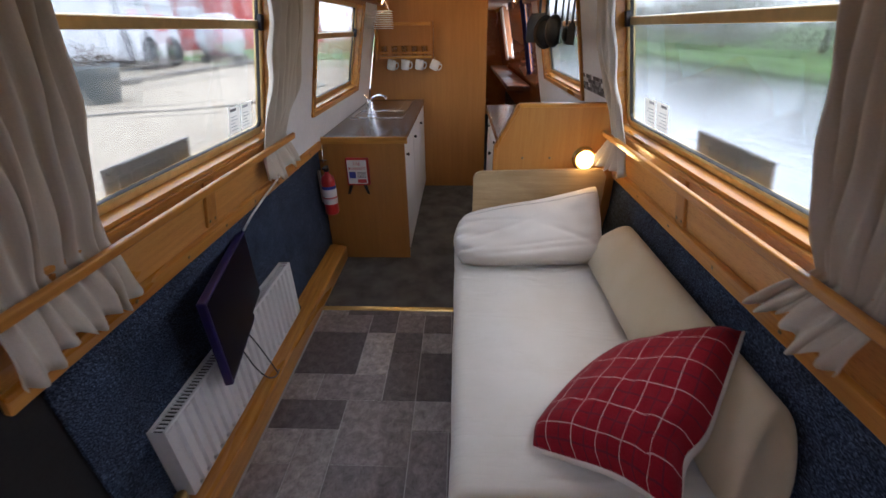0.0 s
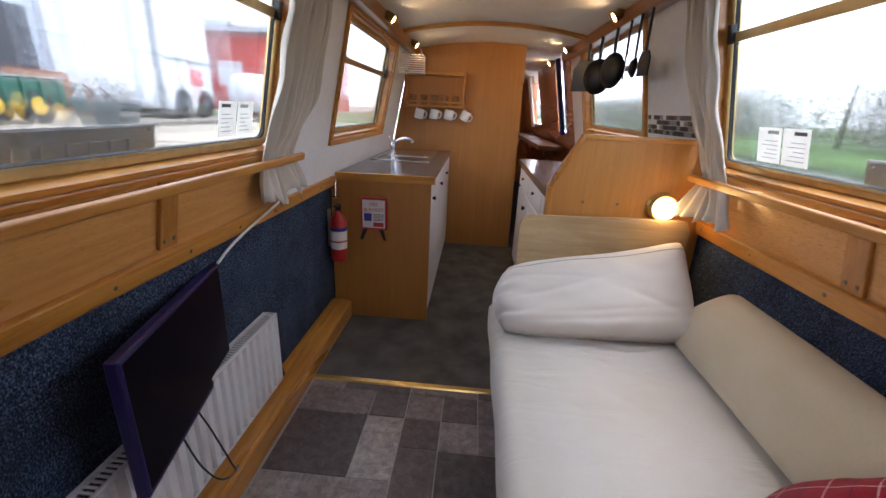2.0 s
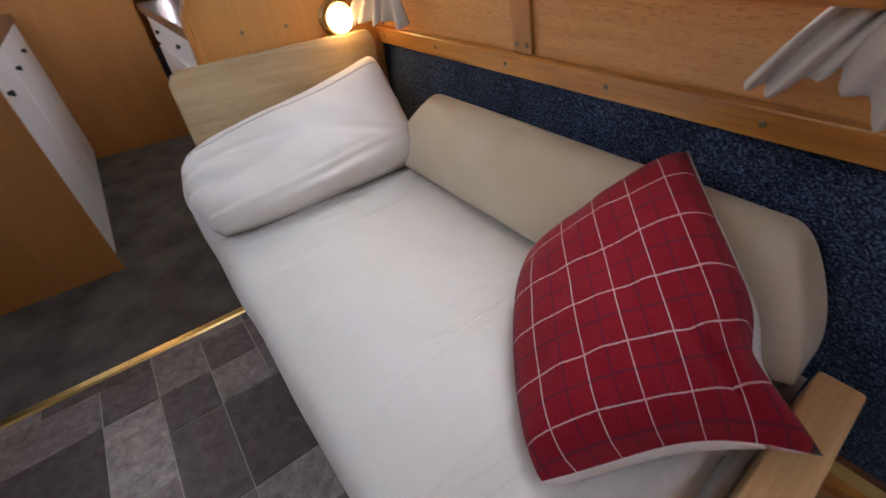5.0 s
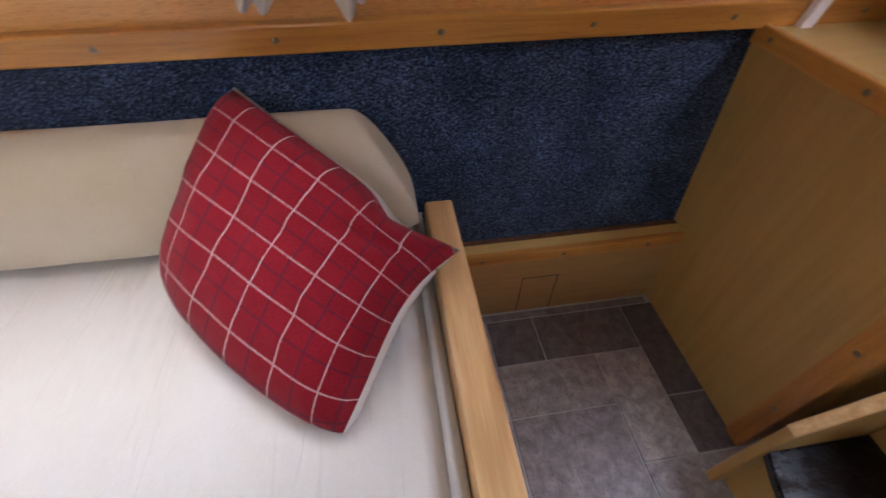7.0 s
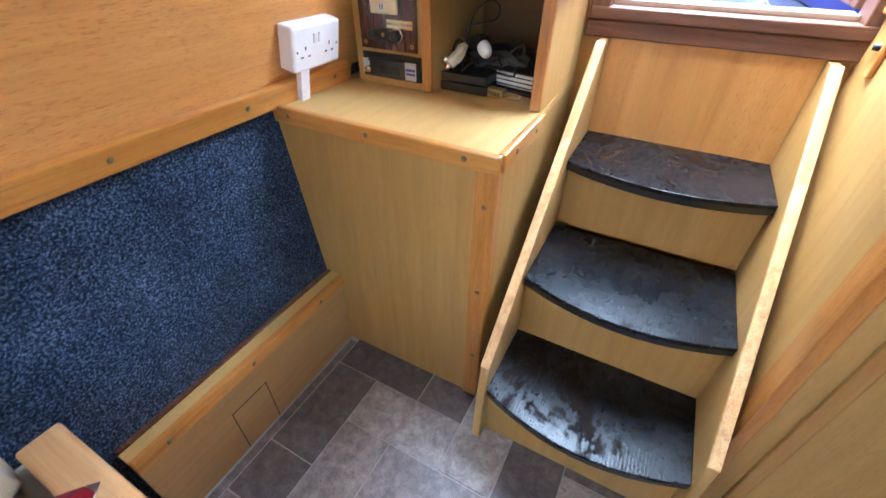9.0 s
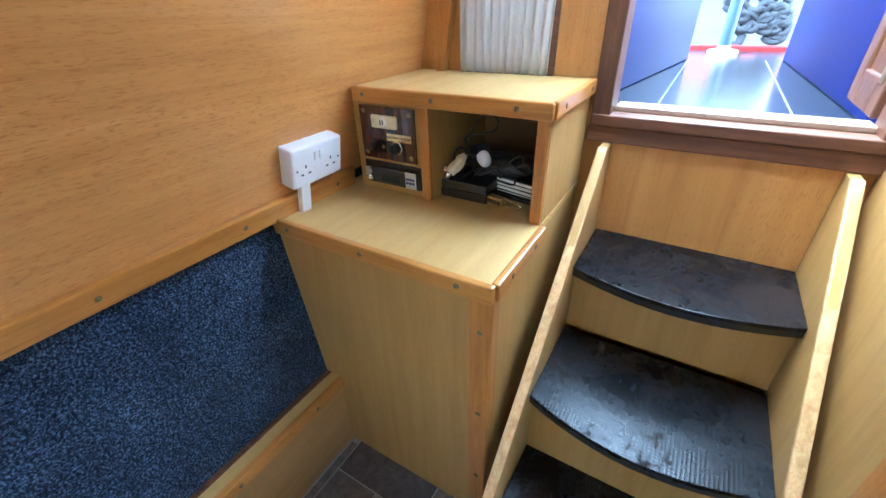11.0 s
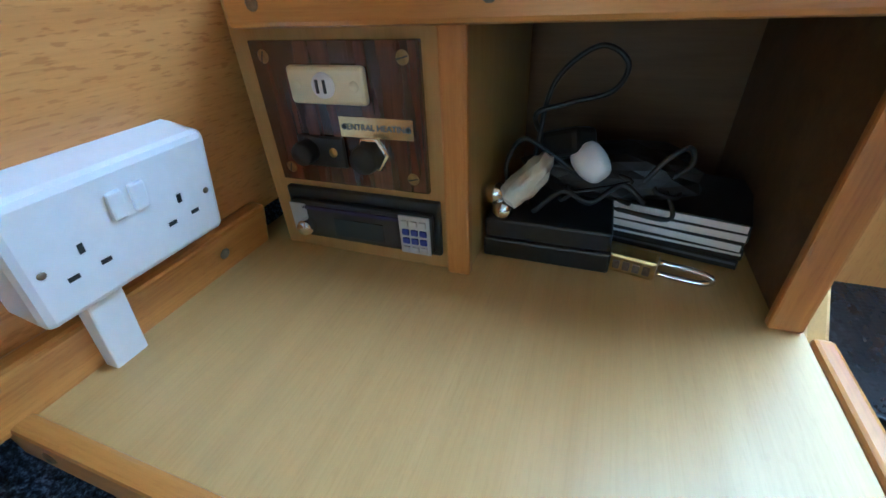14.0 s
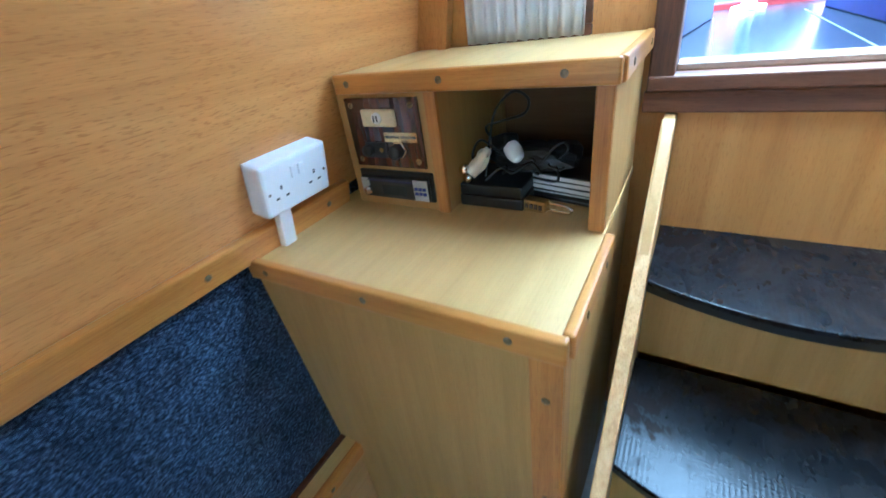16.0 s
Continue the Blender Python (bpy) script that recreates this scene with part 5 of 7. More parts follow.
# pillow leaning on the headboard
def pillow_mesh(TR, BR, BL, TL, bulge, n=56):
    """A plump pillow: rounded and gathered at its open end, pointed at the far top corner."""
    bm = bmesh.new()
    nrm = (TR - BL).cross(BR - TL).normalized()
    nrm = -nrm if nrm.y > 0 else nrm
    ctr = (TR + BR + BL + TL) / 4
    g, seam = {}, []
    for s_ in (1, -1):
        for i in range(n + 1):
            for j in range(n + 1):
                u, v = 2 * i / n - 1, 2 * j / n - 1
                if s_ < 0 and max(abs(u), abs(v)) > 0.9999:
                    g[s_, i, j] = g[1, i, j]
                    continue
                left = max(0.0, (-u - 0.55) / 0.45) ** 2
                vv = v * (1 - 0.14 * left) - 0.04 * left
                uu = u * (1 - 0.05 * v * v * (1.0 if u < 0 else 0.35 if v > 0 else 0.8))
                vv *= 1 - 0.07 * (1 - u * u) * (v > 0) * v
                a, b = (uu + 1) / 2, (vv + 1) / 2
                p = (1 - a) * (1 - b) * BL + a * (1 - b) * BR + a * b * TR + (1 - a) * b * TL
                k = (max(0.0, 1 - abs(u) ** 14) * max(0.0, 1 - abs(v) ** 5)) ** 0.42
                gather = math.exp(-((u + 0.98) / 0.22) ** 2)
                cr = 0.012 * gather * math.sin(15 * v + 3 * noise.noise(Vector((u * 4, v * 3, 6))))
                cr += 0.012 * noise.noise(Vector((u * 2.0 + 5, v * 1.6, s_ * 2))) + 0.004 * noise.noise(Vector((u * 2 + v * 2.5, v * 1.6 - u * 3, 4)))
                for uc, vc, ang, ln in ((-0.55, -0.1, 0.5, 0.5), (-0.6, 0.35, -0.3, 0.45), (0.55, -0.35, -0.7, 0.4), (0.1, -0.55, 0.12, 0.6)):
                    du, dv = u - uc, v - vc
                    along, across = du * math.cos(ang) + dv * math.sin(ang), dv * math.cos(ang) - du * math.sin(ang)
                    cr -= 0.007 * math.exp(-(along / ln) ** 2 - (across / 0.055) ** 2)
                cr -= 0.010 * math.exp(-((v + 0.72 - 0.10 * u) / 0.07) ** 2) * (1 - u * u)
                low = 0.03 * (1 - v) * 0.5 * (1 - 0.4 * u ** 4)
                p = p + nrm * (k * ((bulge + low) if s_ > 0 else -0.18 * bulge) + k ** 0.5 * cr * s_) + Vector((-0.03 * gather * (1 - v * v), 0, 0))
                g[s_, i, j] = bm.verts.new(p)
                if s_ > 0 and j == int(n * 0.86) and 2 <= i <= n - 2:
                    seam.append(p + nrm * 0.0005)
        for i in range(n):
            for j in range(n):
                f = [g[s_, i, j], g[s_, i + 1, j], g[s_, i + 1, j + 1], g[s_, i, j + 1]]
                bm.faces.new(f if s_ > 0 else f[::-1]).smooth = True
    bmesh.ops.recalc_face_normals(bm, faces=bm.faces)
    return bm, seam


pbm, seam_ = pillow_mesh(Vector((0.738, 2.465, 0.812)), Vector((0.735, 2.205, 0.512)), Vector((0.035, 2.17, 0.512)), Vector((0.04, 2.41, 0.685)), 0.095)
pil = solo("pillow", pbm, PILLOWM, "plump off-white pillow leaning on the headboard", "pillow")
part("seam", sweep(seam_, 0.0016, 5, 2), fabric("pillow piping", (0.38, 0.355, 0.32)), pil)
part("button", lathe([(0, 0.004), (0.008, 0.003), (0.009, 0)], 12, Matrix.Translation((0.602, 2.190, 0.640)) @ pose(0, 0, 0, 66)), GALV, pil)
part("care_tag", B(0.028, 0.05, 2.268, 2.273, 0.60, 0.632, 0.001), GALV, pil)

# ---- partition, wall lamp ----
PT = thing("partition", (0.5, 2.56, 0), "honey ply partition with a cut-off corner and pine edging", "partition")
part("board", prism([(0.225, 0), (0.86, 0), (0.845, 0.9), (0.79, 1.195), (0.335, 1.195), (0.225, 0.995)], "y", 2.545, 2.565), wood("partition veneer", (0.43, 0.192, 0.042), (0.49, 0.228, 0.052), (0.53, 0.258, 0.062), "z", 0.38, 0.2, 0.2, 0.6, 0.0, 0.25, 0.9), PT)
part("edging", prism([(0.333, 1.1955), (0.79, 1.1955), (0.787, 1.214), (0.322, 1.214)], "y", 2.535, 2.575, 0.003), TRIM_X, PT)
part("edging", prism([(0.2245, 0.997), (0.3325, 1.197), (0.3215, 1.2135), (0.209, 1.002)], "y", 2.535, 2.575, 0.003), TRIM_Z, PT)
part("edging", prism([(0.209, 0), (0.2245, 0), (0.2245, 0.996), (0.209, 1.001)], "y", 2.535, 2.575, 0.003), TRIM_Z, PT)
screws(PT, [(x, 2.545, 0.945) for x in (0.36, 0.5)], (0, -1, 0))
LM = thing("wall_lamp", (0.672, 2.54, 0.94), "small brass wall lamp with a glowing round glass", "lamp")
lm = Matrix.Translation((0.672, 2.5445, 0.945)) @ pose(0, 0, 0, 90)
part("base", lathe([(0, 0.012), (0.05, 0.012), (0.058, 0.006), (0.06, 0)], 24, lm), BRASS, LM)
part("rim", lathe([(0.052, 0.012), (0.056, 0.02), (0.055, 0.035), (0.048, 0.04), (0.044, 0.03)], 24, lm), BRASS, LM)
part("globe", lathe([(0, 0.078), (0.02, 0.075), (0.036, 0.062), (0.043, 0.044), (0.043, 0.03), (0.04, 0.022)], 24, lm), glow("warm lamp glass", (1.0, 0.62, 0.22), 5.0), LM, "glowing frosted glass")

# ---- galley, sink side ----
SU = thing("sink_cabinet", (-0.6, 3.9, 0), "galley sink cabinet with honey end panel and white doors", "cabinet")
part("end_panel", B(-0.918, -0.332, 3.142, 3.16, 0.0, 0.875, 0.002), HONEY, SU, "honey ply end panel")
part("body", B(-0.83, -0.35, 3.161, 4.755, 0.06, 0.875, 0), ENAMEL, SU)
part("plinth", B(-0.83, -0.37, 3.161, 4.755, 0.0, 0.06, 0), BLACK, SU)
for i in range(3):
    y0 = 3.175 + 0.525 * i
    d = part("cabinet_door", B(-0.349, -0.33, y0, y0 + 0.50, 0.075, 0.865, 0.004), ENAMEL, SU, "white cabinet door")
    part("knob", lathe([(0, 0.022), (0.010, 0.02), (0.013, 0.014), (0.007, 0.006), (0.008, 0)], 14, Matrix.Translation((-0.33, y0 + 0.05, 0.78)) @ pose(0, 0, 0, 0, 90)), BLACK, d, "dark round knob")
WT = thing("sink_worktop", (-0.6, 3.9, 0.88), "dark speckled worktop with a pine front lipping", "worktop")
part("slab", B(-0.88, -0.325, 3.152, 4.755, 0.8755, 0.915, 0.002), WORKTOP, WT)
part("lipping", B(-0.885, -0.31, 3.132, 3.151, 0.873, 0.917, 0.003), TRIM_X, WT, "pine lipping")
SKB = thing("sink", (-0.65, 4.05, 0.917), "stainless steel sink with drainer", "sink")
bm = bmesh.new()
for a in ((-0.85, -0.42, 3.80, 3.825), (-0.85, -0.42, 4.10, 4.13), (-0.85, -0.815, 3.825, 4.10), (-0.45, -0.42, 3.825, 4.10), (-0.85, -0.42, 4.13, 4.62)):
    box(bm, a[0], a[1], a[2], a[3], 0.9155, 0.921, 0.002)
part("rim", bm, STEEL, SKB)
bm = bmesh.new()
for a in ((-0.815, -0.45, 3.825, 4.10, 0.9158, 0.9165),):
    box(bm, *a, 0)
# flat plate darker than the rim, standing in for the shaded hollow
part("basin", bm, plain("shaded steel basin", (0.42, 0.42, 0.43), 0.25, 1.0), SKB)
for k in range(7):
    part("ridge", B(-0.80 + 0.05 * k, -0.79 + 0.05 * k, 4.17, 4.56, 0.921, 0.925, 0.002), STEEL, SKB)
TP = thing("mixer_tap", (-0.72, 3.97, 0.92), "chrome mixer tap with a swan spout", "tap")
part("column", lathe([(0.026, 0), (0.026, 0.008), (0.017, 0.014), (0.017, 0.07), (0.02, 0.075), (0.02, 0.095), (0.012, 0.105), (0, 0.106)], 18, Matrix.Translation((-0.72, 3.97, 0.921))), CHROME, TP)
part("spout", sweep([(-0.72, 3.97, 0.99), (-0.68, 3.965, 1.045), (-0.62, 3.96, 1.065), (-0.575, 3.955, 1.055), (-0.565, 3.955, 1.035)], 0.010, 10), CHROME, TP)
part("lever", sweep([(-0.72, 3.97, 1.025), (-0.725, 3.94, 1.06), (-0.73, 3.90, 1.075)], 0.006, 8), CHROME, TP)

FB = thing("fire_blanket", (-0.655, 3.14, 0.59), "red and white fire blanket pouch on the panel", "fire blanket")
part("case", B(-0.735, -0.578, 3.112, 3.1415, 0.592, 0.782, 0.008), RED, FB)
lab = part("label", B(-0.724, -0.592, 3.1105, 3.1118, 0.605, 0.77, 0), LABEL, FB, "white printed label")
quad_text("BLANKET", 0.028, Matrix.Translation((-0.658, 3.1100, 0.712)) @ pose(0, 0, 0, 90), INKRED, lab)
quad_text("FIRE", 0.028, Matrix.Translation((-0.658, 3.1100, 0.744)) @ pose(0, 0, 0, 90), INKRED, lab)
part("picture", B(-0.715, -0.67, 3.1098, 3.1103, 0.645, 0.69, 0), INKBLUE, lab)
for k in range(5):
    part("line", B(-0.66, -0.60, 3.1098, 3.1103, 0.648 + 0.009 * k, 0.652 + 0.009 * k, 0), INK, lab)
part("red_block", B(-0.66, -0.60, 3.1098, 3.1103, 0.612, 0.638, 0), INKRED, lab)
for x in (-0.71, -0.615):
    part("pull_tape", prism([(x - 0.012, 0.592), (x + 0.012, 0.592), (x + (0.03 if x > -0.66 else -0.016), 0.525), (x + (0.012 if x > -0.66 else -0.034), 0.53)], "y", 3.118, 3.121), BLACK, FB)

EX = thing("fire_extinguisher", (-0.862, 3.05, 0.42), "small red fire extinguisher hung beside the cabinet", "fire extinguisher")
em = Matrix.Translation((-0.845, 3.04, 0.415))
part("cylinder", lathe([(0, 0), (0.040, 0.002), (0.046, 0.012), (0.046, 0.235), (0.040, 0.262), (0.022, 0.280), (0.016, 0.285), (0.016, 0.30), (0, 0.30)], 24, em), RED, EX)
part("label", lathe([(0.0466, 0.08), (0.0468, 0.082), (0.0468, 0.205), (0.0466, 0.207)], 24, em), LABEL, EX, "white instruction label")
part("blue_band", lathe([(0.0469, 0.185), (0.0471, 0.187), (0.0471, 0.205), (0.0469, 0.207)], 24, em), INKBLUE, EX)
part("red_print", lathe([(0.0469, 0.12), (0.0471, 0.122), (0.0471, 0.128), (0.0469, 0.13)], 24, em), INKRED, EX)
part("valve", lathe([(0.014, 0.30), (0.018, 0.305), (0.018, 0.325), (0.01, 0.335), (0, 0.336)], 14, em), BLACK, EX)
part("handle", B(-0.858, -0.832, 2.985, 3.06, 0.742, 0.752, 0.003), BLACK, EX)
part("lever", B(-0.857, -0.833, 2.975, 3.05, 0.765, 0.772, 0.003, Matrix.Translation((0, 0, 0.02)) @ Matrix.Translation((0, 3.05, 0.76)) @ pose(0, 0, 0, -14) @ Matrix.Translation((0, -3.05, -0.76))), BLACK, EX)
part("bracket", B(-0.905, -0.89, 3.03, 3.055, 0.50, 0.72, 0.002), GALV, EX)
part("chain", sweep([(-0.872, 3.10, 0.875), (-0.870, 3.085, 0.82), (-0.865, 3.06, 0.77)], 0.004, 6), CHROME, EX)

# glass rack and mugs
RK = thing("glass_rack", (-0.485, 4.72, 1.29), "pine wall rack with a row of tumblers", "rack")
for a in ((-0.755, -0.735, 1.285, 1.60), (-0.235, -0.215, 1.285, 1.60)):
    part("side", B(a[0], a[1], 4.66, 4.758, a[2], a[3], 0.003), TRIM_Z, RK)
part("shelf", B(-0.734, -0.236, 4.66, 4.758, 1.295, 1.312, 0.003), TRIM_X, RK)
part("front_rail", B(-0.734, -0.236, 4.662, 4.672, 1.335, 1.35, 0.003), TRIM_X, RK)
part("top_rail", B(-0.734, -0.236, 4.735, 4.757, 1.565, 1.595, 0.003), TRIM_X, RK)
for i in range(5):
    g = solo("tumbler", lathe([(0, 0), (0.026, 0.0), (0.032, 0.085), (0.029, 0.085), (0.024, 0.008), (0, 0.008)], 16, Matrix.Translation((-0.68 + 0.095 * i, 4.71, 1.3135))), CLEAR, "clear glass tumbler standing on the rack", "glass", "tumblers on the rack", loc=(-0.68 + 0.095 * i, 4.71, 1.3135))
    g.visible_shadow = False
for i, x in enumerate((-0.63, -0.495, -0.36, -0.225)):
    mg = thing("mug", (x, 4.70, 1.18), "white mug hanging from a brass hook", "mug", "hanging mugs")
    mm = Matrix.Translation((x, 4.70, 1.195)) @ pose(0, 0, 0, 0, (12, 8, 10, 25)[i], 0)
    part("body", lathe([(0, 0.0), (0.036, 0.0), (0.040, 0.006), (0.041, 0.085), (0.0375, 0.085), (0.036, 0.01), (0, 0.008)], 20, mm), ENAMEL, mg)
    part("handle", sweep([mm @ Vector(p) for p in ((0.038, 0, 0.068), (0.058, 0, 0.07), (0.066, 0, 0.045), (0.055, 0, 0.02), (0.038, 0, 0.018))], 0.006, 8), ENAMEL, mg)
    part("hook", sweep([(x + 0.02, 4.758, 1.295), (x + 0.02, 4.72, 1.298), (x + 0.02, 4.70, 1.285), (x + 0.02, 4.715, 1.275)], 0.003, 6), BRASS, mg)

BK = thing("wire_basket", (-0.64, 4.40, 1.54), "white wire basket hanging from the cornice", "basket")
for k in range(9):
    z = 1.545 + 0.016 * k
    part("wire", sweep([(-0.74, 4.30, z), (-0.55, 4.30, z), (-0.55, 4.48, z), (-0.74, 4.48, z), (-0.74, 4.30, z)], 0.0028, 5, bm=None, curved=False), ENAMEL, BK)
part("base", B(-0.74, -0.55, 4.30, 4.48, 1.542, 1.547, 0.001), ENAMEL, BK)
part("handle", sweep([(-0.73, 4.39, 1.675), (-0.70, 4.39, 1.75), (-0.66, 4.39, 1.765), (-0.60, 4.39, 1.75), (-0.56, 4.39, 1.675)], 0.003, 6), ENAMEL, BK)

# ---- galley, cooker side ----
KU = thing("galley_cabinet", (0.58, 3.4, 0), "white galley cabinet with dark knobs", "cabinet")
part("body", B(0.315, 0.80, 2.567, 4.36, 0.05, 0.875, 0), ENAMEL, KU)
for i in range(3):
    y0 = 2.60 + 0.58 * i
    d = part("cabinet_door", B(0.296, 0.314, y0, y0 + 0.56, 0.08, 0.70, 0.004), ENAMEL, KU, "white cabinet door")
    part("knob", lathe([(0, 0.024), (0.016, 0.022), (0.018, 0.014), (0.009, 0.006), (0.01, 0)], 14, Matrix.Translation((0.296, y0 + 0.07, 0.62)) @ pose(0, 0, 0, 0, -90)), BLACK, d, "dark round knob")
    d = part("drawer_front", B(0.296, 0.314, y0, y0 + 0.56, 0.72, 0.865, 0.004), ENAMEL, KU, "white drawer front")
    part("knob", lathe([(0, 0.018), (0.010, 0.017), (0.012, 0.01), (0.006, 0.004), (0.007, 0)], 12, Matrix.Translation((0.296, y0 + 0.28, 0.80)) @ pose(0, 0, 0, 0, -90)), BLACK, d)
solo("galley_worktop", B(0.275, 0.825, 2.567, 4.36, 0.8755, 0.92, 0.004), WORKTOP, "dark speckled galley worktop", "worktop")
# mosaic strip above the worktop
MS = thing("mosaic_strip", (0.78, 2.85, 1.22), "strip of black, grey and white mosaic tiles", "tiles")
part("backing", WB("right", 2.60, 3.08, 1.215, 1.305, -0.004, -0.0005, 0), ENAMEL, MS)
MOS = [BLACK, plain("grey mosaic", (0.16, 0.16, 0.17), 0.15), ENAMEL, BLACK, plain("pale mosaic", (0.4, 0.4, 0.42), 0.15)]
rnd = random.Random(11)
for i in range(14):
    for j in range(4):
        part("mosaic_tile", WB("right", 2.605 + 0.034 * i, 2.636 + 0.034 * i, 1.218 + 0.0215 * j, 1.2375 + 0.0215 * j, -0.008, -0.0041, 0.001), rnd.choice(MOS), MS)
# hanging utensils
PANBLACK = plain("black non-stick coating", (0.006, 0.006, 0.007), 0.28, 0, 120, 0.3, 0.05, 0.0, 0.18)
bar = solo("utensil_rail", sweep([(0.60, 2.75, 1.745), (0.60, 3.3, 1.745), (0.60, 3.95, 1.745)], 0.006, 8), BRASS, "brass utensil rail under the cornice", "rail")
for y in (2.8, 3.4, 3.9):
    part("hanger", sweep([(0.60, y, 1.745), (0.605, y, 1.755), (0.615, y, 1.765)], 0.004, 6), BRASS, bar)


def utensil(name, y, label, head, length, r=0.006, x=0.60, rz=0.0):
    u = thing(name, (x, y, 1.735), label, "utensil", "hanging utensils")
    part("hook", sweep([(x, y, 1.752), (x + 0.008, y, 1.745), (x, y, 1.735), (x - 0.004, y, 1.725)], 0.002, 6), CHROME, u)
    part("handle", sweep([(x, y, 1.727), (x, y + 0.004, 1.727 - length / 2), (x, y, 1.727 - length)], r, 8), BLACK, u)
    m = Matrix.Translation((x, y, 1.727 - length)) @ pose(0, 0, 0, 0, 0, rz)
    part("head", head(m), PANBLACK, u)
    return u


def flat_head(w, h):
    return lambda m: _xf(prism([(-w * 0.3, 0), (w * 0.3, 0), (w / 2, -h * 0.3), (w / 2, -h), (-w / 2, -h), (-w / 2, -h * 0.3)], "x", -0.003, 0.003, 0.0008), m)


def _xf(bm, m):
    bmesh.ops.transform(bm, matrix=m, verts=bm.verts)
    return bm


def bowl_head(r):
    return lambda m: lathe([(0, -0.02), (r * 0.6, -0.016), (r, 0), (r * 0.95, 0), (r * 0.55, -0.012), (0, -0.015)], 18, m @ Matrix.Translation((0, 0, -r)) @ pose(0, 0, 0, 0, 90, 0))


utensil("spatula", 2.83, "black slotted spatula hanging from the rail", flat_head(0.075, 0.10), 0.17, rz=15)
utensil("ladle", 2.95, "black ladle hanging from the rail", bowl_head(0.045), 0.18)
utensil("fish_slice", 3.08, "black fish slice hanging from the rail", flat_head(0.085, 0.11), 0.16, rz=-20)
utensil("saucepan", 3.28, "dark saucepan hanging by its handle", bowl_head(0.09), 0.12, 0.009, rz=25)
utensil("frying_pan", 3.55, "black frying pan hanging by its handle", bowl_head(0.10), 0.12, 0.010, rz=40)
utensil("griddle_pan", 3.82, "black square griddle pan hanging by its handle", flat_head(0.2, 0.19), 0.10, 0.010, rz=50)

# cornice spot lamps
WARM = glow("warm spot glass", (1.0, 0.68, 0.32), 45.0)
for x, y, z in ((-0.60, 3.37, 1.738), (-0.60, 4.3, 1.738), (0.545, 3.2, 1.753), (0.55, 4.4, 1.755), (0.62, 5.6, 1.787), (0.62, 8.2, 1.77)):
    sp = thing("spot_lamp", (x, y, z), "small brass ceiling spot lamp, lit", "lamp", "spot lamps")
    s = 1 if x < 0 else -1
    sm = Matrix.Translation((x, y, z)) @ pose(0, 0, 0, 0, 125 * s, 0)
    part("bracket", sweep([(x, y, z), (x - s * 0.03, y, z + 0.012), (x - s * 0.055, y, z + 0.015)], 0.007, 8), BRASS, sp)
    part("shade", lathe([(0.008, -0.055), (0.022, -0.05), (0.03, 0.0), (0.033, 0.006), (0.028, 0.004), (0.02, -0.04)], 18, sm), BRASS, sp)
    part("bulb", lathe([(0, 0.004), (0.02, 0.0), (0.026, -0.01), (0.02, -0.03), (0, -0.035)], 16, sm), WARM, sp, "glowing bulb")

# ---- radiator and television ----
RA = thing("radiator", (-0.89, 1.77, 0.125), "white ribbed panel radiator with a top grille", "radiator")
rx0, rx1, ry0, ry1, rz0, rz1 = -0.925, -0.862, 1.25, 2.29, 0.135, 0.458
bm = bmesh.new()
pts = []
nr = 22
for i in range(nr):
    y = ry0 + 0.012 + (ry1 - ry0 - 0.024) * i / nr
    p = (ry1 - ry0 - 0.024) / nr
    pts += [(rx1, y), (rx1, y + p * 0.45), (rx1 - 0.013, y + p * 0.6), (rx1 - 0.013, y + p * 0.85)]
pts = [(rx1 - 0.012, ry0 + 0.003), (rx1 - 0.003, ry0 + 0.004)] + pts + [(rx1 - 0.002, ry1 - 0.004), (rx1 - 0.012, ry1 - 0.003)]
part("front_panel", prism(pts, "z", rz0 + 0.01, rz1 - 0.012), ENAMEL, RA)
part("top_roll", B(rx1 - 0.013, rx1 - 0.001, ry0 + 0.003, ry1 - 0.003, rz1 - 0.0115, rz1, 0.004), ENAMEL, RA)
part("bottom_roll", B(rx1 - 0.013, rx1 - 0.001, ry0 + 0.003, ry1 - 0.003, rz0, rz0 + 0.0095, 0.004), ENAMEL, RA)
part("back_panel", B(rx0, rx0 + 0.012, ry0 + 0.003, ry1 - 0.003, rz0, rz1 - 0.002, 0.003), ENAMEL, RA)
for y in (ry0, ry1 - 0.0025):
    part("end_cap", B(rx0, rx1 - 0.001, y, y + 0.0025, rz0 + 0.004, rz1, 0.001), ENAMEL, RA)
bm = bmesh.new()
for i in range(70):
    y = ry0 + 0.01 + (ry1 - ry0 - 0.02) * i / 70
    box(bm, rx0 + 0.013, rx1 - 0.014, y, y + 0.006, rz1 - 0.004, rz1 - 0.001, 0)
part("grille", bm, ENAMEL, RA)
# black block stands in for the shade between the radiator panels
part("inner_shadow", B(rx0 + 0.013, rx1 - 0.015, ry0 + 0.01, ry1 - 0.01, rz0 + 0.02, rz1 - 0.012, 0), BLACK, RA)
part("valve", lathe([(0, 0), (0.014, 0.0), (0.014, 0.03), (0.02, 0.034), (0.02, 0.06), (0, 0.062)], 16, Matrix.Translation((-0.885, ry0 - 0.03, 0.126))), BRASS, RA, "brass valve")
part("tail", sweep([(-0.885, ry1, 0.16), (-0.885, ry1 + 0.03, 0.155), (-0.885, ry1 + 0.045, 0.126)], 0.009, 8), BLACK, RA)

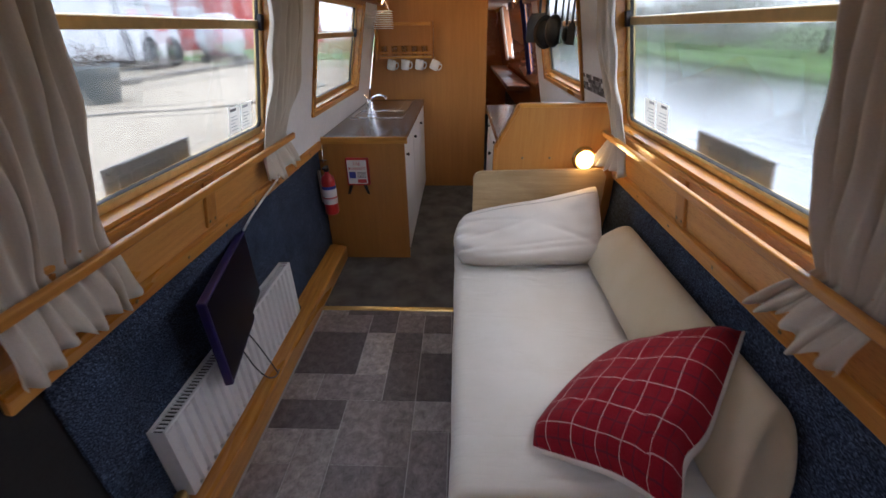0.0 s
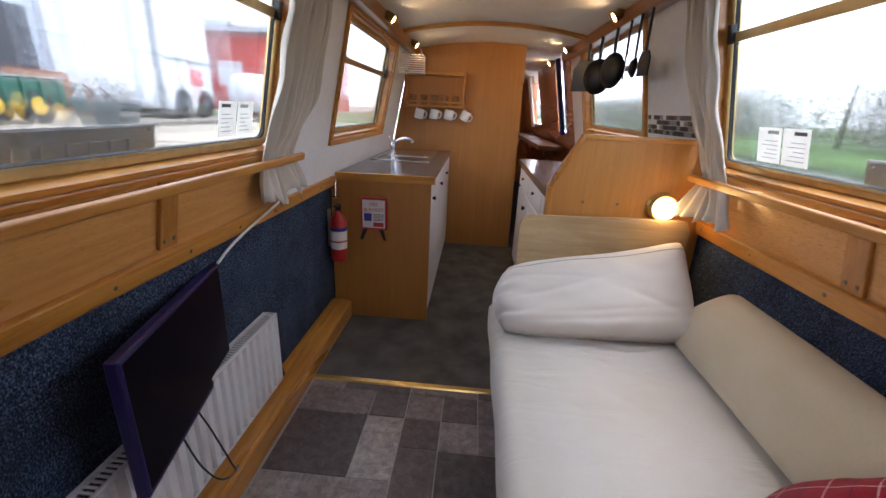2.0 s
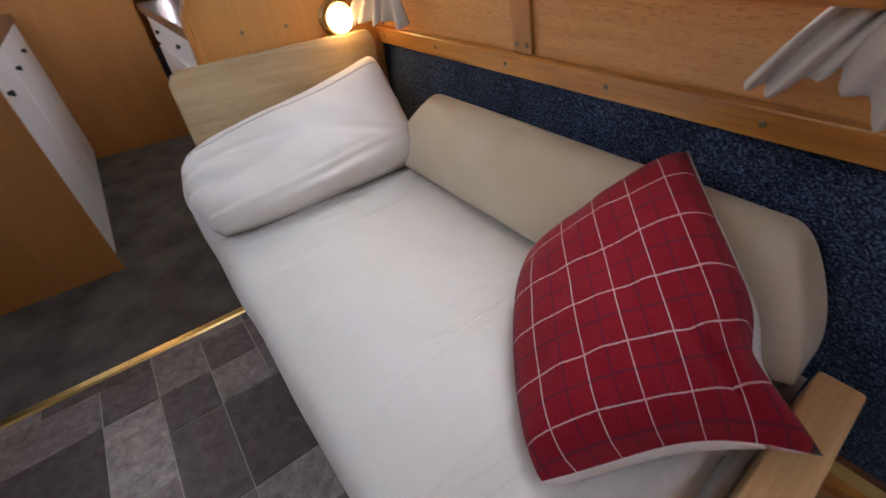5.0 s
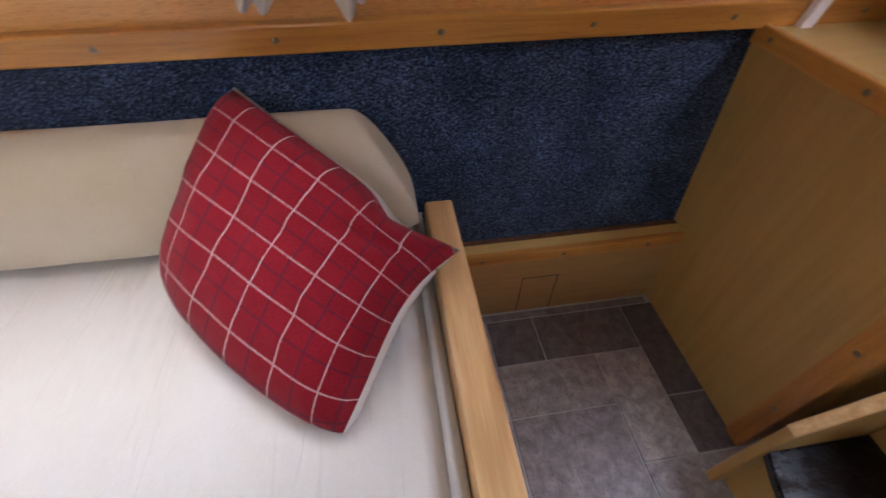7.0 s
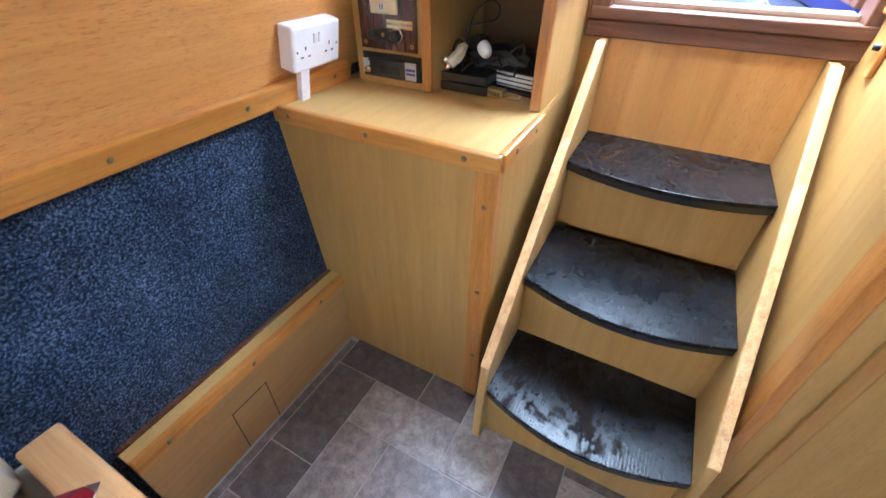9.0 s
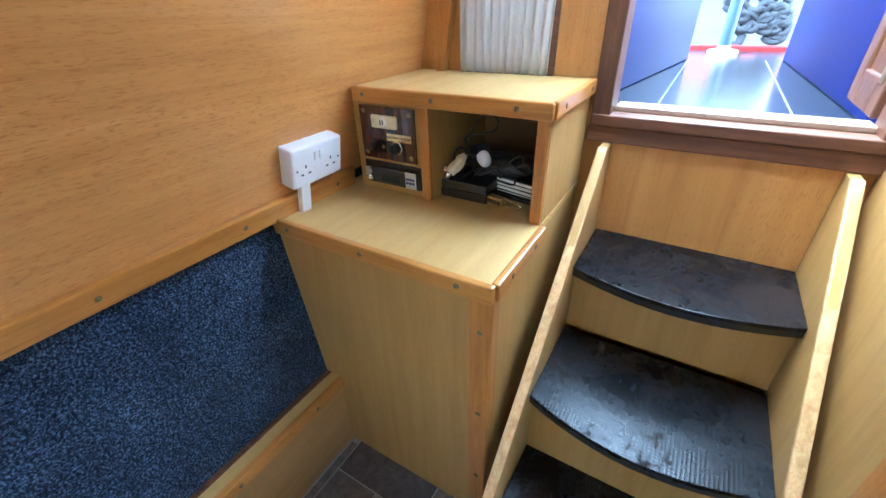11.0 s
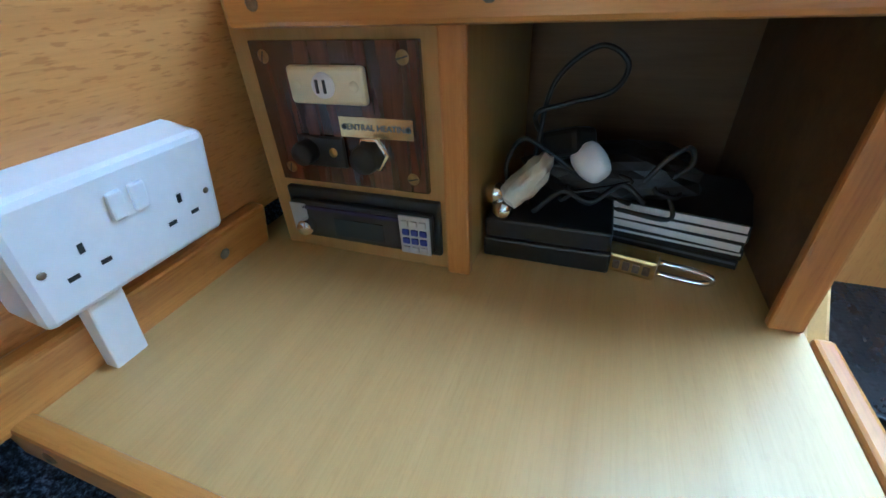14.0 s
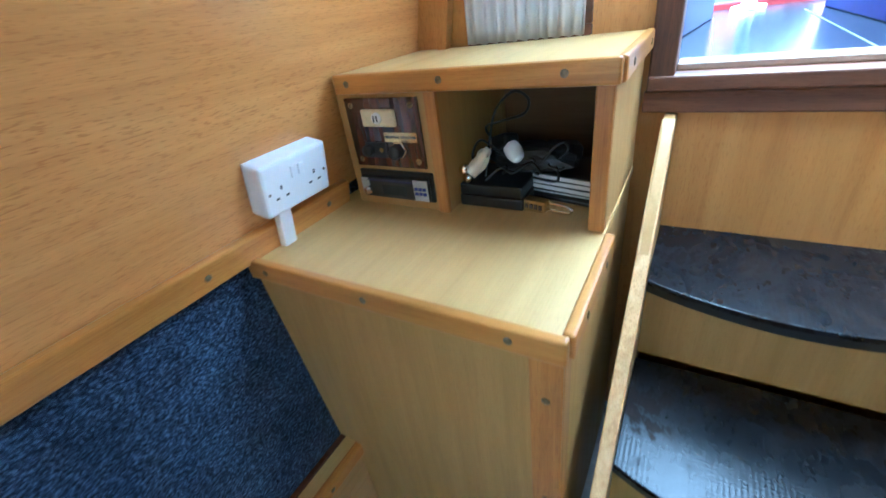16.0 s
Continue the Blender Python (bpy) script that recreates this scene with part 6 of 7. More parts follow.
TV = thing("television", (-0.845, 1.76, 0.40), "thin dark television swung out on a wall bracket", "television")
a0, a1 = Vector((-0.775, 1.485, 0)), Vector((-0.905, 2.025, 0))
td = (a1 - a0).normalized()
tn = Vector((td.y, -td.x, 0))
if tn.x < 0:
    tn = -tn
tm = Matrix((td, tn, Vector((0, 0, 1)))).transposed().to_4x4()
tm.translation = a0
TL = (a1 - a0).length


def TB(*a, bev=0.002):
    bm = B(*a, bev, tm)
    bmesh.ops.recalc_face_normals(bm, faces=bm.faces)
    return bm


part("casing", TB(0, TL, -0.03, 0.0, 0.415, 0.775, bev=0.006), BEZEL, TV)
part("screen", TB(0.012, TL - 0.012, 0.0002, 0.0012, 0.432, 0.763, bev=0), SCREEN, TV)
part("rear_housing", TB(0.12, TL - 0.12, -0.055, -0.0305, 0.45, 0.68, bev=0.01), BLACK, TV)
part("bracket", TB(TL / 2 - 0.03, TL / 2 + 0.03, -0.10, -0.0555, 0.52, 0.62), BLACK, TV)
part("cable", sweep([(-0.835, 1.745, 0.425), (-0.822, 1.76, 0.36), (-0.808, 1.785, 0.25), (-0.802, 1.81, 0.16), (-0.81, 1.836, 0.124)], 0.003, 6), BLACK, TV)
part("cable", sweep([(-0.825, 1.66, 0.42), (-0.81, 1.685, 0.30), (-0.80, 1.73, 0.20), (-0.80, 1.79, 0.145), (-0.812, 1.85, 0.126)], 0.003, 6), BLACK, TV)
solo("white_cable", sweep([(-0.905, 2.02, 0.775), (-0.885, 2.08, 0.82), (-0.872, 2.18, 0.855), (-0.868, 2.3, 0.88), (-0.862, 2.40, 0.905), (-0.855, 2.47, 0.935)], 0.005, 7), PLASTIC, "white aerial cable running up to the curtain", "cable")

PALEPRINT = plain("pale grey print", (0.38, 0.38, 0.40), 0.6, 0, 80, 0.1, 0)
# stickers and plates at the windows
for s, u0, u1 in (("left", 2.10, 2.30), ("right", 2.10, 2.32)):
    um = (u0 + u1) / 2
    for k, (a, b) in enumerate(((u0, um - 0.004), (um + 0.004, u1))):
        st = solo("window_sticker", WB(s, a, b, 1.155, 1.262, 0.0525, 0.0535, 0), PAPER, "white printed notice stuck on the window", "sticker")
        for j in range(5):
            part("print_line", WB(s, a + 0.014, b - 0.022 - 0.012 * (j % 3), 1.170 + 0.013 * j, 1.1722 + 0.013 * j, 0.0515, 0.0524, 0), PALEPRINT, st)
        part("heading", WB(s, a + 0.012, a + 0.06, 1.244, 1.254, 0.0515, 0.0524, 0), PALEPRINT if k else INK, st)
PLATE = plain("weathered sign metal", (0.62, 0.60, 0.57), 0.5, 0.0, 60, 0.15, 0.1)
for s, u0, u1 in (("left", 1.50, 1.91), ("right", 1.57, 1.98)):
    pt = thing("metal_plate", SIDE[s] @ Vector(((u0 + u1) / 2, up(1.10), 0.11)), "pressed grey metal plate outside the window", "plate")
    part("plate", WB(s, u0, u1, 1.06, 1.188, 0.105, 0.110, 0.002), PLATE, pt)
    bm = bmesh.new()
    for a in ((u0 + 0.006, u1 - 0.006, 1.180, 1.184), (u0 + 0.006, u1 - 0.006, 1.066, 1.070), (u0 + 0.006, u0 + 0.010, 1.071, 1.179), (u1 - 0.010, u1 - 0.006, 1.071, 1.179)):
        WB(s, *a, 0.1025, 0.1052, 0.001, bm)
    part("raised_border", bm, PLATE, pt)
    for k in range(6):
        part("embossed_bar", WB(s, u0 + 0.05 + 0.053 * k, u0 + 0.085 + 0.053 * k, 1.10, 1.155, 0.1005, 0.1052, 0.0022), PLATE, pt)
    for u in (u0 + 0.02, u1 - 0.02):
        part("rivet", lathe([(0, 0.003), (0.003, 0.0025), (0.0045, 0)], 10, SIDE[s] @ Matrix.Translation((u, up(1.172), 0.1048)) @ pose(0, 0, 0, 180)), CHROME, pt)
    part("bracket", WB(s, u0 + 0.1, u1 - 0.1, 1.04, 1.075, 0.069, 0.1049, 0.002), GALV, pt)

# ---- outside ----
def outdoor(name, dark, light, scale, rough=0.9):
    m, nt, b = mat_base(name)
    v = coords(nt, world_space=True)
    n = noise_tex(nt, v, scale, 6, 0.7)
    n2 = noise_tex(nt, v, scale * 0.05, 3)
    c = mix_mul(nt, ramp(nt, n, [(0.3, dark), (0.7, light)]), ramp(nt, n2, [(0.3, (0.75, 0.74, 0.72)), (0.7, (1.1, 1.1, 1.1))]))
    nt.links.new(c, b.inputs["Base Color"])
    b.inputs["Roughness"].default_value = rough
    bump(nt, b, n, 0.5, 0.02)
    return m


GRAVEL = outdoor("wet pale gravel", (0.20, 0.165, 0.12), (0.38, 0.33, 0.25), 9)
GRASS = outdoor("wet grass", (0.045, 0.095, 0.020), (0.105, 0.19, 0.045), 5)
bm = bmesh.new()
xs = [(-400, 0.8), (-1.25, 0.8), (-1.24, -0.8), (8.9, -0.8), (9.0, 0.28), (9.5, 0.5), (13.0, 0.64), (400, 1.6)]
ys = [-400, 400]
vv = [[bm.verts.new((x, y, z)) for x, z in xs] for y in ys]
for i in range(len(xs) - 1):
    f = bm.faces.new((vv[0][i], vv[0][i + 1], vv[1][i + 1], vv[1][i]))
    f.material_index = 0 if i < 3 else 1
gr = solo("ground", bm, GRAVEL, "gravel yard and grassy far bank of the canal", "ground", kind="structure")
gr.data.materials.append(GRASS)
WATER = plain("canal water", (0.16, 0.17, 0.17), 0.10, 0, 4, 0.1, 0)
_nt = WATER.node_tree
bump(_nt, _nt.nodes["Principled BSDF"], noise_tex(_nt, coords(_nt, (1, 0.5, 1)), 5, 4), 0.25, 0.05)
solo("water", B(0.975, 9.1, -60, 300, 0.18, 0.2, 0), WATER, "still grey canal water", "water", kind="structure")
solo("verge", B(-9.0, -3.2, 12.9, 60, 0.78, 0.83, 0.02), GRASS, "grass verge beyond the gravel", "grass", kind="structure")

rnd = random.Random(3)


def clump_mesh(n, rx, ry, rz, size, seed):
    """Many small twig and leaf blades scattered through an uneven volume."""
    r = random.Random(seed)
    vs, fs = [], []
    for i in range(n):
        while True:
            p = Vector((r.uniform(-1, 1), r.uniform(-1, 1), r.random() ** 1.35))
            if (p.x ** 2 + p.y ** 2 + (p.z - 0.40) ** 2 * 2.4) < 0.95 + 0.16 * noise.noise(p * 3 + Vector((seed, 0, 0))):
                break
        c = Vector((p.x * rx, p.y * ry, p.z * rz))
        d = Vector((r.uniform(-1, 1), r.uniform(-1, 1), r.uniform(-0.6, 1))).normalized() * size * r.uniform(0.5, 1.4)
        e = d.cross(Vector((r.uniform(-1, 1), r.uniform(-1, 1), r.uniform(-1, 1)))).normalized() * size * 0.3
        k = len(vs)
        vs += [c - d, c + e, c + d, c - e]
        fs.append((k, k + 1, k + 2, k + 3))
    me = bpy.data.meshes.new("foliage")
    me.from_pydata([tuple(v) for v in vs], [], fs)
    return me


# twig and leaf greys are lightened to paint in the misty distance
TWIG = plain("misty winter twigs", (0.36, 0.355, 0.315), 0.9, 0, 30, 0.4, 0)
LEAF = plain("misty dull leaves", (0.27, 0.285, 0.215), 0.8, 0, 30, 0.4, 0)
BARK = plain("grey bark", (0.12, 0.10, 0.08), 0.9, 0, 20, 0.3, 0.4)
hm = [clump_mesh(30000, 3.6, 2.4, 2.5, 0.038, s) for s in (1, 2, 3)]
for i, me in enumerate(hm):
    me.materials.append(LEAF if i == 1 else TWIG)
k = 0
for x0, yr, zb in ((12.6, range(-30, 110, 3), 0.62), (-26, range(2, 60, 6), 0.8)):
    for y in yr:
        t = thing("tree", (x0 + rnd.uniform(-0.8, 2.2), y + rnd.uniform(-1.5, 1.5), zb), "bare winter tree in the hedge across the water" if x0 > 0 else "tree beyond the yard", "tree", "hedge trees")
        sc = rnd.uniform(0.72, 1.1)
        loc = Vector(t.location)
        part("trunk", lathe([(0.13, -0.2), (0.10, 0.6), (0.07, 1.4 * sc), (0.02, 2.2 * sc), (0, 2.25 * sc)], 8, Matrix.Translation(loc)), BARK, t)
        c = new("crown", hm[k % 3])
        c.parent = t
        c.matrix_local = Matrix.Translation((0, 0, 0.15)) @ pose(0, 0, 0, 0, 0, rnd.uniform(0, 360)) @ Matrix.Scale(sc, 4)
        k += 1

# dark blades at the far water edge, standing in for the dark reflection there
me = bpy.data.meshes.new("reeds")
r_ = random.Random(21)
vs, fs = [], []
for i in range(9000):
    x, y = 8.95 + r_.gauss(0, 0.13), r_.uniform(-12, 60)
    h, d = r_.uniform(0.10, 0.34), r_.uniform(-0.08, 0.08)
    k = len(vs)
    vs += [(x, y - 0.012, 0.19), (x, y + 0.012, 0.19), (x + d * 0.5, y + d, 0.19 + h)]
    fs.append((k, k + 1, k + 2))
me.from_pydata(vs, [], fs)
me.materials.append(plain("dark edge blades", (0.075, 0.085, 0.04), 0.8, 0, 30, 0.4, 0))
tagged(new("reeds", me), "dark blades along the far water edge, standing in for its reflection", "reeds", kind="stuff")

# things in the yard
GREYPOT = plain("grey pot", (0.12, 0.14, 0.145), 0.6)
PLANT = thing("planter", (-4.3, 5.45, 0.8), "grey round planter with dry plants in the yard", "planter")
part("pot", lathe([(0.21, 0), (0.23, 0.02), (0.31, 0.36), (0.325, 0.38), (0.325, 0.42), (0.29, 0.42), (0.28, 0.36), (0, 0.36)], 24, Matrix.Translation((-4.3, 5.45, 0.8))), GREYPOT, PLANT)
me = clump_mesh(320, 0.30, 0.30, 0.26, 0.035, 8)
me.materials.append(plain("dead stems", (0.10, 0.075, 0.05), 0.9))
c = new("dry_plants", me)
c.parent = PLANT
c.location = (0, 0, 0.37)
WHITEPANEL = plain("dull white panel", (0.60, 0.61, 0.63), 0.45)
TYRE = plain("tyre rubber", (0.02, 0.02, 0.021), 0.8)
VAN = thing("white_trailer", (-7.9, 11.0, 0.8), "white box trailer with a rear ladder parked in the yard", "trailer")
part("body", B(-9.2, -6.9, 9.9, 11.6, 1.0, 3.9, 0.10), WHITEPANEL, VAN)
part("notice", B(-6.895, -6.885, 10.75, 11.15, 1.55, 1.9, 0), INKRED, VAN, "small red notice")
part("belt_trim", B(-6.895, -6.88, 9.95, 11.55, 2.05, 2.09, 0.004), GREYPOT, VAN)
part("chassis", B(-9.0, -6.95, 9.95, 11.55, 0.86, 1.0, 0.02), BLACK, VAN)
for x in (-7.05, -6.97):
    part("ladder_rail", B(x, x + 0.03, 9.82, 9.85, 1.0, 3.6, 0.004), BLACK, VAN)
for k in range(10):
    part("rung", B(-7.02, -6.97, 9.82, 9.85, 1.15 + 0.25 * k, 1.18 + 0.25 * k, 0.003), BLACK, VAN)
wf = [(0, -0.10), (0.26, -0.10), (0.33, -0.07), (0.35, 0), (0.33, 0.07), (0.26, 0.10), (0, 0.10)]
for y in (10.4, 11.2):
    w = part("wheel", lathe(wf, 20, Matrix.Translation((-6.98, y, 1.15)) @ pose(0, 0, 0, 0, 90)), TYRE, VAN)
    part("hub", lathe([(0, 0.11), (0.09, 0.108), (0.11, 0.10)], 16, Matrix.Translation((-6.98, y, 1.15)) @ pose(0, 0, 0, 0, 90)), GREYPOT, w)
TK = thing("water_tank", (-6.5, 12.3, 0.8), "pale grey round plastic tank lying on its cradle", "tank")
part("tank", lathe([(0, -0.45), (0.40, -0.44), (0.52, -0.36), (0.55, 0), (0.52, 0.36), (0.40, 0.44), (0, 0.45)], 28, Matrix.Translation((-6.3, 12.35, 1.42)) @ pose(0, 0, 0, 0, 90)), plain("pale tank plastic", (0.50, 0.53, 0.56), 0.4), TK)
part("cradle", B(-6.75, -5.85, 11.95, 12.75, 0.8, 0.98, 0.02), BLACK, TK)
solo("plank", B(-5.5, -5.25, 7.2, 12.5, 0.8, 0.875, 0.01), plain("wet dark timber", (0.07, 0.065, 0.06), 0.5), "long wet timber plank lying on the gravel", "plank")
solo("hose", sweep([(-4.6, 3.2, 0.81), (-4.5, 4.05, 0.81), (-3.95, 4.35, 0.81), (-3.4, 4.7, 0.81), (-2.75, 4.95, 0.81), (-2.2, 5.6, 0.81), (-2.0, 7.0, 0.81)], 0.014, 6), plain("dark hose", (0.06, 0.06, 0.06), 0.5), "thin dark hose trailing over the gravel", "hose")
SHED = thing("workshop", (-13, 12, 0.8), "pale grey workshop with teal doors across the yard", "building")
part("wall", B(-18, -12.5, 5.0, 20.0, 0.8, 4.6, 0.02), plain("grey cladding", (0.45, 0.48, 0.53), 0.6), SHED)
part("roof", prism([(4.7, 4.6), (20.3, 4.6), (12.5, 6.4)], "x", -18.3, -12.2), plain("slate roof", (0.10, 0.10, 0.11), 0.6), SHED)
part("teal_door", B(-12.49, -12.42, 14.6, 16.6, 1.75, 3.9, 0.01), plain("dark teal door", (0.05, 0.12, 0.12), 0.4), SHED)
part("dark_opening", B(-12.49, -12.45, 10.3, 12.4, 0.8, 3.4, 0.0), plain("dark doorway", (0.05, 0.055, 0.065), 0.7), SHED)
for y in (9.2, 12.7, 16.9):
    part("white_post", B(-12.49, -12.3, y, y + 0.35, 0.8, 4.6, 0.01), WHITEPANEL, SHED)
part("brick_plinth", B(-12.49, -12.36, 14.2, 17.8, 0.8, 1.7, 0.01), plain("pink brick", (0.48, 0.28, 0.22), 0.8), SHED)
solo("yard_wall", B(-11.2, -10.9, 10.3, 14.2, 0.8, 1.75, 0.02), plain("orange brick", (0.36, 0.17, 0.10), 0.85), "low orange brick wall behind the trailers", "wall", kind="structure")
FGREEN, FYEL = plain("farm green", (0.018, 0.10, 0.065), 0.35), plain("yellow wheel", (0.75, 0.47, 0.03), 0.4)
for i, y in enumerate((5.05, 6.55)):
    TR = thing("farm_trailer", (-7.0, y, 0.8), "dark green farm trailer with yellow wheels", "trailer", "farm trailers")
    part("body", B(-7.7, -6.55, y - 0.65, y + 0.65, 1.06, 1.44, 0.03), FGREEN, TR)
    part("top_rail", B(-7.72, -6.53, y - 0.67, y + 0.67, 1.441, 1.475, 0.008), plain("worn pale rim", (0.32, 0.36, 0.34), 0.5), TR)
    for dy in (-0.52, -0.26, 0.0, 0.26, 0.52):
        part("stake", B(-6.549, -6.52, y + dy - 0.02, y + dy + 0.02, 1.07, 1.44, 0.004), FGREEN, TR)
    for dy in (-0.42, 0.18):
        w = part("wheel", lathe([(r * 0.82, h * 0.8) for r, h in wf], 20, Matrix.Translation((-6.62, y + dy, 1.06)) @ pose(0, 0, 0, 0, 90)), TYRE, TR)
        part("hub", lathe([(0, 0.095), (0.08, 0.092), (0.125, 0.083)], 16, Matrix.Translation((-6.62, y + dy, 1.06)) @ pose(0, 0, 0, 0, 90)), FYEL, w, "yellow wheel centre")
    part("drawbar", B(-6.9, -6.8, y + 0.64, y + 0.95, 1.03, 1.09, 0.01), BLACK, TR)
RS = thing("red_shed", (-13, 24, 0.8), "low red building beyond the grass", "building")
part("wall", B(-18, -9.5, 21, 32, 0.8, 4.2, 0.02), plain("red boards", (0.50, 0.09, 0.08), 0.6), RS)
part("roof", prism([(20.6, 4.2), (32.4, 4.2), (26, 5.6)], "x", -18.3, -9.2), plain("dark roof felt", (0.12, 0.12, 0.13), 0.7), RS)
for y in (22.0, 24.5, 27.0):
    part("window", B(-9.5, -9.46, y, y + 1.2, 1.9, 3.0, 0.01), WHITEPANEL, RS, "pale window")
part("window", B(-12.5, -11.3, 20.96, 21.0, 1.9, 3.0, 0.01), WHITEPANEL, RS, "pale window")

# foredeck seen through the doorway
DECK = plain("wet dark deck", (0.018, 0.022, 0.032), 0.2, 0, 30, 0.3, 0.1, 0.0, 0.13)
dk = solo("foredeck", B(-0.95, 0.95, -2.9, -0.46, 0.90, 0.965, 0.004), DECK, "wet dark steel foredeck", "deck")
for x in (0.12, -0.28):
    part("seam", B(x, x + 0.006, -2.4, -0.5, 0.9655, 0.967, 0), GREYPOT, dk)
for a, b, lab in (((0.36, -0.75), (0.13, -2.35), "blue painted steel locker side by the doorway"), ((-0.44, -0.85), (-0.36, -2.45), "blue painted steel locker side by the doorway")):
    d = Vector((b[0] - a[0], b[1] - a[1], 0))
    L = d.length
    m = Matrix.Translation((a[0], a[1], 0.966)) @ pose(0, 0, 0, 0, 0, math.degrees(math.atan2(d.y, d.x)))
    s = -1 if a[0] < 0 else 1
    bm = B(0, L, 0 if s > 0 else -0.03, 0.03 if s > 0 else 0, 0, 1.2, 0.006, m)
    solo("locker_side", bm, BLUEPAINT, lab, "locker")
solo("bow_rail", B(-0.9, 0.9, -3.0, -2.95, 0.90, 1.0, 0.01), plain("weathered red paint", (0.15, 0.014, 0.014), 0.6, 0, 30, 0.2, 0.05, 0.0, 0.2), "red painted bow rail", "rail")
bl = thing("bow_post", (-0.05, -2.75, 0.966), "steel mooring post on the foredeck", "post")
part("post", lathe([(0.035, 0), (0.035, 0.5), (0.03, 0.52), (0, 0.52)], 16, Matrix.Translation((-0.05, -2.75, 0.966))), INKBLUE, bl)
part("foot", lathe([(0.09, 0), (0.09, 0.02), (0.04, 0.03), (0.036, 0.05)], 16, Matrix.Translation((-0.05, -2.75, 0.966))), GALV, bl)
ROPE = plain("grey rope", (0.028, 0.03, 0.034), 0.9)
fd = thing("rope_fender", (-0.25, -3.15, 1.0), "grey woven rope fender at the bow", "fender")
for i in range(22):
    a = Vector((-0.25 + rnd.uniform(-0.17, 0.17), -3.15, 1.05 + rnd.uniform(0, 0.25)))
    part("strand", sweep([a, a + Vector((0.07, 0.03, 0.05)), a + Vector((0.1, 0.0, -0.03)), a + Vector((0.02, 0.03, -0.06)), a], 0.022, 6, 4), ROPE, fd)
nb = thing("moored_boat", (0, -7, 0.2), "white and red boat moored ahead", "boat")
part("hull", B(-1.2, 3.2, -14, -5.2, 0.2, 1.9, 0.15), plain("off white hull", (0.10, 0.105, 0.12), 0.4), nb)
part("stripe", B(-1.22, 3.22, -14, -5.15, 1.3, 1.5, 0.02), plain("faded red stripe", (0.5, 0.12, 0.12), 0.5), nb)
part("cabin", B(-0.7, 2.7, -13, -6.2, 1.9, 2.7, 0.1), plain("pale cabin", (0.16, 0.135, 0.14), 0.4), nb)

# unseen boat outside: roof and hull sides, so that no daylight comes in but through openings
bm = bmesh.new()
box(bm, -0.9, 0.85, 0.36, 9.1, 1.90, 1.94, 0.0)
box(bm, -0.9, -0.43, -0.45, 0.36, 1.90, 1.94, 0.0)
# closes part of the assumed hatch gap, as the ceiling does below
box(bm, -0.43, 0.27, -0.04, 0.36, 1.90, 1.94, 0.0)
box(bm, 0.27, 0.85, -0.45, 0.36, 1.90, 1.94, 0.0)
solo("roof", bm, BLUEPAINT, "unseen painted cabin roof with the assumed gap", "roof", kind="structure")
solo("wall_hull_right", B(0.935, 0.97, -0.45, 9.1, -0.1, 0.95, 0), BLACK, "black hull side", "wall", kind="structure")
solo("wall_hull_left", B(-1.02, -0.985, -0.45, 9.1, -0.1, 0.95, 0), BLACK, "black hull side", "wall", kind="structure")
solo("floor_hull", B(-1.0, 0.95, -0.45, 9.1, -0.12, -0.07, 0), BLACK, "hull bottom", "floor", kind="structure")

# ---- vinyl tiles, last ----
_tiles = {}


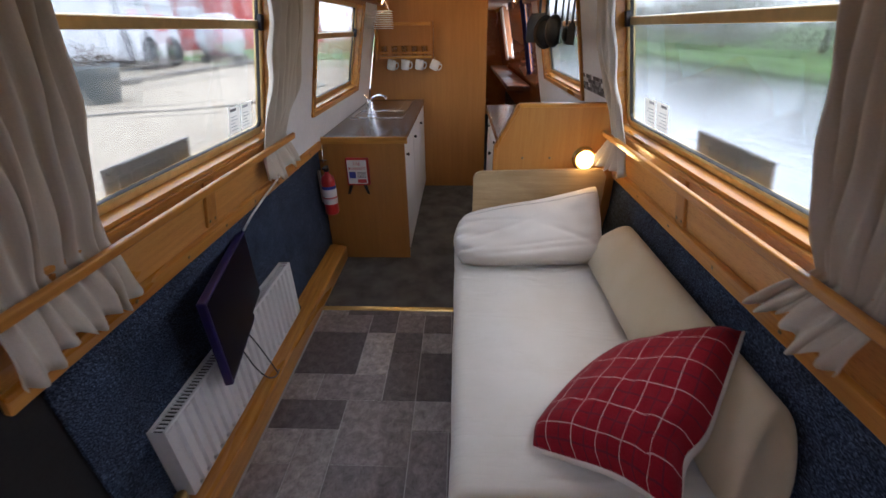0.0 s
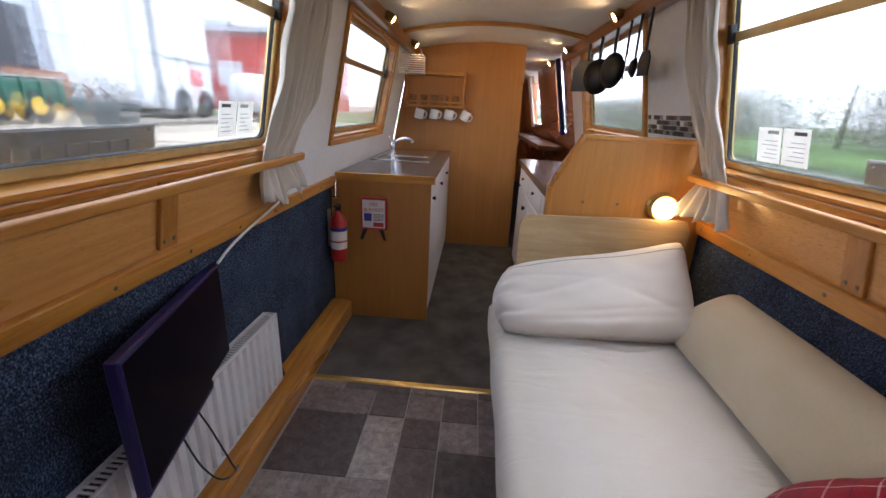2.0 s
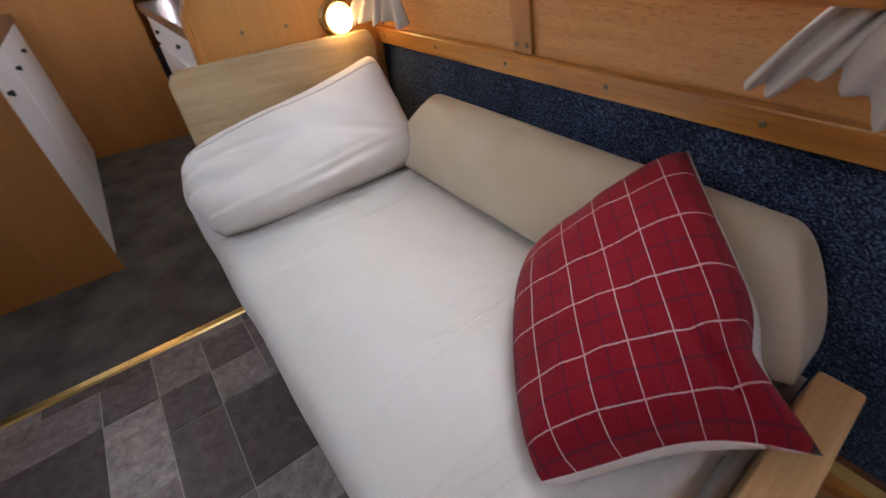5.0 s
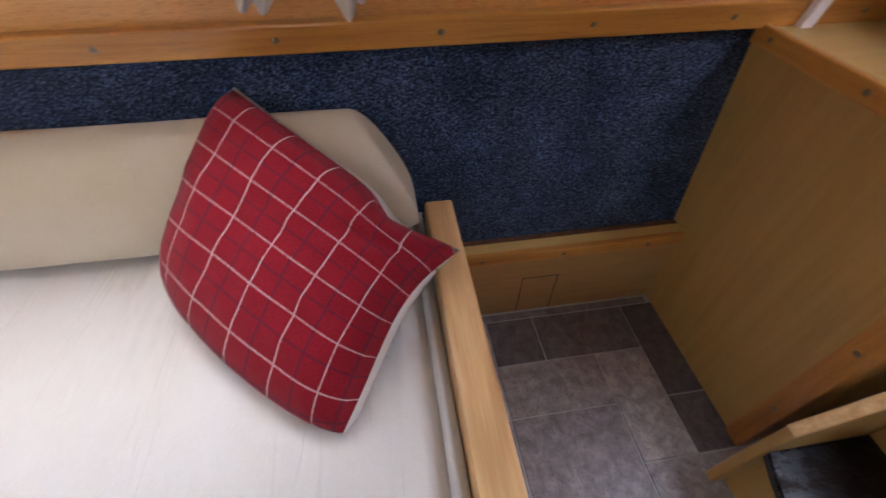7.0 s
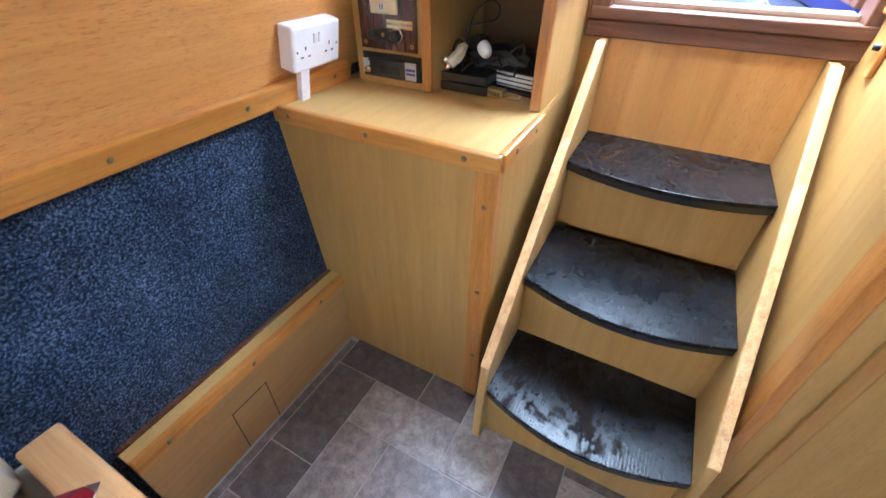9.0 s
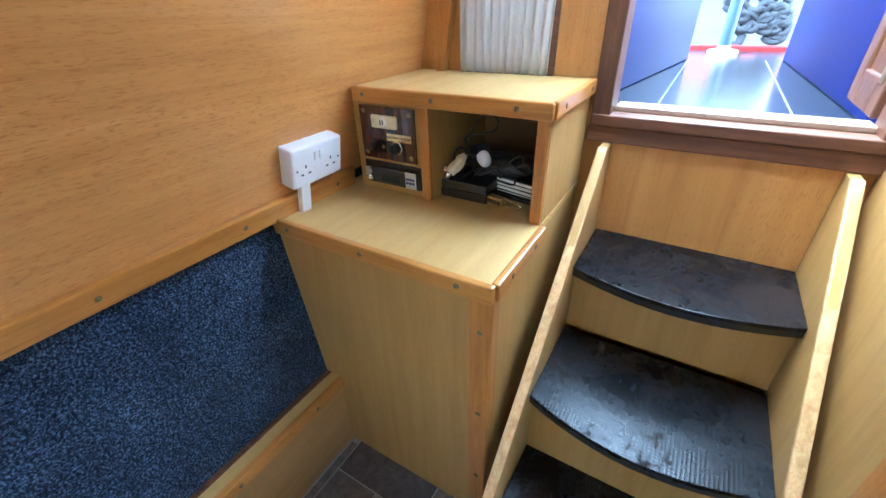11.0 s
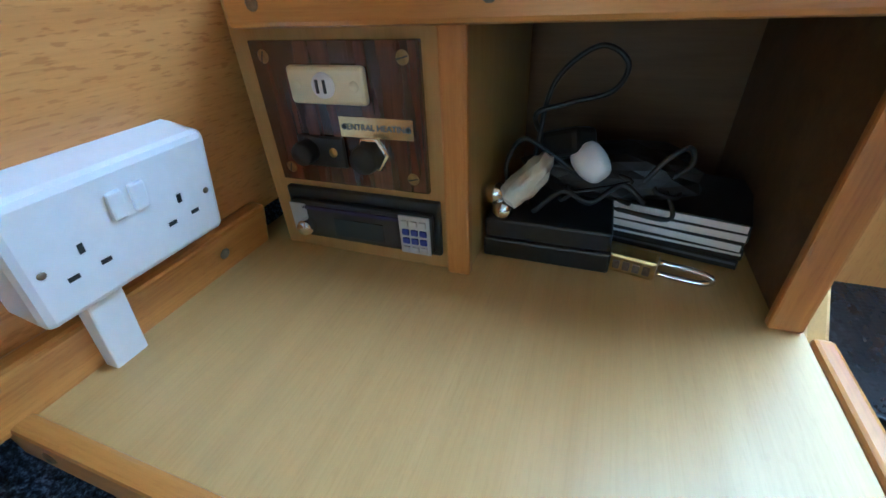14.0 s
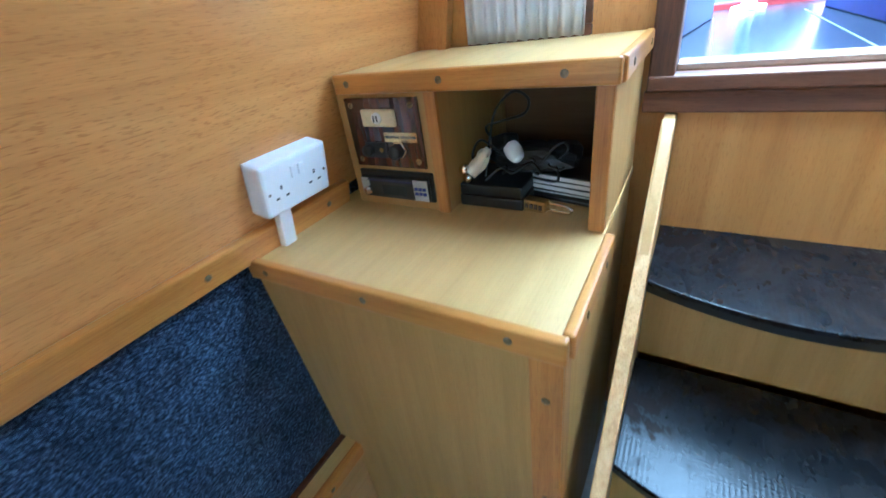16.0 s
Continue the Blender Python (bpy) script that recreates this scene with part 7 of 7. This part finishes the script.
def tile(x0, y0, nx, ny, px, py, tone):
    key = (nx, ny, px, tone)
    if key not in _tiles:
        bm = bmesh.new()
        w, h = nx * px - 0.0035, ny * py - 0.0035
        bot = [bm.verts.new((sx * w / 2, sy * h / 2, -0.003)) for sx, sy in ((-1, -1), (1, -1), (1, 1), (-1, 1))]
        topv = [bm.verts.new((sx * (w / 2 - 0.001), sy * (h / 2 - 0.001), 0)) for sx, sy in ((-1, -1), (1, -1), (1, 1), (-1, 1))]
        bm.faces.new(topv)
        for i in range(4):
            bm.faces.new((bot[i], bot[(i + 1) % 4], topv[(i + 1) % 4], topv[i]))
        me = bpy.data.meshes.new("tile")
        bm.to_mesh(me)
        bm.free()
        me.materials.append(TILES[tone])
        _tiles[key] = me
    t = new("tile", _tiles[key])
    t.parent = floor
    t.location = (x0 + nx * px / 2, y0 + ny * py / 2, 0)


def lay(x0, y0, nx, ny, px, py, fixed, seed):
    r = random.Random(seed)
    used = set()

    def put(i, j, w, h, tone):
        for a in range(w):
            for b in range(h):
                used.add((i + a, j + b))
        tile(x0 + i * px, y0 + j * py, w, h, px, py, tone)
    for f in fixed:
        put(*f)
    for j in range(ny):
        for i in range(nx):
            if (i, j) in used:
                continue
            opts = [(2, 2), (2, 1), (1, 2), (1, 1), (2, 1), (1, 2)]
            r.shuffle(opts)
            for w, h in opts:
                if i + w <= nx and j + h <= ny and all((i + a, j + b) not in used for a in range(w) for b in range(h)):
                    put(i, j, w, h, r.choice("DDMML"))
                    break


lay(-0.805, 1.304, 10, 8, 0.160, 0.162, [(0, 6, 2, 1, "M"), (2, 6, 1, 1, "D"), (3, 6, 1, 1, "M"), (4, 6, 1, 1, "D"), (5, 6, 2, 1, "M"), (0, 4, 2, 2, "D"), (2, 4, 1, 2, "L"),
                                          (3, 5, 1, 1, "D"), (4, 5, 1, 1, "L"), (5, 5, 1, 1, "M"), (3, 3, 1, 2, "D"), (4, 3, 2, 2, "D"), (0, 3, 1, 1, "L"), (1, 3, 2, 1, "M")], 4)
lay(-0.40, 0.204, 7, 7, 0.1595, 0.157, [(6, 3, 1, 1, "D"), (6, 1, 1, 2, "D"), (5, 2, 1, 2, "L"), (4, 1, 2, 1, "L"), (3, 2, 2, 2, "M"), (5, 0, 2, 1, "D"), (4, 0, 1, 1, "D"), (3, 0, 1, 2, "L"), (2, 0, 1, 2, "D"),
                                       (6, 4, 1, 1, "M")], 7)
